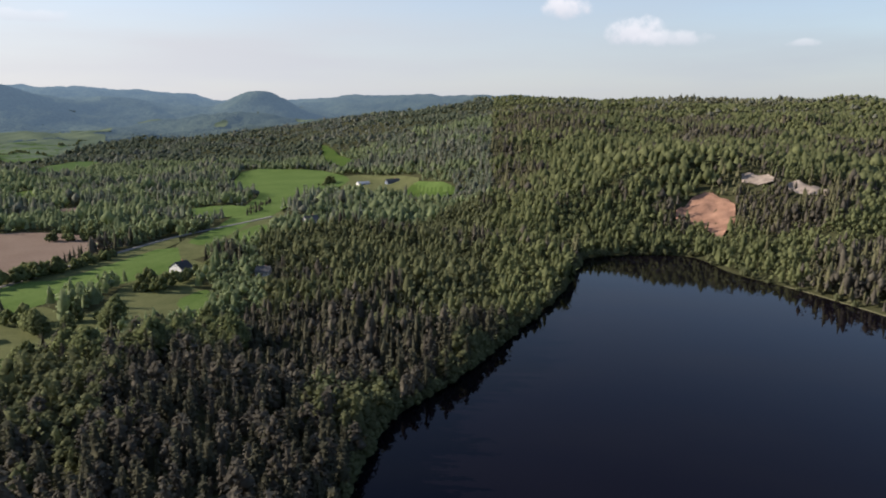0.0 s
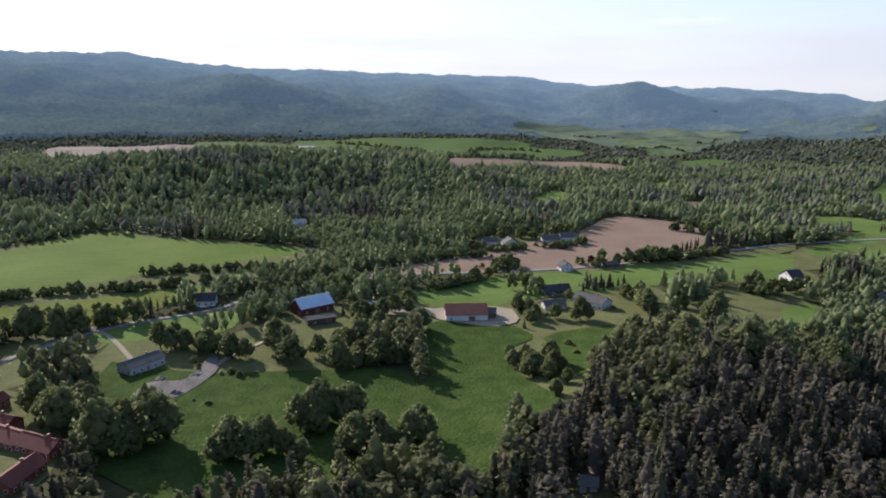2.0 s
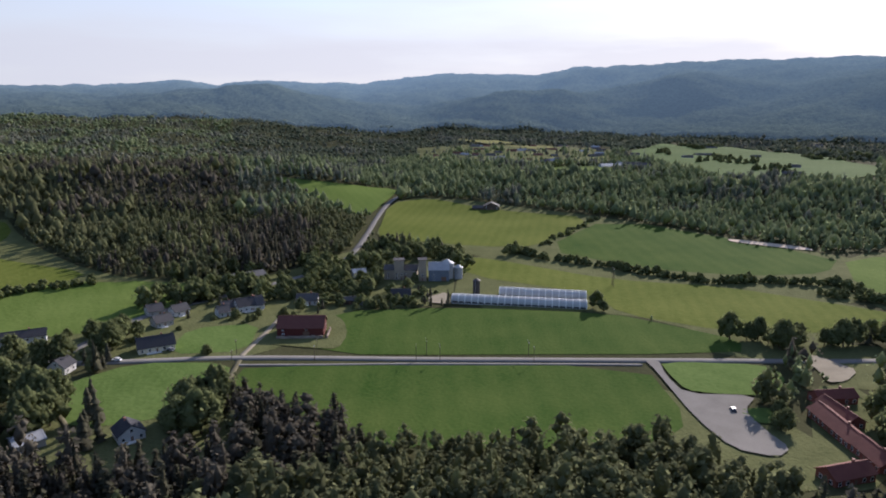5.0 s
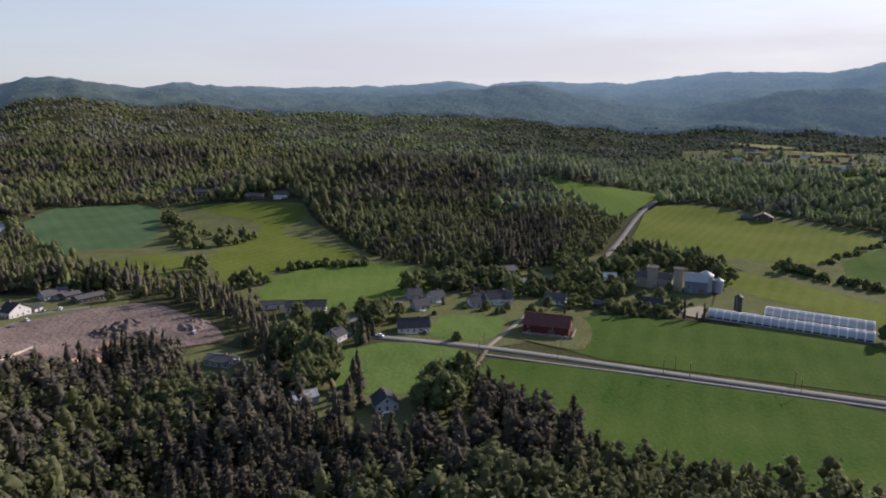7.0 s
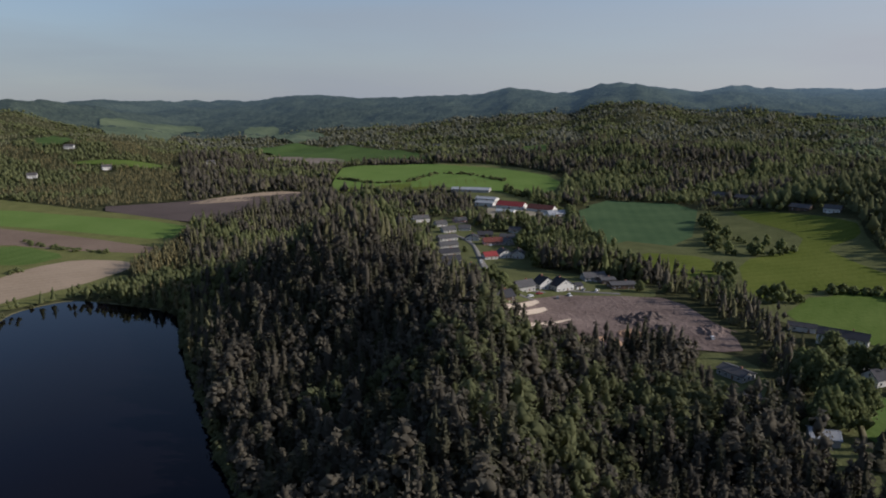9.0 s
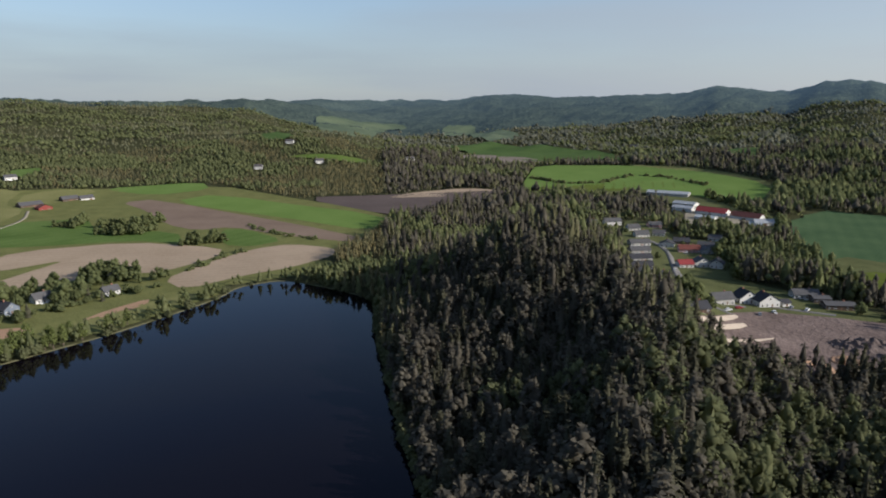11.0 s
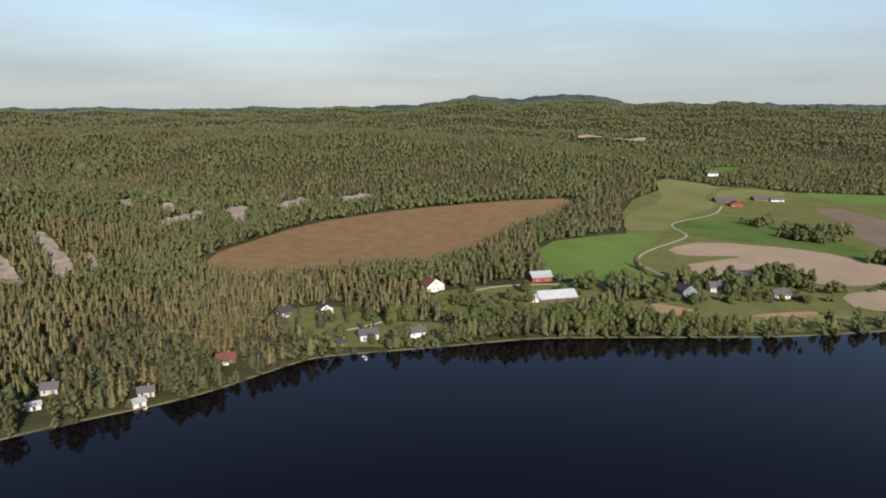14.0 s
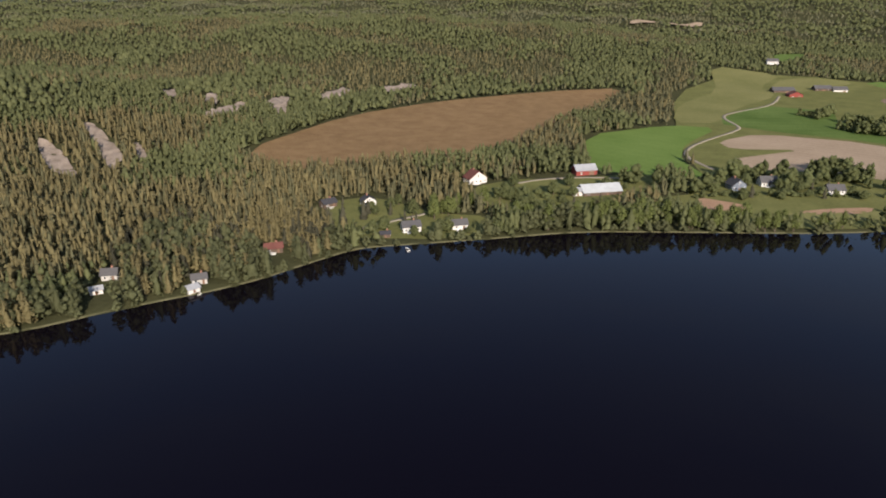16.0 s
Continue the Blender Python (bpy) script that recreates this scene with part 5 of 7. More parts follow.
HOUSES.append(("house", -76, -638, 167, 10.9, 9, 3, 2.5, 0, "white", "slate"))
HOUSES.append(("garage", -93, -435, 205, 5.0, 6, 2.5, 1.5, 0, "white", "black"))
HOUSES.append(("shed", -48, -404, 210, 5.0, 5, 2.5, 1, 0, "brown", "black"))
VEHICLES.append(("car", -58, -402, 30, "white"))
VEHICLES.append(("car", -75, -405, 80, "grey"))
VEHICLES.append(("car", -104, -427, 60, "white"))
HOUSES.append(("farmhouse", -1328, -233, 107, 15.3, 10, 4, 3, 0, "white", "slate"))
HOUSES.append(("barn", -1110, -209, 92, 25.9, 12, 4, 3, 0, "white", "steel"))
HOUSES.append(("barn", -1401, -119, 119, 35.5, 12, 4, 3, 0, "brown", "dark"))
HOUSES.append(("barn", -1041, 27, 93, 27.2, 12, 4, 3, 0, "brown", "dark"))
TREE_LINES.append(("broadleaf", 8, 13, 8, [(-1374, -199), (-1447, -192), (-1357, -175)]))
TREE_LINES.append(("broadleaf", 8, 13, 8, [(-1384, -100), (-1230, -73), (-1217, -44), (-1238, -25)]))
TREE_LINES.append(("broadleaf", 9, 14, 8, [(-1447, 49), (-1378, 67), (-1378, 99), (-1395, 121)]))
TREE_LINES.append(("broadleaf", 8, 12, 9, [(-1052, -4), (-1100, 13), (-1066, 29)]))
TREE_LINES.append(("broadleaf", 8, 12, 9, [(-1023, -208), (-995, -173), (-987, -114), (-1012, -68)]))
TREE_LINES.append(("broadleaf", 11, 16, 5.5, [(-194, 329), (-182, 334), (-170, 342), (-185, 364), (-200, 358)]))
TREE_LINES.append(("broadleaf", 11, 16, 5.5, [(-125, 273), (-123, 295), (-116, 311), (-112, 325), (-91, 294)]))
TREE_LINES.append(("broadleaf", 9, 13, 6, [(-241, 359), (-226, 354), (-203, 335)]))
TREE_LINES.append(("broadleaf", 11, 16, 6, [(-187, 286), (-167, 282), (-151, 280), (-129, 269)]))
TREE_LINES.append(("broadleaf", 8, 12, 7, [(-342, 588), (-311, 589), (-289, 600)]))
TREE_LINES.append(("broadleaf", 8, 12, 7, [(-355, 620), (-301, 632)]))
TREE_LINES.append(("broadleaf", 7, 11, 7, [(-280, 580), (-262, 601), (-244, 633), (-223, 649)]))
TREE_LINES.append(("hedge", 3, 6, 6, [(-294, 456), (-283, 464), (-273, 475), (-265, 498), (-258, 528)]))
TREE_LINES.append(("broadleaf", 9, 13, 6, [(-192, 420), (-192, 442), (-183, 429)]))
TREE_LINES.append(("spruce", 7, 11, 6, [(-216, 762), (-204, 790), (-207, 814)]))
TREE_LINES.append(("broadleaf", 10, 14, 6, [(-296, 452), (-275, 460)]))
TREE_LINES.append(("hedge", 4, 8, 5, [(-329, 280), (-326, 298), (-326, 321)]))
TREE_LINES.append(("hedge", 4, 8, 5, [(-342, 346), (-336, 363), (-339, 373)]))
TREE_LINES.append(("broadleaf", 5, 8, 6, [(-201, 217), (-205, 227), (-187, 222), (-160, 205)]))
TREE_LINES.append(("spruce", 5, 8, 4, [(-275, 361), (-264, 369), (-253, 377)]))
TREE_LINES.append(("hedge", 3, 5, 9, [(151, -1073), (89, -1016), (42, -1035), (-6, -1140), (-55, -1107), (-104, -1023)]))
HOUSES.append(("house", -46, -616, 184, 13, 9, 3, 2.5, 0, "brown", "black"))
HOUSES.append(("house", -66, -604, 162, 14, 9, 3, 2.5, 0, "greywall", "slate"))
HOUSES.append(("house", -12, -502, 199, 15, 9, 3, 2.5, 0, "greywall", "black"))
ROADS.append(("street", 3.5, "asphalt", [(-25, -609), (-35, -571), (-36, -519), (-39, -468), (-47, -405), (-60, -393)]))
TREE_LINES.append(("broadleaf", 8, 13, 9, [(-1517, 1792), (-1279, 1696), (-1310, 1958)]))
TREE_LINES.append(("broadleaf", 8, 13, 9, [(-927, 1387), (-963, 1573), (-852, 1526)]))
TREE_LINES.append(("broadleaf", 8, 12, 10, [(-1673, 1825), (-1697, 2038)]))
TREE_LINES.append(("broadleaf", 8, 13, 9, [(-1506, 2459), (-1272, 2409)]))
TREE_LINES.append(("broadleaf", 8, 13, 9, [(-1657, 2272), (-1587, 2456)]))
TREE_LINES.append(("broadleaf", 8, 13, 9, [(-925, 1687), (-1044, 2139), (-1012, 2295)]))
TREE_LINES.append(("broadleaf", 8, 13, 9, [(-1042, 1000), (-1137, 1199), (-1036, 1203)]))
TREE_LINES.append(("broadleaf", 8, 12, 9, [(-1397, 897), (-1188, 862), (-1023, 853)]))
TREE_LINES.append(("broadleaf", 8, 13, 9, [(-1633, -193), (-1526, -136), (-1729, -105)]))
TREE_LINES.append(("broadleaf", 8, 13, 9, [(-1215, -115), (-1322, -69), (-1260, -23)]))
TREE_LINES.append(("broadleaf", 8, 13, 9, [(-1108, -26), (-1180, 27)]))
TREE_LINES.append(("broadleaf", 8, 13, 9, [(-1157, -187), (-1099, -144)]))
TREE_LINES.append(("broadleaf", 8, 13, 9, [(-1660, 34), (-1529, 100), (-1436, 156)]))
TREE_LINES.append(("broadleaf", 8, 13, 9, [(-1020, -316), (-1089, -245)]))
TREE_LINES.append(("broadleaf", 8, 11, 5, [(-274, 162), (-272, 177), (-281, 206)]))
TREE_LINES.append(("broadleaf", 11, 14, 6, [(-302, 152), (-295, 153)]))
TREE_LINES.append(("broadleaf", 9, 12, 6, [(-312, 206), (-309, 208)]))
TREE_LINES.append(("broadleaf", 8, 11, 6, [(-310, 128), (-308, 130)]))
TREE_LINES.append(("broadleaf", 6, 9, 6, [(-346, 158), (-348, 166), (-346, 175)]))
TREE_LINES.append(("shrub", 3, 5, 6, [(-318, 115), (-289, 113), (-278, 122), (-271, 128)]))
TREE_LINES.append(("shrub", 2, 4, 7, [(-265, 91), (-258, 98), (-253, 114)]))
TREE_LINES.append(("broadleaf", 9, 12, 6, [(-336, 118), (-329, 118)]))
GREENHOUSES = []
HEAPS = []
GREENHOUSES.append((-381, -130, 106, 80, 9, 1.6, 3.0))
GREENHOUSES.append((-403, -122, 105, 53, 9, 1.6, 3.4))
HEAPS.append((-112, -365, 13, 3.0, "dark"))
HEAPS.append((-123, -374, 10, 2.5, "dark"))
HEAPS.append((-123, -351, 9, 2.2, "dark"))
HEAPS.append((-146, -347, 9, 2, "mid"))
HEAPS.append((-85, -327, 8, 2.2, "mid"))
HEAPS.append((-106, -329, 9, 2.5, "mid"))
HEAPS.append((-81, -322, 9, 2, "mid"))
HEAPS.append((-149, -352, 9, 2, "mid"))
HEAPS.append((-77, -325, 9, 2, "mid"))
HEAPS.append((-66, -325, 8, 2.2, "clay"))
HEAPS.append((-85, -327, 9, 2.4, "clay"))
HEAPS.append((-102, -341, 9, 2.2, "clay"))
HEAPS.append((-50, -316, 6, 1.5, "clay"))
HEAPS.append((-64, -324, 9, 2.2, "clay"))
HEAPS.append((-287, 86, 4, 1.2, "mid"))
HEAPS.append((-274, 94, 4, 1.3, "mid"))
HEAPS.append((-288, 108, 4, 1.0, "mid"))
HEAPS.append((-295, 95, 3.5, 1.0, "mid"))

# ---- ground, lake, fields, roads ----
def rounded(ring, closed=True, cut=.2):
    """The outline with its corners cut once."""
    out, n = [], len(ring)
    for i in range(n if closed else n - 1):
        (ax, ay), (bx, by) = ring[i], ring[(i + 1) % n]
        if closed or i:
            out.append((ax + cut * (bx - ax), ay + cut * (by - ay)))
        else:
            out.append((ax, ay))
        if closed or i < n - 2:
            out.append((bx - cut * (bx - ax), by - cut * (by - ay)))
        else:
            out.append((bx, by))
    return out


def mesh_from(name, verts, faces, mat, tints=None):
    me = bpy.data.meshes.new(name)
    verts, faces = np.asarray(verts, np.float32), np.asarray(faces, np.int32)
    k = faces.shape[1]
    me.vertices.add(len(verts))
    me.vertices.foreach_set("co", verts.ravel())
    me.loops.add(faces.size)
    me.loops.foreach_set("vertex_index", faces.ravel())
    me.polygons.add(len(faces))
    me.polygons.foreach_set("loop_start", np.arange(0, faces.size, k, dtype=np.int32))
    me.update(calc_edges=True)
    if tints is not None:
        me.attributes.new("tint", "FLOAT", "POINT").data.foreach_set("value", np.asarray(tints, np.float32))
    me.materials.append(mat)
    return me


LAKE = rounded(LAKE)
rings = np.concatenate([np.geomspace(.3, 120, 70)[:-1], np.geomspace(120, 600, 82)[:-1], np.geomspace(600, 4900, 56)])
COLS = 540
ga = np.radians(np.arange(COLS) * 360 / COLS)
gx, gy = (-np.sin(ga)[None] * rings[:, None]).ravel(), (np.cos(ga)[None] * rings[:, None]).ravel()
gz = land(gx, gy)
ri, ci = np.meshgrid(np.arange(len(rings) - 1), np.arange(COLS), indexing="ij")
cj = (ci + 1) % COLS
quads = np.stack([ri * COLS + ci, (ri + 1) * COLS + ci, (ri + 1) * COLS + cj, ri * COLS + cj], -1).reshape(-1, 4)[:, ::-1]
gm = mesh_from("ground", np.stack([gx, gy, gz], 1), quads, M["forest_floor"])
gm.polygons.foreach_set("use_smooth", np.ones(len(gm.polygons), bool))
tagged(new("ground", gm), "mossy dark green forest ground rolling up to the hills", "ground", kind="structure")
bm = bmesh.new()
bm.faces.new([bm.verts.new((x, y, 0.0)) for x, y in rounded(LAKE)])
bmesh.ops.triangulate(bm, faces=bm.faces[:])
bmesh.ops.recalc_face_normals(bm, faces=bm.faces[:])
if sum(f.normal.z for f in bm.faces) < 0:
    bmesh.ops.reverse_faces(bm, faces=bm.faces[:])
lm = bpy.data.meshes.new("water")
bm.to_mesh(lm), bm.free()
lm.materials.append(M["water"])
tagged(new("water", lm), "still dark blue lake mirroring the wooded shore", "lake", kind="structure")


def draped(name, ring, mat, lift, rough=0.0, parts=30):
    """A sheet of ground cover inside an outline, lying on the land."""
    ring = rounded(ring)
    bm = bmesh.new()
    bm.faces.new([bm.verts.new((x, y, 0)) for x, y in ring])
    xs, ys = [p[0] for p in ring], [p[1] for p in ring]
    cell = max(5.0, max(max(xs) - min(xs), max(ys) - min(ys)) / parts)
    for axis, lo, hi in ((0, min(xs), max(xs)), (1, min(ys), max(ys))):
        v = lo + cell
        while v < hi:
            co, no = [0, 0, 0], [0, 0, 0]
            co[axis], no[axis] = v, 1
            bmesh.ops.bisect_plane(bm, geom=bm.verts[:] + bm.edges[:] + bm.faces[:], plane_co=co, plane_no=no)
            v += cell
    bmesh.ops.triangulate(bm, faces=[f for f in bm.faces if len(f.verts) > 4])
    vx = np.array([v.co.x for v in bm.verts])
    vy = np.array([v.co.y for v in bm.verts])
    vz = land(vx, vy)
    far = np.hypot(vx, vy)
    for v, z, d in zip(bm.verts, vz, far):
        v.co.z = z + lift + max(0, d - 500) * .0035 + 9 * float(ease(-80, 20, d - np.interp(math.degrees(math.atan2(-v.co.x, v.co.y)) % 360, WOOD_A, WOOD_R))) + (rough * (.5 + .5 * noise.noise(v.co / 9)) if rough < 1 else rough * noise.noise(v.co / 9))
    for f in bm.faces:
        f.smooth = True
        if f.normal.z < 0:
            f.normal_flip()
    me = bpy.data.meshes.new(name)
    bm.to_mesh(me), bm.free()
    me.materials.append(mat)
    return new(name, me)


FIELD_LABELS = {"grain": "dark green young grain field with drill rows", "grain2": "blue-green young grain field",
                "grass": "bright green mown pasture", "hay": "yellow-green hay field", "hay2": "light green hay meadow",
                "dry": "pale olive dry grass field", "sand": "pale sandy ploughed field", "soil": "brown freshly ploughed field",
                "darksoil": "dark grey-brown tilled field", "clay": "bare reddish clay patch beside the shore",
                "bog": "rust-brown open bog ringed by forest", "rubble": "bare stony building plot with heaps of rubble",
                "spring_grass": "fresh light green field with faint wheel tracks", "meadow": "rough green meadow with tufts and wheel tracks"}
for name, kind, ring in FIELDS:
    # beyond 1250 m fields swap to the colours with haze mixed in
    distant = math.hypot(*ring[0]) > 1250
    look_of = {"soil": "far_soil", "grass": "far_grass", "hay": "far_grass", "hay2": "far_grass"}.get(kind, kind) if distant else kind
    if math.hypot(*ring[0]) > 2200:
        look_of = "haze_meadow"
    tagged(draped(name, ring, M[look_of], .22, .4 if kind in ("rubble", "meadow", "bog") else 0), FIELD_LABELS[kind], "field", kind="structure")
YARD_LABELS = {"gravel": "pale gravel yard", "scree": "bare orange-pink quarry slope above the lake", "rock": "pale bare rock face in the wooded slope"}
for ring in OPEN:
    tagged(draped("grass_verge", ring, M["shore_grass" if sum(p[0] for p in ring) / len(ring) > 60 else "verge"], .08, .12, 60), "uneven green grass round the farms", "grass", kind="structure")
YARD_LABELS.update({"yard_asphalt": "worn grey asphalt parking yard", "stones": "grey stony ground strewn with broken rock", "rubble": "grey stony yard with broken rock", "sand2": "pale strip laid over open ground", "grass": "short green lawn beside the drive", "verge": "yellowish thin margin of the field"})
for name, kind, ring in YARDS:
    tagged(draped(name, ring, M[kind], 1.2 if kind in ("scree", "rock") else .8 if kind == "sand2" else .42 if kind == "verge" else .66, 3.5 if kind in ("scree", "rock") else 0), YARD_LABELS[kind],
           "rock" if kind in ("scree", "rock") else "yard", kind="structure")


def road(name, width, mat, line):
    for _ in range(2):
        line = rounded(line, closed=False, cut=.25)
    pts = []
    for (ax, ay), (bx, by) in zip(line, line[1:]):
        k = max(1, int(math.hypot(bx - ax, by - ay) / 5))
        pts += [(ax + (bx - ax) * i / k, ay + (by - ay) * i / k) for i in range(k)]
    pts.append(line[-1])
    p = np.array(pts)
    d = np.gradient(p, axis=0)
    d /= np.linalg.norm(d, axis=1)[:, None] + 1e-9
    side = np.stack([-d[:, 1], d[:, 0]], 1) * width * .42
    v, n = [], len(p)
    for s, drop in ((-1.06, -.05), (-1, .36), (0, .385), (1, .36), (1.06, -.05)):
        q = p + s * side
        z = land(p[:, 0], p[:, 1]) + drop + np.maximum(0, np.hypot(p[:, 0], p[:, 1]) - 500) * .0035
        v.append(np.concatenate([q, z[:, None]], 1))
    f = [[r * n + i, r * n + i + 1, (r + 1) * n + i + 1, (r + 1) * n + i] for r in range(4) for i in range(n - 1)]
    return new(name, mesh_from(name, np.concatenate(v), np.array(f), mat))


for name, width, kind, line in ROADS:
    tagged(road(name, width, M[kind], line), {"asphalt": "pale grey asphalt road between the fields", "dirt": "narrow dirt track with worn ruts"}.get(kind, "narrow pale gravel track"),
           "road", kind="structure")

# the pale bank along the open eastern and southern shore
bank_line = [p for p in rounded(LAKE)]
cut0 = min(range(len(bank_line)), key=lambda i: math.hypot(bank_line[i][0] - 228, bank_line[i][1] - 438))
cut1 = min(range(len(bank_line)), key=lambda i: math.hypot(bank_line[i][0] - 150, bank_line[i][1] + 389))
bp = np.array(bank_line[cut0:cut1 + 1])
bd = np.gradient(bp, axis=0)
bd /= np.linalg.norm(bd, axis=1)[:, None]
bn = np.stack([-bd[:, 1], bd[:, 0]], 1)
if edge_distance(np.array([bp[20, 0] + bn[20, 0] * 3]), np.array([bp[20, 1] + bn[20, 1] * 3]), LAKE)[0] < 0:
    bn = -bn
wob = 1 + .5 * np.sin(np.arange(len(bp)) * 1.7) * np.sin(np.arange(len(bp)) * .63)
strip = np.concatenate([np.concatenate([bp + bn * o * (wob[:, None] if o > 0 else 1), np.full((len(bp), 1), z)], 1) for o, z in ((-1.0, -.25), (.05, .15), (.5, .4), (1.1, .2))])
nb = len(bp)
sf = np.array([[r * nb + i, r * nb + i + 1, (r + 1) * nb + i + 1, (r + 1) * nb + i] for r in range(3) for i in range(nb - 1)])
tagged(new("shore_bank", mesh_from("shore_bank", strip, sf, M["bank"])), "narrow pale sandy bank along the water", "shore", kind="structure")

# ---- trees ----
OCTA = (np.array([(1, 0, 0), (-1, 0, 0), (0, 1, 0), (0, -1, 0), (0, 0, 1), (0, 0, -1)], float),
        np.array([(0, 2, 4), (2, 1, 4), (1, 3, 4), (3, 0, 4), (2, 0, 5), (1, 2, 5), (3, 1, 5), (0, 3, 5)]))


def joined(pieces):
    v, f, o = [], [], 0
    for pv, pf in pieces:
        v.append(pv), f.append(pf + o)
        o += len(pv)
    return np.concatenate(v), np.concatenate(f)


def stem(rng, h, r, sides=4):
    a = np.arange(sides) * 2 * math.pi / sides
    lo = np.stack([r * np.cos(a), r * np.sin(a), np.full(sides, -.6)], 1)
    v = np.concatenate([lo, [(0, 0, h)]])
    return v, np.array([(i, (i + 1) % sides, sides) for i in range(sides)])


def conifer(rng, levels, sides, width=.165, low=.08, leaves=0):
    """A spruce one metre high: skirts of drooping boughs with ragged rims."""
    out = [stem(rng, .6, .018)] if levels > 3 else []
    for i in range(levels):
        t = i / levels
        zb = low + (1 - low) * t
        zt = min(1.0, zb + (1 - low) / levels * 1.75)
        r = width * (1 - t ** 1.25) ** .9 + .014
        a = np.arange(sides) * 2 * math.pi / sides + rng.uniform(0, 6)
        rr = r * rng.uniform(.45, 1.35, sides)
        rim = np.stack([rr * np.cos(a), rr * np.sin(a), zb + rng.uniform(-.07, .05, sides)], 1)
        v = np.concatenate([rim, [(rng.uniform(-.01, .01), rng.uniform(-.01, .01), zt)]])
        out.append((v, np.array([(k, (k + 1) % sides, sides) for k in range(sides)])))
    if leaves:
        t = 1 - np.sqrt(rng.uniform(0.002, 1, leaves))
        a, r = rng.uniform(0, 6.283, leaves), width * (1 - t ** 1.25) ** .9 * rng.uniform(.6, 1.3, leaves) + .01
        at = np.stack([r * np.cos(a), r * np.sin(a), low + (1 - low) * t + rng.uniform(-.03, .03, leaves)], 1)
        out.append(sprays(rng, at, (0, 0, .3), .034))
    return joined(out)


def sprays(rng, at, middle, size):
    """Small three-cornered sprays of leaves that face roughly outwards."""
    n = at - np.asarray(middle)
    n = n / (np.linalg.norm(n, axis=1)[:, None] + 1e-9) + rng.normal(size=at.shape) * .45 + np.array([0, 0, .25])
    n /= np.linalg.norm(n, axis=1)[:, None]
    u = np.cross(n, rng.normal(size=at.shape))
    u /= np.linalg.norm(u, axis=1)[:, None] + 1e-9
    w = np.cross(n, u)
    s = size * rng.uniform(.6, 1.4, (len(at), 1))
    tri = np.stack([at + u * s, at - u * s * .5 + w * s * .9, at - u * s * .5 - w * s * .9], 1)
    return tri.reshape(-1, 3), np.arange(len(at) * 3).reshape(-1, 3)


def spire(rng, sides, rings, width, blunt, low=.06, leaves=0, size=.05, lean=.014):
    """A crown one metre high that narrows upwards: ragged skirts of boughs under a tip, with loose sprays; blunt: 1 for a cone, less for a rounder head."""
    v, f, n = [], [], sides
    for i in range(rings):
        t = (i + (.2 if rings > 1 else .3)) / (rings + .1)
        a = (np.arange(n) + .5 * (i % 2)) * 2 * math.pi / n + rng.uniform(-.4, .4, n)
        r = width * (1 - t) ** blunt * rng.uniform(.5, 1.3, n)
        z = low + (1 - low) * t + rng.uniform(-.08, .08, n)
        v.append(np.stack([r * np.cos(a) + rng.normal() * lean, r * np.sin(a) + rng.normal() * lean, z], 1))
    v.append(np.array([(rng.normal() * lean, rng.normal() * lean, 1.0)]))
    for i in range(rings - 1):
        for k in range(n):
            b, c = i * n + k, i * n + (k + 1) % n
            f += [(b, c, c + n), (b, c + n, b + n)]
    top = rings * n
    f += [(top - n + k, top - n + (k + 1) % n, top) for k in range(n)]
    out = [(np.concatenate(v), np.array(f))]
    if leaves:
        t = rng.uniform(.0, .97, leaves) ** 1.15
        a = rng.uniform(0, 6.283, leaves)
        r = width * (1 - t) ** blunt * rng.uniform(.8, 1.55, leaves) + .012
        at = np.stack([r * np.cos(a), r * np.sin(a), low + (1 - low) * t + rng.uniform(-.03, .03, leaves)], 1)
        out.append(sprays(rng, at, (0, 0, .35), size))
    return joined(out)


def broadleaf(rng, clumps, shape, leaves=0, wide=.3):
    """A leafy tree one metre high: uneven clumps round a stem, with loose sprays of leaves."""
    out = [stem(rng, .5, .022)] if clumps > 3 else []
    bv, bf = shape
    for i in range(clumps):
        if clumps == 1:
            c, r = np.array([0, 0, .58]), np.array([wide, wide, .42])
        else:
            t = (i + .5) / clumps
            z = .24 + .66 * t if clumps > 2 else .42 + .3 * i
            body = (1 - .8 * max(0, z - .42) / .58) * (.75 + .6 * min(1, z / .42) - .35)
            a = i * 2.4 + rng.uniform(0, 1)
            out_by = wide * body * (.62 if clumps < 12 else rng.uniform(.45, .85))
            c = np.array([out_by * math.cos(a), out_by * math.sin(a), z])
            s = wide * (.3 + .34 * body) * rng.uniform(.75, 1.15) * (1.0 if clumps < 12 else .78 if clumps < 24 else .6)
            r = np.array([s, s, max(s * rng.uniform(.9, 1.3), .45 / clumps)])
        v = bv * rng.uniform(.72, 1.22, (len(bv), 1)) * r + c
        out.append((v, bf))
    if leaves:
        d = rng.normal(size=(leaves, 3))
        d /= np.linalg.norm(d, axis=1)[:, None]
        c = d * np.array([wide, wide, .40]) * rng.uniform(.75, 1.12, (leaves, 1)) + np.array([0, 0, .57])
        c[:, :2] *= np.clip(1.25 - 1.1 * np.maximum(0, c[:, 2:] - .42), .2, 1.1)
        out.append(sprays(rng, c, (0, 0, .5), .048 if leaves < 200 else .036))
    return joined(out)


rng = np.random.default_rng(5)
CLEAR = [ring for _, _, ring in FIELDS] + [ring for _, kind, ring in YARDS if kind != "rock"] + OPEN[:-1]
STONY = [ring for name, _, ring in FIELDS if name == "building_plot"]
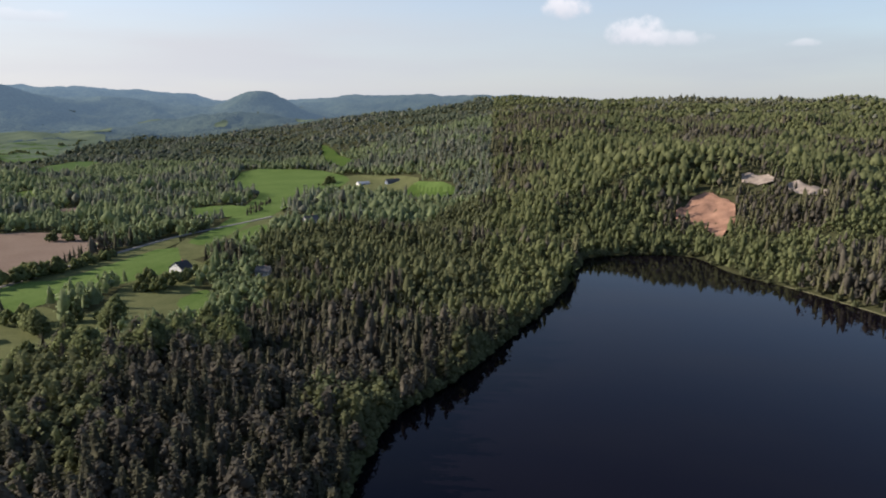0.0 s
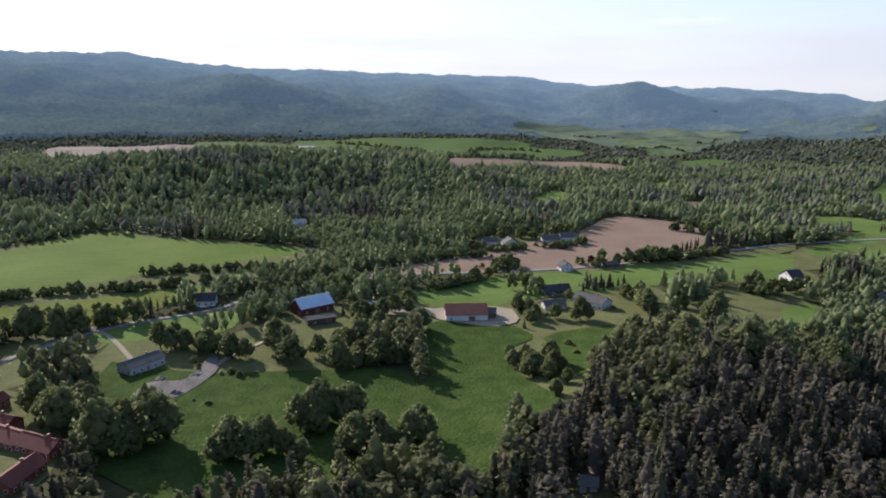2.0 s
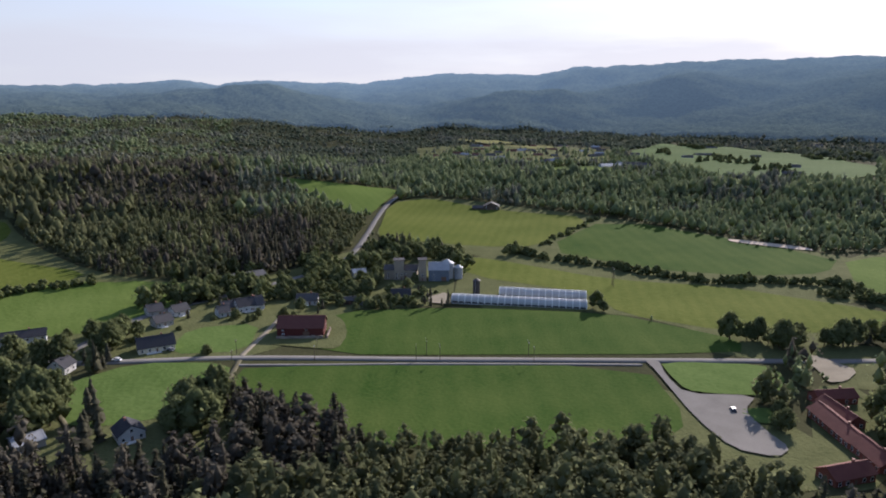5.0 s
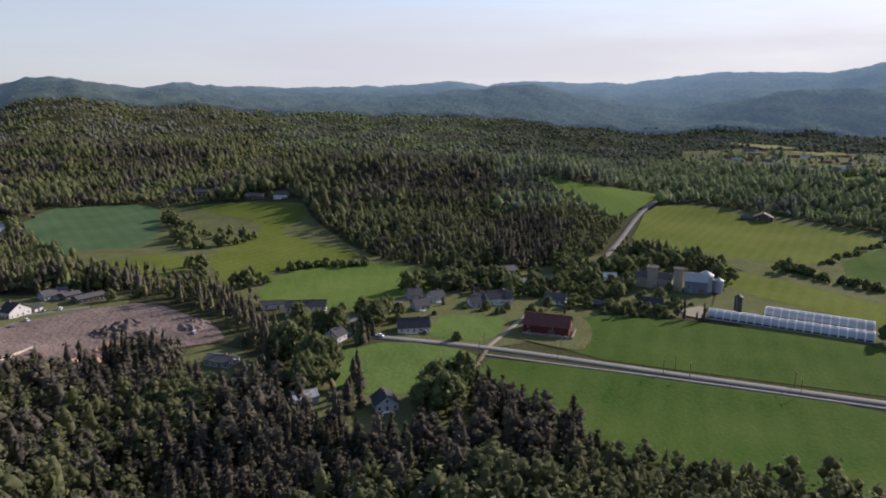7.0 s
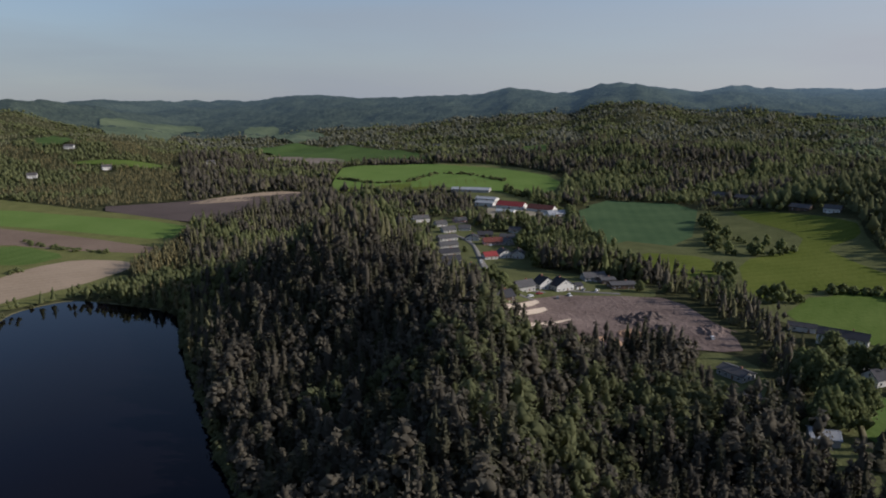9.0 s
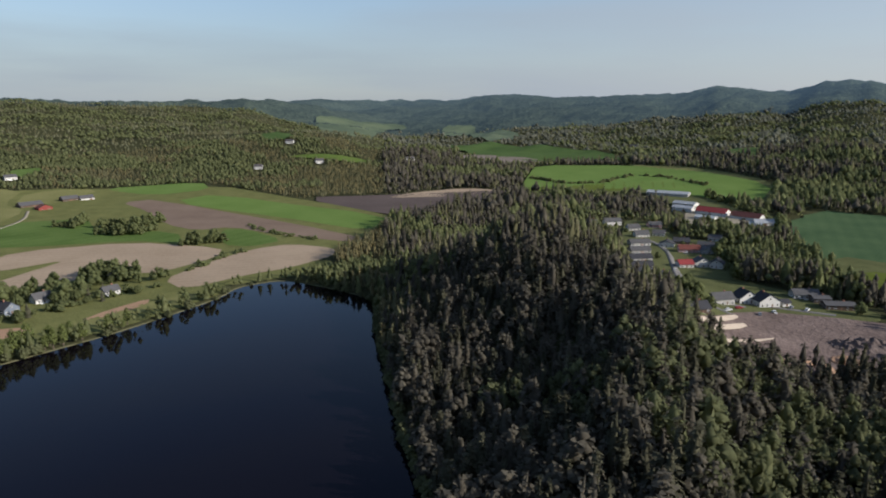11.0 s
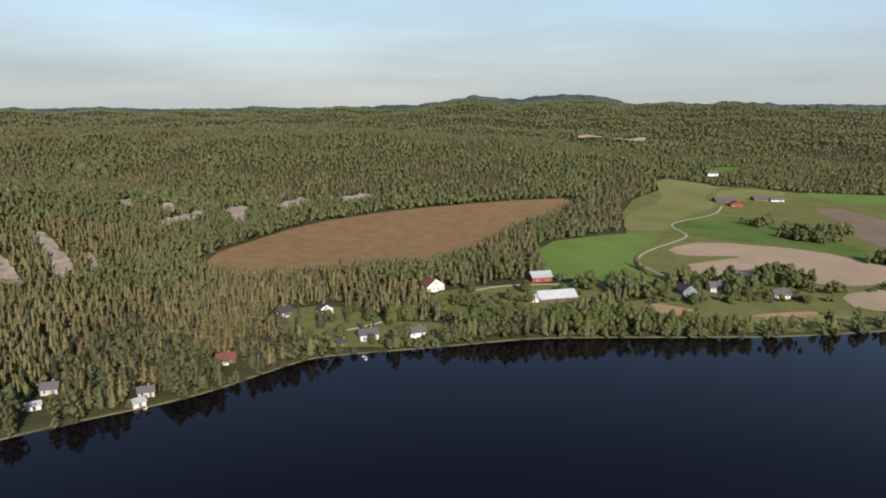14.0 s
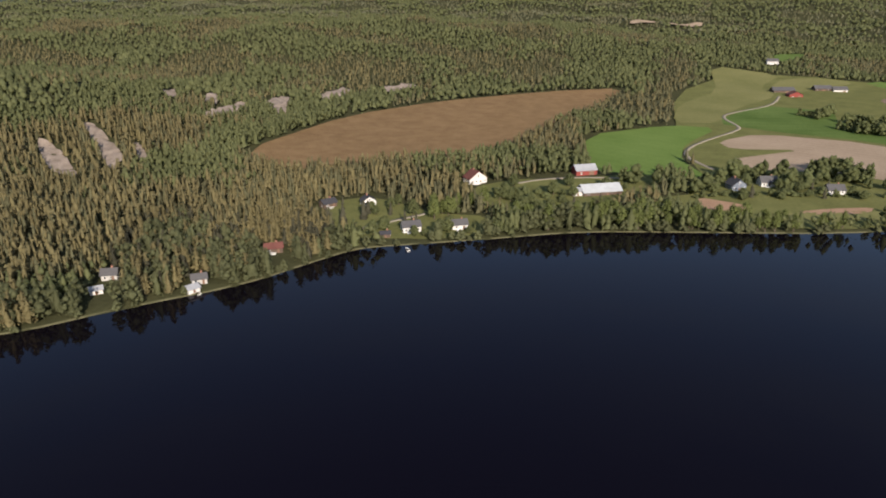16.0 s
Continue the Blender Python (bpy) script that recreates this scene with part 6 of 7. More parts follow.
SPARSE = [OPEN[-1]] + [ring for _, kind, ring in YARDS if kind == "rock"]


def blocked(x, y, margin):
    bad = edge_distance(x, y, LAKE) < .4
    for ring in CLEAR:
        xs, ys = [p[0] for p in ring], [p[1] for p in ring]
        box = (x > min(xs) - 9) & (x < max(xs) + 9) & (y > min(ys) - 9) & (y < max(ys) + 9) & ~bad
        if box.any():
            bad[np.where(box)[0]] = edge_distance(x[box], y[box], ring) < (9 if ring in STONY else margin)
    for _, hx, hy, _, hw, hd, *_ in HOUSES:
        away = math.hypot(hx, hy)
        front = min(34, 6 + away * .03) if away > 250 else 16
        ux, uy = -hx / away, -hy / away
        along = np.clip((x - hx) * ux + (y - hy) * uy, 0, front)
        bad |= np.hypot(x - hx - ux * along, y - hy - uy * along) < max(hw, hd) * .6 + 3
    for _, width, _, line in ROADS:
        p = np.array(line, float)
        box = (x > p[:, 0].min() - 12) & (x < p[:, 0].max() + 12) & (y > p[:, 1].min() - 12) & (y < p[:, 1].max() + 12) & ~bad
        if box.any():
            d = np.full(box.sum(), 1e9)
            for (ax, ay), (bx, by) in zip(p, p[1:]):
                dx, dy = bx - ax, by - ay
                s = np.clip(((x[box] - ax) * dx + (y[box] - ay) * dy) / (dx * dx + dy * dy + 1e-9), 0, 1)
                d = np.minimum(d, np.hypot(x[box] - ax - s * dx, y[box] - ay - s * dy))
            bad[np.where(box)[0]] = d < width / 2 + 4
    return bad


def scatter(r0, r1, cell):
    """Uneven grid of places for trees in a ring of land."""
    k = int((r1 + 90) / cell) + 1
    gx, gy = np.meshgrid(np.arange(-k, k + 1) * cell, np.arange(-k, k + 1) * cell)
    x, y = gx.ravel() + rng.uniform(-.48, .48, gx.size) * cell, gy.ravel() + rng.uniform(-.48, .48, gx.size) * cell
    r, a = np.hypot(x, y), np.degrees(np.arctan2(-x, y)) % 360
    wavy = r + 55 * np.sin(np.radians(a) * 9) * np.sin(np.radians(a) * 4 + 1) + 25 * np.sin(np.radians(a) * 31)
    keep = ((wavy >= r0) | (r0 < 20)) & (r >= 14) & (np.where(r1 > 2000, r, wavy) < np.minimum(r1, np.interp(a, WOOD_A, WOOD_R))) & ~((a > 291) & (a < 323) & (r > 420))
    x, y = x[keep], y[keep]
    keep = ~blocked(x, y, 1.5)
    for ring in SPARSE:
        keep &= (edge_distance(x, y, ring) > 0) | (rng.uniform(0, 1, len(x)) < (.14 if ring is OPEN[-1] else .07))
    x, y = x[keep], y[keep]
    keep = np.ones(len(x), bool)
    out = 1 + 8 / np.hypot(x, y)
    for ring in SPARSE[1:]:
        keep &= edge_distance(x * out, y * out, ring) > 0
    return x[keep], y[keep]


def species(x, y):
    """0 spruce, 1 broadleaf, 2 pine for each place."""
    a, r = np.degrees(np.arctan2(-x, y)) % 360, np.hypot(x, y)
    patch = np.sin(x / 67 + 2 * np.sin(y / 91)) * np.sin(y / 59 + 1.7 * np.sin(x / 113)) + .45 * np.sin(x / 21) * np.sin(y / 17)
    share = np.interp(a, [0, 30, 60, 110, 135, 155, 170, 185, 200, 225, 250, 290, 325, 345, 360],
                      [.66, .66, .62, .66, .62, .5, .42, .3, .26, .25, .25, .22, .5, .62, .66])
    share = share - .34 * ((r < 300) & ((a < 40) | (a > 340))) + .25 * ((a > 60) & (a < 135) & (r < 330)) + .15 * ((a > 35) & (a < 122) & (r > 600))
    shore = ease(40, 5, edge_distance(x, y, LAKE)) * ((a > 205) & (a < 262)) * .6
    share = np.where((r < 340) & (a > 150) & (a < 195), .12, share) + .34 * ((a > 205) & (a < 300) & (r > 620))
    share = np.where((r > 420) & (r < 1000) & (a > 18) & (a < 78), .85, share)
    share = np.where((r > 400) & ((a > 318) | (a < 12)), .6, share)
    leafy = patch * .55 + .5 + rng.uniform(-.17, .17, len(x)) < share + shore
    piny = rng.uniform(0, 1, len(x)) < np.interp(a, [0, 125, 150, 200, 235, 255, 290, 320, 345, 360], [.4, .4, .6, .6, .35, .6, .8, .6, .4, .4])
    return np.where(leafy, 1, np.where(piny, 2, 0))


def forest(name, x, y, kinds, heights, mat, label, widen=0.0):
    """One joined stand of trees out of a few kinds."""
    pick = rng.integers(0, len(kinds), len(x))
    z = land(x, y)
    vs, fs, ts, o = [], [], [], 0
    for k, (pv, pf) in enumerate(kinds):
        sel = pick == k
        n = sel.sum()
        if not n:
            continue
        stand = np.sin(x[sel] / 31 + 2 * np.sin(y[sel] / 43)) * np.sin(y[sel] / 37 + x[sel] / 90)
        turn = np.degrees(np.arctan2(-x[sel], y[sel])) % 360
        east = (turn > 200) & (turn < 318)
        big = np.where(east, 1.0, 1.2)
        h = rng.uniform(*heights, n) * rng.choice([1, 1, 1.12, .8, .6], n) * (1 + .28 * stand) * big
        away = np.hypot(x[sel], y[sel])
        h = np.where(east, rng.uniform(8.5, 12.5, n) * (1 + .12 * stand) * np.interp(away, [600, 900], [1, .78]), h)
        if not widen:
            h, big = rng.uniform(*heights, n), np.ones(n)
        w = h ** .75 * 10 ** .25 * rng.uniform(.75, 1.3, n) * (widen or .9) * np.where(big > 1, 1.3 if widen < .92 else 1.18, 1.12)
        t = rng.uniform(0, 2 * math.pi, n)
        c, s = np.cos(t)[:, None], np.sin(t)[:, None]
        vx = (pv[None, :, 0] * c - pv[None, :, 1] * s) * w[:, None] + x[sel][:, None]
        vy = (pv[None, :, 0] * s + pv[None, :, 1] * c) * w[:, None] + y[sel][:, None]
        vz = pv[None, :, 2] * h[:, None] + z[sel][:, None] - .2
        vs.append(np.stack([vx, vy, vz], -1).reshape(-1, 3))
        fs.append((pf[None] + (np.arange(n) * len(pv))[:, None, None] + o).reshape(-1, 3))
        ts.append(np.repeat(rng.uniform(0, 1, n), len(pv)))
        o += n * len(pv)
    me = mesh_from(name, np.concatenate(vs), np.concatenate(fs), mat, np.concatenate(ts))
    me.polygons.foreach_set("use_smooth", np.ones(len(me.polygons), bool))
    ob = new(name, me)
    return tagged(ob, label, "forest", kind="stuff")


# inner and outer radius, spacing, share kept, widening, sides and rings of a crown, loose sprays on a crown and their size
ZONES = [(14, 95, 5.2, .8, 1.05, 5, 2, 4, .08), (95, 330, 3.9, .74, .95, 5, 4, 84, .05), (330, 680, 4.6, .78, .95, 4, 2, 12, .075), (680, 1400, 6.8, 1, 1.15, 4, 1, 4, .1),
         (1400, 2400, 12.0, 1, 1.9, 4, 1, 0, 0)]
for zone, (r0, r1, cell, share, wide, sides, rings, leaves, size) in enumerate(ZONES):
    x, y = scatter(r0, r1, cell)
    a = np.degrees(np.arctan2(-x, y)) % 360
    keep = (rng.uniform(0, 1, len(x)) < share) | ((a > 200) & (a < 318))
    x, y = x[keep], y[keep]
    kind = species(x, y)
    a = np.degrees(np.arctan2(-x, y)) % 360
    eastern = (a > 200) & (a < 318)
    slim = .78 if zone == 1 else 1
    spruces = [spire(rng, sides, rings, rng.uniform(.15, .2) * slim, rng.uniform(.75, .95), .04, leaves, size) for _ in range(8)]
    pines = [spire(rng, sides, rings, rng.uniform(.12, .16) * slim, rng.uniform(.5, .7), .16, leaves, size) for _ in range(8)]
    leafy = [spire(rng, sides, rings, rng.uniform(.18, .24) * slim, rng.uniform(.35, .5), .08, leaves, size) for _ in range(10 if zone > 2 else 4)]
    leafy += [broadleaf(rng, (2, 6, 2, 1, 1)[zone], OCTA, (4, 84, 12, 0, 0)[zone], rng.uniform(.2, .31)) for _ in range(6)]
    bare = [spire(rng, sides, rings, rng.uniform(.16, .22) * slim, rng.uniform(.4, .6), .1, leaves, size * .9) for _ in range(5)]
    bare += [broadleaf(rng, (2, 6, 2, 1, 1)[zone], OCTA, (4, 84, 12, 0, 0)[zone], rng.uniform(.18, .25)) for _ in range(4)]
    far = ("", "", "", " seen far off", " on the far hills")[zone]
    last = zone == 4
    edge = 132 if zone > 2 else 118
    for code, kinds, tall, mat, word in ((0, spruces, (7, 10 if last else 15), "spruce", "spruce"), (1, leafy, (6.5, 10 if last else 13.5), "leaves", "birch_and_aspen"),
                                         (2, pines, (6.5, 12 if last else 15), "pine", "pine")):
        # mid_ and far_ colours hold painted haze; ridge_ ones are lightened for sunlit slopes
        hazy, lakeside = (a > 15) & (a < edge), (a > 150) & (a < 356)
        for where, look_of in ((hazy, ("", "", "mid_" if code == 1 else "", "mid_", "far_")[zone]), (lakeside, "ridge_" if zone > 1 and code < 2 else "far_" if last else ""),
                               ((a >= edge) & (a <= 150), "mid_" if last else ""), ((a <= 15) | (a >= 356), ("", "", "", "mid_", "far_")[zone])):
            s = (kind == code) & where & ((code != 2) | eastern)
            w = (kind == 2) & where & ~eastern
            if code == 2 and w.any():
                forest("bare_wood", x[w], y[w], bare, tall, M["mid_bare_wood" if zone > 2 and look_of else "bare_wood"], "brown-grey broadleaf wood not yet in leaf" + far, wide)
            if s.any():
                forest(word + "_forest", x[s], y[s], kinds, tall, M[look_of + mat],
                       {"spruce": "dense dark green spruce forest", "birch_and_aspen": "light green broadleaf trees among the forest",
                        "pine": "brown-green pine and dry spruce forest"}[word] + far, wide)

# bushes and saplings leaning over the water along the steep wooded shore
bank = []
ring = rounded(LAKE)
for (ax, ay), (bx, by) in zip(ring, ring[1:]):
    n = max(1, int(math.hypot(bx - ax, by - ay) / 2.2))
    for i in range(n):
        x, y = ax + (bx - ax) * (i + rng.uniform()) / n, ay + (by - ay) * (i + .5) / n
        if x < 130 and not (-380 > y) or rng.uniform() < .28:
            bank.append((x + rng.normal() * .7, y + rng.normal() * .7))
bank = np.array(bank)
forest("shore_bushes", bank[:, 0], bank[:, 1], [broadleaf(rng, 10, OCTA, 36, .34) for _ in range(5)], (3, 7), M["leaves"], "green bushes leaning over the water")

# the wooded ridges far off, where single trees no longer show
fa = np.radians(np.arange(0, 360, .3))
start = np.interp(np.degrees(fa), WOOD_A, WOOD_R) - 50
k = np.linspace(0, 1, 90)[:, None] ** 1.3
fr = start[None] + (4880 - start[None]) * k
fx, fy = (-np.sin(fa)[None] * fr).ravel(), (np.cos(fa)[None] * fr).ravel()
fz = land(fx, fy) + 10 + rng.uniform(-3, 3, fx.size)
fz[:len(fa)] -= 14
ri, ci = np.meshgrid(np.arange(89), np.arange(len(fa)), indexing="ij")
cj = (ci + 1) % len(fa)
n = len(fa)
quads = np.stack([ri * n + cj, (ri + 1) * n + cj, (ri + 1) * n + ci, ri * n + ci], -1).reshape(-1, 4)
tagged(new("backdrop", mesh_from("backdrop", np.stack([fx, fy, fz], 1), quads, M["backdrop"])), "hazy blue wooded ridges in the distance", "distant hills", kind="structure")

# ---- buildings ----
def part(name, data, parent, mat=None, label="", at=None):
    """One mesh object under a thing or a part."""
    if isinstance(data, bmesh.types.BMesh):
        me = bpy.data.meshes.new(name)
        data.to_mesh(me), data.free()
        data = me
    if mat is not None and not data.materials:
        data.materials.append(mat)
    ob = new(name, data)
    ob.parent = parent
    if at is not None:
        ob.matrix_basis = at
    return tagged(ob, label)


def box(bm, x0, x1, y0, y1, z0, z1):
    v = [bm.verts.new((x, y, z)) for z in (z0, z1) for x, y in ((x0, y0), (x1, y0), (x1, y1), (x0, y1))]
    for f in ((3, 2, 1, 0), (4, 5, 6, 7), (0, 1, 5, 4), (1, 2, 6, 5), (2, 3, 7, 6), (3, 0, 4, 7)):
        bm.faces.new([v[i] for i in f])


def box_mesh(name, *size):
    bm = bmesh.new()
    box(bm, *size)
    me = bpy.data.meshes.new(name)
    bm.to_mesh(me), bm.free()
    return me


def plain(name, rgb, rough=.7, vary=.12, metal=0.0, spec=.1):
    return material(name, tuple(c * (1 - vary) for c in rgb), tuple(min(1, c * (1 + vary)) for c in rgb), 3, .4, rough, .15, metal=metal, spec=spec)


WALLS = {"white": (.50, .49, .465), "whiteplank": (.58, .57, .54), "cream": (.62, .56, .42), "yellow": (.60, .48, .16), "darkred": (.10, .030, .025),
         "redwall": (.20, .05, .042), "redbrick": (.20, .07, .05), "brown": (.09, .065, .05), "greywall": (.36, .35, .33), "greyblue": (.13, .15, .18),
         "sandwall": (.28, .235, .18), "darkblue": (.10, .12, .17), "pink": (.55, .32, .29)}
ROOFS = {"dark": (.085, .08, .08), "black": (.045, .045, .05), "slate": (.085, .083, .084), "steel": (.32, .33, .345), "whitemetal": (.36, .38, .39),
         "redtile": (.135, .050, .040), "brickred": (.12, .05, .042), "terracotta": (.27, .11, .075), "brightred": (.23, .045, .045), "bluemetal": (.40, .49, .58)}
for key, rgb in WALLS.items():
    M[key] = plain("wall_" + key, rgb, .8)
for key, rgb in ROOFS.items():
    M[key] = plain("roof_" + key, rgb, .55 if key in ("steel", "whitemetal", "bluemetal") else .8, .18, .2 if key in ("steel", "bluemetal") else 0)
M["glass"] = plain("window_glass", (.03, .035, .04), .08, .1, spec=.6)
M["trim"] = plain("white_trim", (.74, .73, .70))
M["brickwork"] = plain("chimney_brick", (.28, .14, .10))
M["plank_door"] = plain("door_paint", (.16, .10, .07))
WIN_FRAME = box_mesh("window", -.62, .62, -.06, .04, -.7, .7)
WIN_FRAME.materials.append(M["trim"])
WIN_PANE = box_mesh("pane", -.5, .5, -.085, -.03, -.58, .58)
WIN_PANE.materials.append(M["glass"])
DOOR = box_mesh("door", -.5, .5, -.07, .04, 0, 2.1)
DOOR.materials.append(M["plank_door"])
GATE = box_mesh("barn_door", -1.7, 1.7, -.09, .04, 0, 3.1)
GATE.materials.append(M["plank_door"])
WORDS = {"white": "white wooden", "whiteplank": "whitewashed", "cream": "cream-painted", "yellow": "yellow wooden", "darkred": "dark red wooden",
         "redwall": "red wooden", "redbrick": "red brick", "brown": "dark brown wooden", "greywall": "grey wooden", "greyblue": "blue-grey",
         "sandwall": "sand-coloured rendered", "darkblue": "dark blue wooden", "pink": "pale pink wooden"}
ROOFWORDS = {"dark": "dark tiled roof", "black": "black roof", "slate": "grey roof", "steel": "grey metal roof", "whitemetal": "pale metal roof",
             "redtile": "red tiled roof", "brickred": "brick-red roof", "terracotta": "orange tiled roof", "brightred": "bright red metal roof", "bluemetal": "blue-grey metal roof"}
CLEAN = {"red_wing": "low building", "long_barn": "long barn", "machine_hall": "machine hall", "store_hall": "storage hall"}


def house(kind, x, y, turn, w, d, h, rh, ridge, wall, roof):
    """A building with gabled roof; its front looks along its own -y."""
    z = float(np.min(land(np.array([x, x + w / 3, x - w / 3]), np.array([y, y + d / 3, y - d / 3]))))
    farmy = kind in ("barn", "shed", "garage", "hall", "long_barn", "machine_hall", "store_hall", "warehouse", "boathouse", "mill")
    top = new("low_building" if kind == "red_wing" else kind)
    top.empty_display_size = .5
    top.matrix_basis = pose(x, y, z, 0, 0, turn)
    words = CLEAN.get(kind, kind.replace("_", " "))
    tagged(top, f"{WORDS[wall]} {words} with a {ROOFWORDS[roof]}", words, "buildings of the " + ("valley" if x < 0 else "lake shore"))
    L, D = (w, d) if not ridge else (d, w)   # length along the ridge, span across it
    spin = pose(0, 0, 0, 0, 0, 90 if ridge else 0)
    bm = bmesh.new()
    v = [bm.verts.new(p) for p in ((-L / 2, -D / 2, -1.2), (L / 2, -D / 2, -1.2), (L / 2, D / 2, -1.2), (-L / 2, D / 2, -1.2),
                                   (-L / 2, -D / 2, h), (L / 2, -D / 2, h), (L / 2, D / 2, h), (-L / 2, D / 2, h),
                                   (-L / 2, 0, h + rh), (L / 2, 0, h + rh))]
    for f in ((0, 1, 5, 4), (2, 3, 7, 6), (1, 2, 6, 9, 5), (3, 0, 4, 8, 7), (4, 5, 9, 8), (6, 7, 8, 9)):
        bm.faces.new([v[i] for i in f])
    part("wall", bm, top, M[wall], at=spin)
    over, th = .5, .22
    slope = math.atan2(rh, D / 2)
    run = (D / 2 + over) / math.cos(slope)
    for s in (-1, 1):
        bm = bmesh.new()
        box(bm, -L / 2 - over, L / 2 + over, 0, run, .02, th)
        n_seams, seams = max(2, int(L / 2.5)), []
        if roof in ("steel", "whitemetal", "bluemetal"):
            for i in range(n_seams + 1):
                sx = -L / 2 + L * i / n_seams
                seams.append(sx)
        m = Matrix.Translation((0, 0, h + rh)) @ Matrix.Rotation(math.pi if s < 0 else 0, 4, "Z") @ Matrix.Rotation(-slope, 4, "X")
        sheet = part("roof", bm, top, M[roof], at=spin @ m)
        if seams:
            rib = box_mesh("seam", -.06, .06, 0, run, th, th + .08)
            rib.materials.append(M[roof])
            for sx in seams:
                part("seam", rib, sheet, at=Matrix.Translation((sx, 0, 0)))
    bm = bmesh.new()
    box(bm, -L / 2 - over, L / 2 + over, -.18, .18, h + rh + .1, h + rh + .3)
    part("ridge_cap", bm, top, M[roof], at=spin)
    if not farmy and kind not in ("mill_tower",):
        bm = bmesh.new()
        box(bm, L * .18 - .35, L * .18 + .35, .1, .8, h + rh - .7, h + rh + 1.0)
        box(bm, L * .18 - .42, L * .18 + .42, .03, .87, h + rh + .9, h + rh + 1.05)
        part("chimney", bm, top, M["brickwork"], at=spin)
    floors = 2 if h >= 5 else 1
    for side in (0, 1, 2, 3):
        span = w if side % 2 == 0 else d
        off = d / 2 if side % 2 == 0 else w / 2
        base = pose(0, 0, 0, 0, 0, side * 90) @ Matrix.Translation((0, -off, 0))
        count = max(1, int(span / (3.0 if not farmy else 5.5)))
        for fl in range(floors):
            for i in range(count):
                px = -span / 2 + span * (i + .5) / count
                at = base @ Matrix.Translation((px, 0, 1.55 + 2.7 * fl))
                if side == 0 and fl == 0 and i == count // 2:
                    part("barn_door" if farmy and h > 3.2 else "door", GATE if farmy and h > 3.2 else DOOR, top,
                         at=base @ Matrix.Translation((px, 0, 0)))
                    continue
                if farmy and (i + side) % 2:
                    continue
                win = part("window", WIN_FRAME, top, at=at)
                part("pane", WIN_PANE, win)
        gable = (side % 2 == 1) != bool(ridge)
        if gable and rh > 2.4 and not farmy:
            win = part("window", WIN_FRAME, top, at=base @ Matrix.Translation((0, 0, h + rh * .35)))
            part("pane", WIN_PANE, win)
    if kind in ("house", "cabin", "farmhouse") and w > 7:
        bm = bmesh.new()
        box(bm, -w * .3, w * .1, -d / 2 - 1.8, -d / 2 - .02, -.6, .25)
        for px in (-w * .3, w * .1 - .1):
            box(bm, px, px + .1, -d / 2 - 1.8, -d / 2 - 1.7, .25, 1.2)
        box(bm, -w * .3, w * .1, -d / 2 - 1.8, -d / 2 - 1.7, 1.1, 1.2)
        part("porch", bm, top, M["trim"])
    return top


for row in HOUSES:
    house(*row)


def low_wall(name, line, high, thick, mat, label):
    """A low uneven wall of stones along a line, one mesh to each stone course block."""
    top = new(name)
    x0, y0 = line[0]
    top.matrix_basis = pose(x0, y0, float(land(np.array([x0]), np.array([y0]))[0]))
    tagged(top, label, "wall")
    for (ax, ay), (bx, by) in zip(line, line[1:]):
        far = math.hypot(bx - ax, by - ay)
        for i in range(int(far / 2)):
            bm = bmesh.new()
            box(bm, -.96, .96, -thick / 2, thick / 2, -.8, high * (1 + .12 * math.sin(i * 2.3)))
            bmesh.ops.bevel(bm, geom=bm.edges[:], offset=.12, segments=1, affect="EDGES")
            q = (i * 2 + 1) / far
            part("stone_block", bm, top, M[mat], at=pose(ax + (bx - ax) * q - x0, ay + (by - ay) * q - y0, 0, 0, 0, math.degrees(math.atan2(by - ay, bx - ax))))


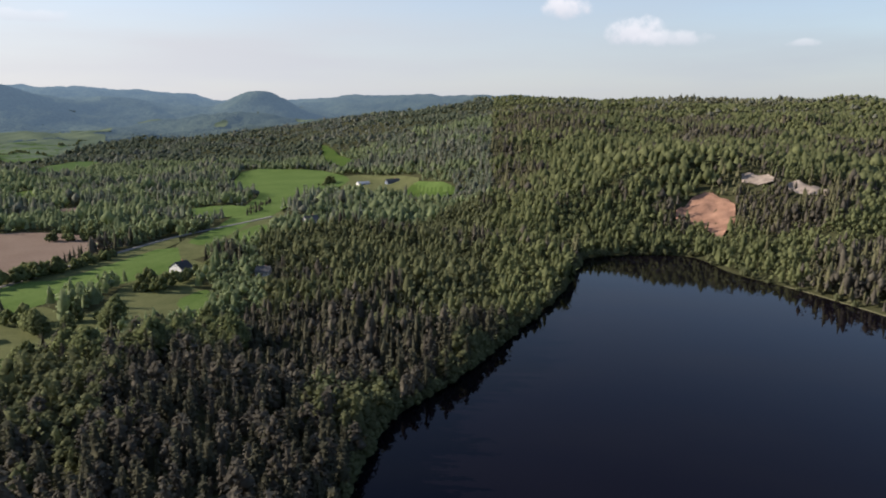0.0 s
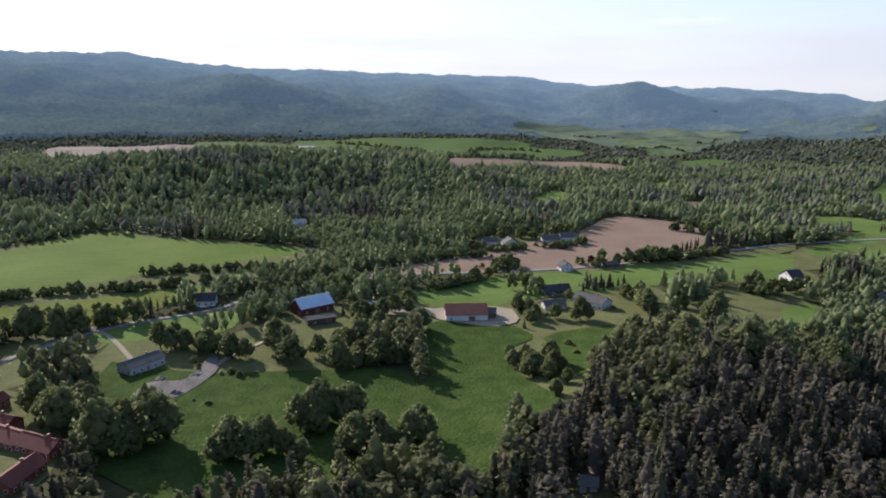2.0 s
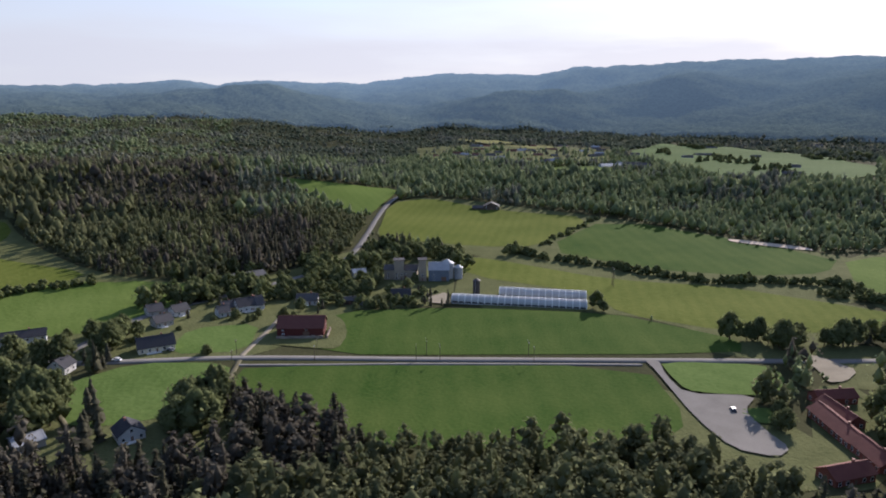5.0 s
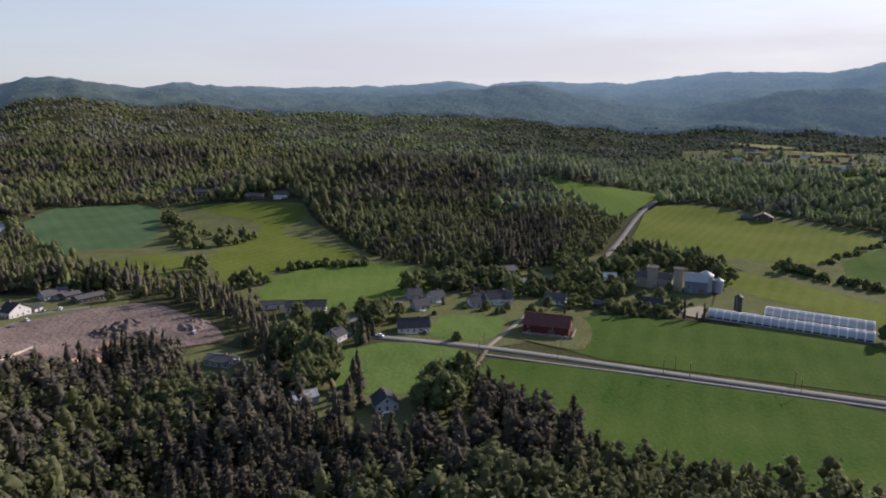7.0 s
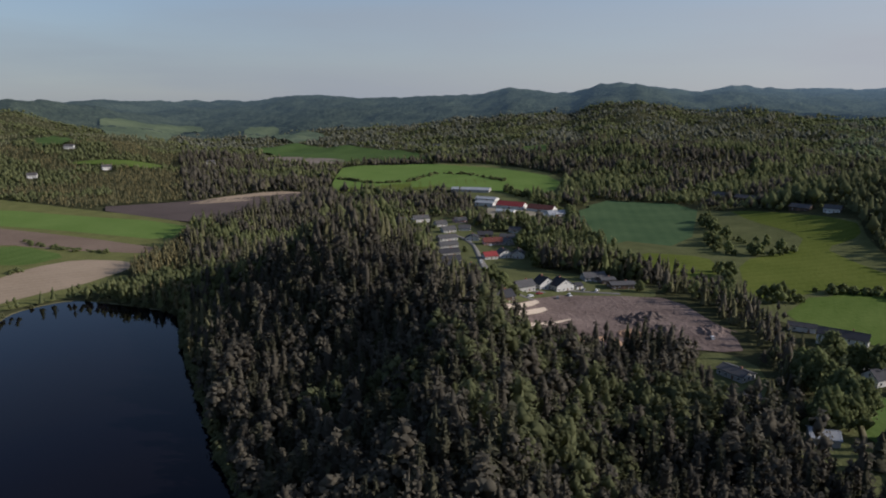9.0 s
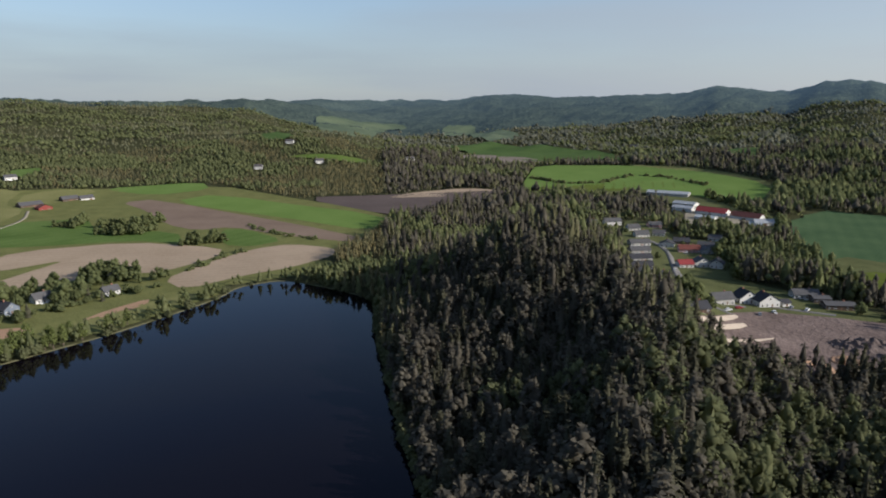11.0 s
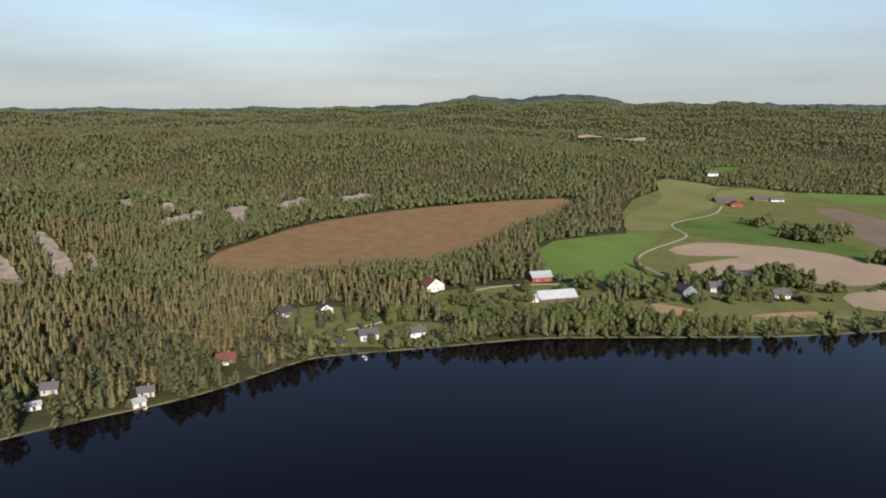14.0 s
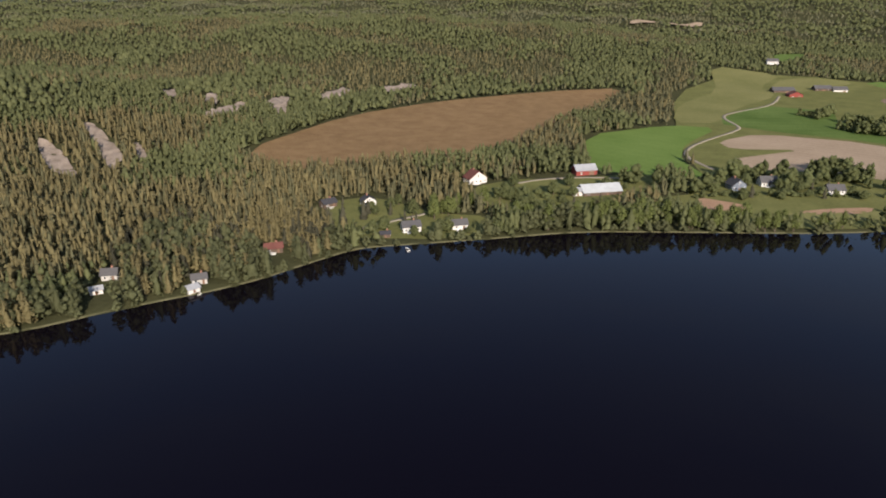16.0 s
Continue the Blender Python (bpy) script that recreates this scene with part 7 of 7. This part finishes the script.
def greenhouse(x, y, turn, length, span, h, rh):
    """A long plastic-covered greenhouse: low wall, hoops and one cover panel to each bay and side."""
    z = float(land(np.array([x]), np.array([y]))[0])
    top = new("greenhouse")
    top.matrix_basis = pose(x, y, z + .1, 0, 0, turn)
    tagged(top, "long white plastic-covered greenhouse with metal hoops", "greenhouse", "greenhouses beside the grain field")
    bm = bmesh.new()
    box(bm, -length / 2, length / 2, -span / 2, -span / 2 + .15, -.8, h * .45)
    box(bm, -length / 2, length / 2, span / 2 - .15, span / 2, -.8, h * .45)
    part("base_wall", bm, top, M["greywall"])
    bays = int(length / 4)
    steps = 6
    prof = [(-span / 2, h * .45), (-span / 2, h)]
    prof += [(-span / 2 * math.cos(math.pi * i / (2 * steps)), h + rh * math.sin(math.pi * i / (2 * steps))) for i in range(1, steps + 1)]
    cell = length / bays
    bm = bmesh.new()
    for a, b in zip(prof, prof[1:]):
        v = [bm.verts.new(p) for p in ((.15, a[0], a[1]), (cell - .15, a[0], a[1]), (cell - .15, b[0], b[1]), (.15, b[0], b[1]))]
        bm.faces.new(v)
    bmesh.ops.remove_doubles(bm, verts=bm.verts[:], dist=.001)
    bmesh.ops.solidify(bm, geom=bm.faces[:], thickness=.05)
    panel = bpy.data.meshes.new("cover_panel")
    bm.to_mesh(panel), bm.free()
    panel.materials.append(M["plastic"])
    bm = bmesh.new()
    full = prof + [(-p[0], p[1]) for p in prof[::-1][1:]]
    for a, b in zip(full, full[1:]):
        n = Vector((0, -(b[1] - a[1]), b[0] - a[0])).normalized() * .09
        q = [Vector((x0, *p)) + k * n for k in (-1, 1.2) for x0 in (-.3, .3) for p in (a, b)]
        v = [bm.verts.new(p) for p in q]
        for f in ((0, 1, 3, 2), (4, 6, 7, 5), (0, 4, 5, 1), (2, 3, 7, 6)):
            bm.faces.new([v[i] for i in f])
    bmesh.ops.remove_doubles(bm, verts=bm.verts[:], dist=.12)
    hoop = bpy.data.meshes.new("hoop")
    bm.to_mesh(hoop), bm.free()
    hoop.materials.append(M["trim"])
    bm = bmesh.new()
    box(bm, .35, cell - .35, -span / 2 - .12, -span / 2 - .02, h * .30, h * .82)
    vent = bpy.data.meshes.new("side_vent")
    bm.to_mesh(vent), bm.free()
    vent.materials.append(M["glass"])
    for i in range(bays):
        part("side_vent", vent, top, at=pose(-length / 2 + i * cell, 0, 0))
        part("side_vent", vent, top, at=pose(-length / 2 + (i + 1) * cell, 0, 0, 0, 0, 180))
    for i in range(bays + 1):
        part("hoop", hoop, top, at=pose(-length / 2 + i * cell, 0, 0))
        if i < bays:
            part("cover_panel", panel, top, at=pose(-length / 2 + i * cell, 0, 0))
            part("cover_panel", panel, top, at=pose(-length / 2 + (i + 1) * cell, 0, 0, 0, 0, 180))
    bm = bmesh.new()
    box(bm, -length / 2, length / 2, -.3, .3, h + rh + .05, h + rh + .25)
    part("ridge_vent", bm, top, M["trim"])
    for s in (-1, 1):
        bm = bmesh.new()
        vs = [bm.verts.new((s * (length / 2 - .02), p[0], p[1])) for p in [(-span / 2, -.6)] + full[1:-1] + [(span / 2, -.6)]]
        f = bm.faces.new(vs)
        bmesh.ops.solidify(bm, geom=[f], thickness=.06)
        part("end_wall", bm, top, M["plastic"])


M["plastic"] = material("greenhouse_plastic", (.40, .40, .395), (.54, .54, .525), 6, .6, .7, .1, leaf=.25)
low_wall("stone_wall", [(-267.6, -220.9), (-279.8, -198), (-292.6, -204.7)], 1.6, .8, "rock", "low grey stone wall in front of the red barn")
for row in GREENHOUSES:
    greenhouse(*row)

M["darksteel"] = plain("dark_steel", (.06, .055, .055), .6)
for x, y, r, h, key in SILOS:
    z = float(land(np.array([x]), np.array([y]))[0])
    top = new("silo")
    top.matrix_basis = pose(x, y, z)
    tagged(top, "round dark upright silo in the farm yard" if key == "darksteel" else "round grey metal grain silo with a cone roof", "silo")
    bm = bmesh.new()
    bmesh.ops.create_cone(bm, cap_ends=True, segments=20, radius1=r, radius2=r, depth=h + 1, matrix=Matrix.Translation((0, 0, h / 2 - .5)))
    for i in range(1, 6):
        bmesh.ops.create_cone(bm, cap_ends=True, segments=20, radius1=r + .08, radius2=r + .08, depth=.18, matrix=Matrix.Translation((0, 0, h * i / 6)))
    part("drum", bm, top, M[key])
    bm = bmesh.new()
    bmesh.ops.create_cone(bm, cap_ends=True, segments=20, radius1=r + .35, radius2=.3, depth=r * .6, matrix=Matrix.Translation((0, 0, h + r * .3)))
    part("roof", bm, top, M["whitemetal"] if key != "darksteel" else M[key])
    bm = bmesh.new()
    box(bm, r + .05, r + .15, -.3, -.22, 0, h)
    box(bm, r + .05, r + .15, .22, .3, 0, h)
    for i in range(int(h / .8)):
        box(bm, r + .06, r + .12, -.24, .24, .4 + i * .8, .46 + i * .8)
    part("ladder", bm, top, M["steel"])

# ---- single trees, hedges and shrubs ----
def limbed_trunk(rng, h, r):
    """A tapered trunk with limbs."""
    bm = bmesh.new()

    def tube(a, b, ra, rb, n=6):
        axis = (b - a).normalized()
        u = axis.orthogonal().normalized()
        w = axis.cross(u)
        lo = [bm.verts.new(a + (u * math.cos(k * 2 * math.pi / n) + w * math.sin(k * 2 * math.pi / n)) * ra) for k in range(n)]
        hi = [bm.verts.new(b + (u * math.cos(k * 2 * math.pi / n) + w * math.sin(k * 2 * math.pi / n)) * rb) for k in range(n)]
        for k in range(n):
            bm.faces.new((lo[k], lo[(k + 1) % n], hi[(k + 1) % n], hi[k]))
    p = [Vector((0, 0, -.08 * h)), Vector((rng.uniform(-.02, .02) * h, rng.uniform(-.02, .02) * h, .35 * h)), Vector((rng.uniform(-.04, .04) * h, 0, .75 * h))]
    tube(p[0], p[1], r, r * .7)
    tube(p[1], p[2], r * .7, r * .2)
    for i in range(6):
        t = .3 + .08 * i
        a = i * 2.4
        s = p[0].lerp(p[2], t)
        tube(s, s + Vector((math.cos(a) * .22, math.sin(a) * .22, .16)) * h, r * .35, r * .08, 4)
    me = bpy.data.meshes.new("trunk")
    bm.to_mesh(me), bm.free()
    me.materials.append(M["bark"])
    return me


def crown_mesh(pv, pf, mat, rng):
    me = mesh_from("crown", pv, pf, mat, rng.uniform(0.1, .9) + rng.uniform(-.12, .12, len(pv)))
    me.polygons.foreach_set("use_smooth", np.ones(len(me.polygons), bool))
    return me


M["plum"] = material("plum_leaves", (.022, .008, .012), (.065, .02, .028), 4, .8, bump=0, leaf=.2, tinted=True)
trng = np.random.default_rng(11)
STOCK = {}
for kind, mat, label, cat in (("broadleaf", "tree_leaves", "round-crowned green broadleaf tree", "tree"), ("birch", "birch_leaves", "slender light green birch by the water", "tree"),
                              ("spruce", "spruce", "dark green pointed spruce", "tree"), ("hedge", "tree_leaves", "bushy green hedgerow tree between the fields", "tree"),
                              ("shrub", "tree_leaves", "low green bush on the field edge", "bush"), ("plum", "plum", "round dark red-leaved tree by the road", "tree")):
    STOCK[kind] = []
    for i in range(1 if kind == "plum" else 5):
        name = {"hedge": "hedge_tree", "shrub": "bush", "plum": "plum_tree", "broadleaf": "broadleaf_tree"}.get(kind, kind + "_tree" if kind != "birch" else "birch_tree")
        top = new(name)
        tagged(top, label, cat, {"hedge": "hedgerow", "birch": "birches along the shore"}.get(kind, "trees round the farms and fields"))
        if kind == "spruce":
            pv, pf = conifer(trng, 8, 9, .2, .06)
        else:
            wide = {"broadleaf": .40, "birch": .22, "hedge": .46, "shrub": .62, "plum": .42}[kind]
            pv, pf = broadleaf(trng, 34, OCTA, 320, wide * trng.uniform(.85, 1.12))
            if kind in ("hedge", "shrub"):
                pv = pv * np.array([1, 1, .92]) - np.array([0, 0, .14])
        part("trunk", limbed_trunk(trng, 1.0, .028), top)
        part("crown", crown_mesh(pv, pf, M[mat], trng), top)
        STOCK[kind].append(top)
used = {k: 0 for k in STOCK}
far_rows = {}
for kind, lo, hi, gap, line in TREE_LINES:
    spots = []
    if math.hypot(*line[0]) > 400:
        gap *= .27 if kind == "hedge" else .5
    elif kind == "hedge":
        gap *= .68
    if len(line) == 1:
        spots = [line[0]]
    for (ax, ay), (bx, by) in zip(line, line[1:]):
        n = max(1, round(math.hypot(bx - ax, by - ay) / gap))
        spots += [(ax + (bx - ax) * (i + trng.uniform(.1, .9)) / n + trng.normal() * 2.3, ay + (by - ay) * (i + trng.uniform(.1, .9)) / n + trng.normal() * 2.3) for i in range(n) if trng.uniform() > .1]
    for x, y in spots:
        if edge_distance(np.array([x]), np.array([y]), LAKE)[0] < 1.5:
            continue
        if any(math.hypot(x - hx, y - hy) < max(hw, hd) * .5 + 2 for _, hx, hy, _, hw, hd, *_ in HOUSES):
            continue
        if math.hypot(x, y) > 400 and kind != "plum":
            far_rows.setdefault(kind, []).append((x, y, lo, hi))
            continue
        stock = STOCK[kind]
        h = trng.uniform(lo * .75, hi) * (1.2 if kind == "broadleaf" and x < 0 else 1)
        m = pose(x, y, float(land(np.array([x]), np.array([y]))[0]) - .1, 0, 0, trng.uniform(0, 360)) @ Matrix.Diagonal((h, h, h * trng.uniform(.9, 1.1), 1))
        if used[kind] < len(stock):
            stock[used[kind]].matrix_basis = m
        else:
            src = stock[int(trng.integers(len(stock)))]
            made = copy_thing(src, Matrix.Identity(4))
            made.matrix_basis = m
        used[kind] += 1
# garden trees and bushes between the houses
for ring, count in ((OPEN[0], 64), (OPEN[3], 10), (OPEN[5], 22), (OPEN[6], 14), (OPEN[7], 12), (OPEN[9], 12), (OPEN[11], 5)):
    xs, ys = [q[0] for q in ring], [q[1] for q in ring]
    done = 0
    for _ in range(count * 12):
        x, y = trng.uniform(min(xs), max(xs)), trng.uniform(min(ys), max(ys))
        if edge_distance(np.array([x]), np.array([y]), ring)[0] > -2 or edge_distance(np.array([x]), np.array([y]), LAKE)[0] < 3:
            continue
        near = min(math.hypot(x - hx, y - hy) - max(hw, hd) * .5 for _, hx, hy, _, hw, hd, *_ in HOUSES)
        if near < 2 or near > 22 or any(edge_distance(np.array([x]), np.array([y]), f)[0] < 1 for _, _, f in FIELDS + YARDS):
            continue
        if any(min(math.hypot(x - a[0] - (b[0] - a[0]) * k / 6, y - a[1] - (b[1] - a[1]) * k / 6) for k in range(7)) < w / 2 + 3 for _, w, _, ln in ROADS for a, b in zip(ln, ln[1:])):
            continue
        kind = ("broadleaf", "shrub", "hedge", "broadleaf", "spruce")[int(trng.integers(5))]
        h = trng.uniform(2, 3.5) if kind == "shrub" else trng.uniform(4.5, 9.5)
        src = STOCK[kind][int(trng.integers(5))]
        copy_thing(src, Matrix.Identity(4)).matrix_basis = pose(x, y, float(land(np.array([x]), np.array([y]))[0]) - .1, 0, 0, trng.uniform(0, 360)) @ Matrix.Diagonal((h, h, h, 1))
        done += 1
        if done >= count:
            break
for kind, stock in STOCK.items():
    for ob in stock[used[kind]:]:
        for o in (*ob.children_recursive, ob):
            bpy.data.objects.remove(o)
for kind, rows in far_rows.items():
    q = np.array(rows)
    wide = {"broadleaf": .38, "birch": .22, "hedge": .45, "shrub": .6}.get(kind, .3)
    models = [conifer(trng, 6, 7) for _ in range(4)] if kind == "spruce" else [broadleaf(trng, 7, OCTA, 40, wide) for _ in range(5)]
    forest("distant_" + {"hedge": "hedgerow", "shrub": "bushes", "spruce": "spruces", "birch": "birches"}.get(kind, "field_trees"), q[:, 0], q[:, 1], models,
           (q[:, 2].mean() * .5, q[:, 3].mean() * 1.12), M["spruce" if kind == "spruce" else "tree_leaves"], "rows of green trees between the far fields")

# ---- cars, boats, poles, rubble heaps ----
PAINT = {"white": (.75, .75, .75), "black": (.03, .03, .035), "grey": (.25, .25, .26), "red": (.35, .04, .04)}
for key, rgb in PAINT.items():
    M["car_" + key] = plain("car_" + key, rgb, .25, .04, spec=.6)
M["rubber"] = plain("tyre_rubber", (.02, .02, .02))


def car(x, y, turn, colour):
    top = new("car")
    top.matrix_basis = pose(x, y, float(land(np.array([x]), np.array([y]))[0]) + .35, 0, 0, turn)
    tagged(top, f"parked {colour} family car on the gravel", "car", "parked cars")
    bm = bmesh.new()
    side = [(-2.15, .35), (-2.15, .85), (-1.3, .95), (1.9, .95), (2.15, .75), (2.15, .35)]
    lo = [bm.verts.new((a, -.86, b)) for a, b in side]
    hi = [bm.verts.new((a, .86, b)) for a, b in side]
    bm.faces.new(lo[::-1]), bm.faces.new(hi)
    for i in range(6):
        bm.faces.new((lo[i], lo[(i + 1) % 6], hi[(i + 1) % 6], hi[i]))
    bmesh.ops.bevel(bm, geom=bm.edges[:], offset=.07, segments=2, affect="EDGES")
    bmesh.ops.recalc_face_normals(bm, faces=bm.faces[:])
    part("body", bm, top, M["car_" + colour])
    bm = bmesh.new()
    q = [bm.verts.new(p) for p in ((-1.25, -.78, .94), (1.8, -.78, .94), (1.8, .78, .94), (-1.25, .78, .94),
                                   (-.6, -.66, 1.44), (1.3, -.66, 1.44), (1.3, .66, 1.44), (-.6, .66, 1.44))]
    for f in ((0, 1, 5, 4), (1, 2, 6, 5), (2, 3, 7, 6), (3, 0, 4, 7)):
        bm.faces.new([q[i] for i in f])
    part("windows", bm, top, M["glass"])
    bm = bmesh.new()
    box(bm, -.62, 1.32, -.68, .68, 1.42, 1.5)
    part("cabin_roof", bm, top, M["car_" + colour])
    for wx in (-1.35, 1.35):
        for wy in (-.8, .8):
            bm = bmesh.new()
            bmesh.ops.create_cone(bm, cap_ends=True, segments=14, radius1=.33, radius2=.33, depth=.22, matrix=Matrix.Translation((wx, wy, .33)) @ Matrix.Rotation(math.pi / 2, 4, "X"))
            part("wheel", bm, top, M["rubber"])


def boat(x, y, turn):
    top = new("rowing_boat")
    top.matrix_basis = pose(x, y, 0.12, 0, 0, turn)
    tagged(top, "small white rowing boat moored on the lake", "boat", "boats on the shore")
    bm = bmesh.new()
    rows = []
    for t in (-1, -.5, 0, .5, .85, 1):
        w = 1.0 * (1 - max(0, t) ** 2.2) + .05
        rows.append([bm.verts.new(p) for p in ((t * 2.4, -w, .5), (t * 2.3, -w * .6, -.15), (t * 2.3, w * .6, -.15), (t * 2.4, w, .5))])
    for a, b in zip(rows, rows[1:]):
        for i in range(3):
            bm.faces.new((a[i], b[i], b[i + 1], a[i + 1]))
    bm.faces.new(rows[0])
    bmesh.ops.solidify(bm, geom=bm.faces[:], thickness=.06)
    part("hull", bm, top, M["trim"])
    for t in (-1.1, .4):
        part("thwart", box_mesh("thwart", t - .14, t + .14, -.8, .8, .25, .31), top, M["brown"])


for kind, x, y, turn, colour in VEHICLES:
    car(x, y, turn, colour) if kind == "car" else boat(x, y, turn)
M["creosote"] = plain("pole_wood", (.10, .08, .06), .9)
for kind, x, y, h in POLES:
    z = float(land(np.array([x]), np.array([y]))[0])
    top = new("power_pole" if kind == "pole" else "double_power_pole")
    top.matrix_basis = pose(x, y, z, 0, 0, 30)
    tagged(top, "weathered wooden power pole beside the road" if kind == "pole" else "tall double wooden power pole in the field", "power pole", "power line")
    for s in ((0,) if kind == "pole" else (-1, 1)):
        bm = bmesh.new()
        bmesh.ops.create_cone(bm, cap_ends=True, segments=8, radius1=.13, radius2=.09, depth=h + 1, matrix=Matrix.Translation((s, 0, h / 2 - .5)))
        part("post", bm, top, M["creosote"])
    part("crossarm", box_mesh("crossarm", -1.7, 1.7, -.08, .08, h - .9, h - .7), top, M["creosote"])
    for s in (-1.5, 0.35, 1.5):
        bm = bmesh.new()
        bmesh.ops.create_cone(bm, cap_ends=True, segments=8, radius1=.09, radius2=.05, depth=.35, matrix=Matrix.Translation((s, 0, h - .52)))
        part("insulator", bm, top, M["trim"])
M["dark_rubble"] = material("dark_rubble", (.05, .04, .038), (.17, .135, .12), 3, .7, bump=1)
for x, y, r, h, tone in HEAPS:
    z = float(land(np.array([x]), np.array([y]))[0])
    bm = bmesh.new()
    bmesh.ops.create_grid(bm, x_segments=26, y_segments=26, size=r)
    for v in bm.verts:
        d = v.co.length / r
        k = max(0, 1 - d * d)
        v.co.z = k * h * (1 + .9 * noise.noise(Vector((v.co.x + x, v.co.y + y, 0)) / 2.6)) + .5 * k * noise.noise(Vector((v.co.x - y, v.co.y, 4)) * .9) - .35
    me = bpy.data.meshes.new("earth_mound")
    bm.to_mesh(me), bm.free()
    me.materials.append(M[{"dark": "dark_rubble", "clay": "clay"}.get(tone, "stones" if math.hypot(x, y) < 330 and y > 0 else "rubble")])
    ob = new("earth_mound", me)
    ob.matrix_basis = pose(x, y, z + .3, 0, 0, x % 90)
    tagged(ob, "dark mound of blasted rock on the building plot" if tone == "dark" else "reddish bank of dug earth at the edge of the plot" if tone == "clay" else "low mound of grey stones and earth", "mound", "mounds of stones and earth")
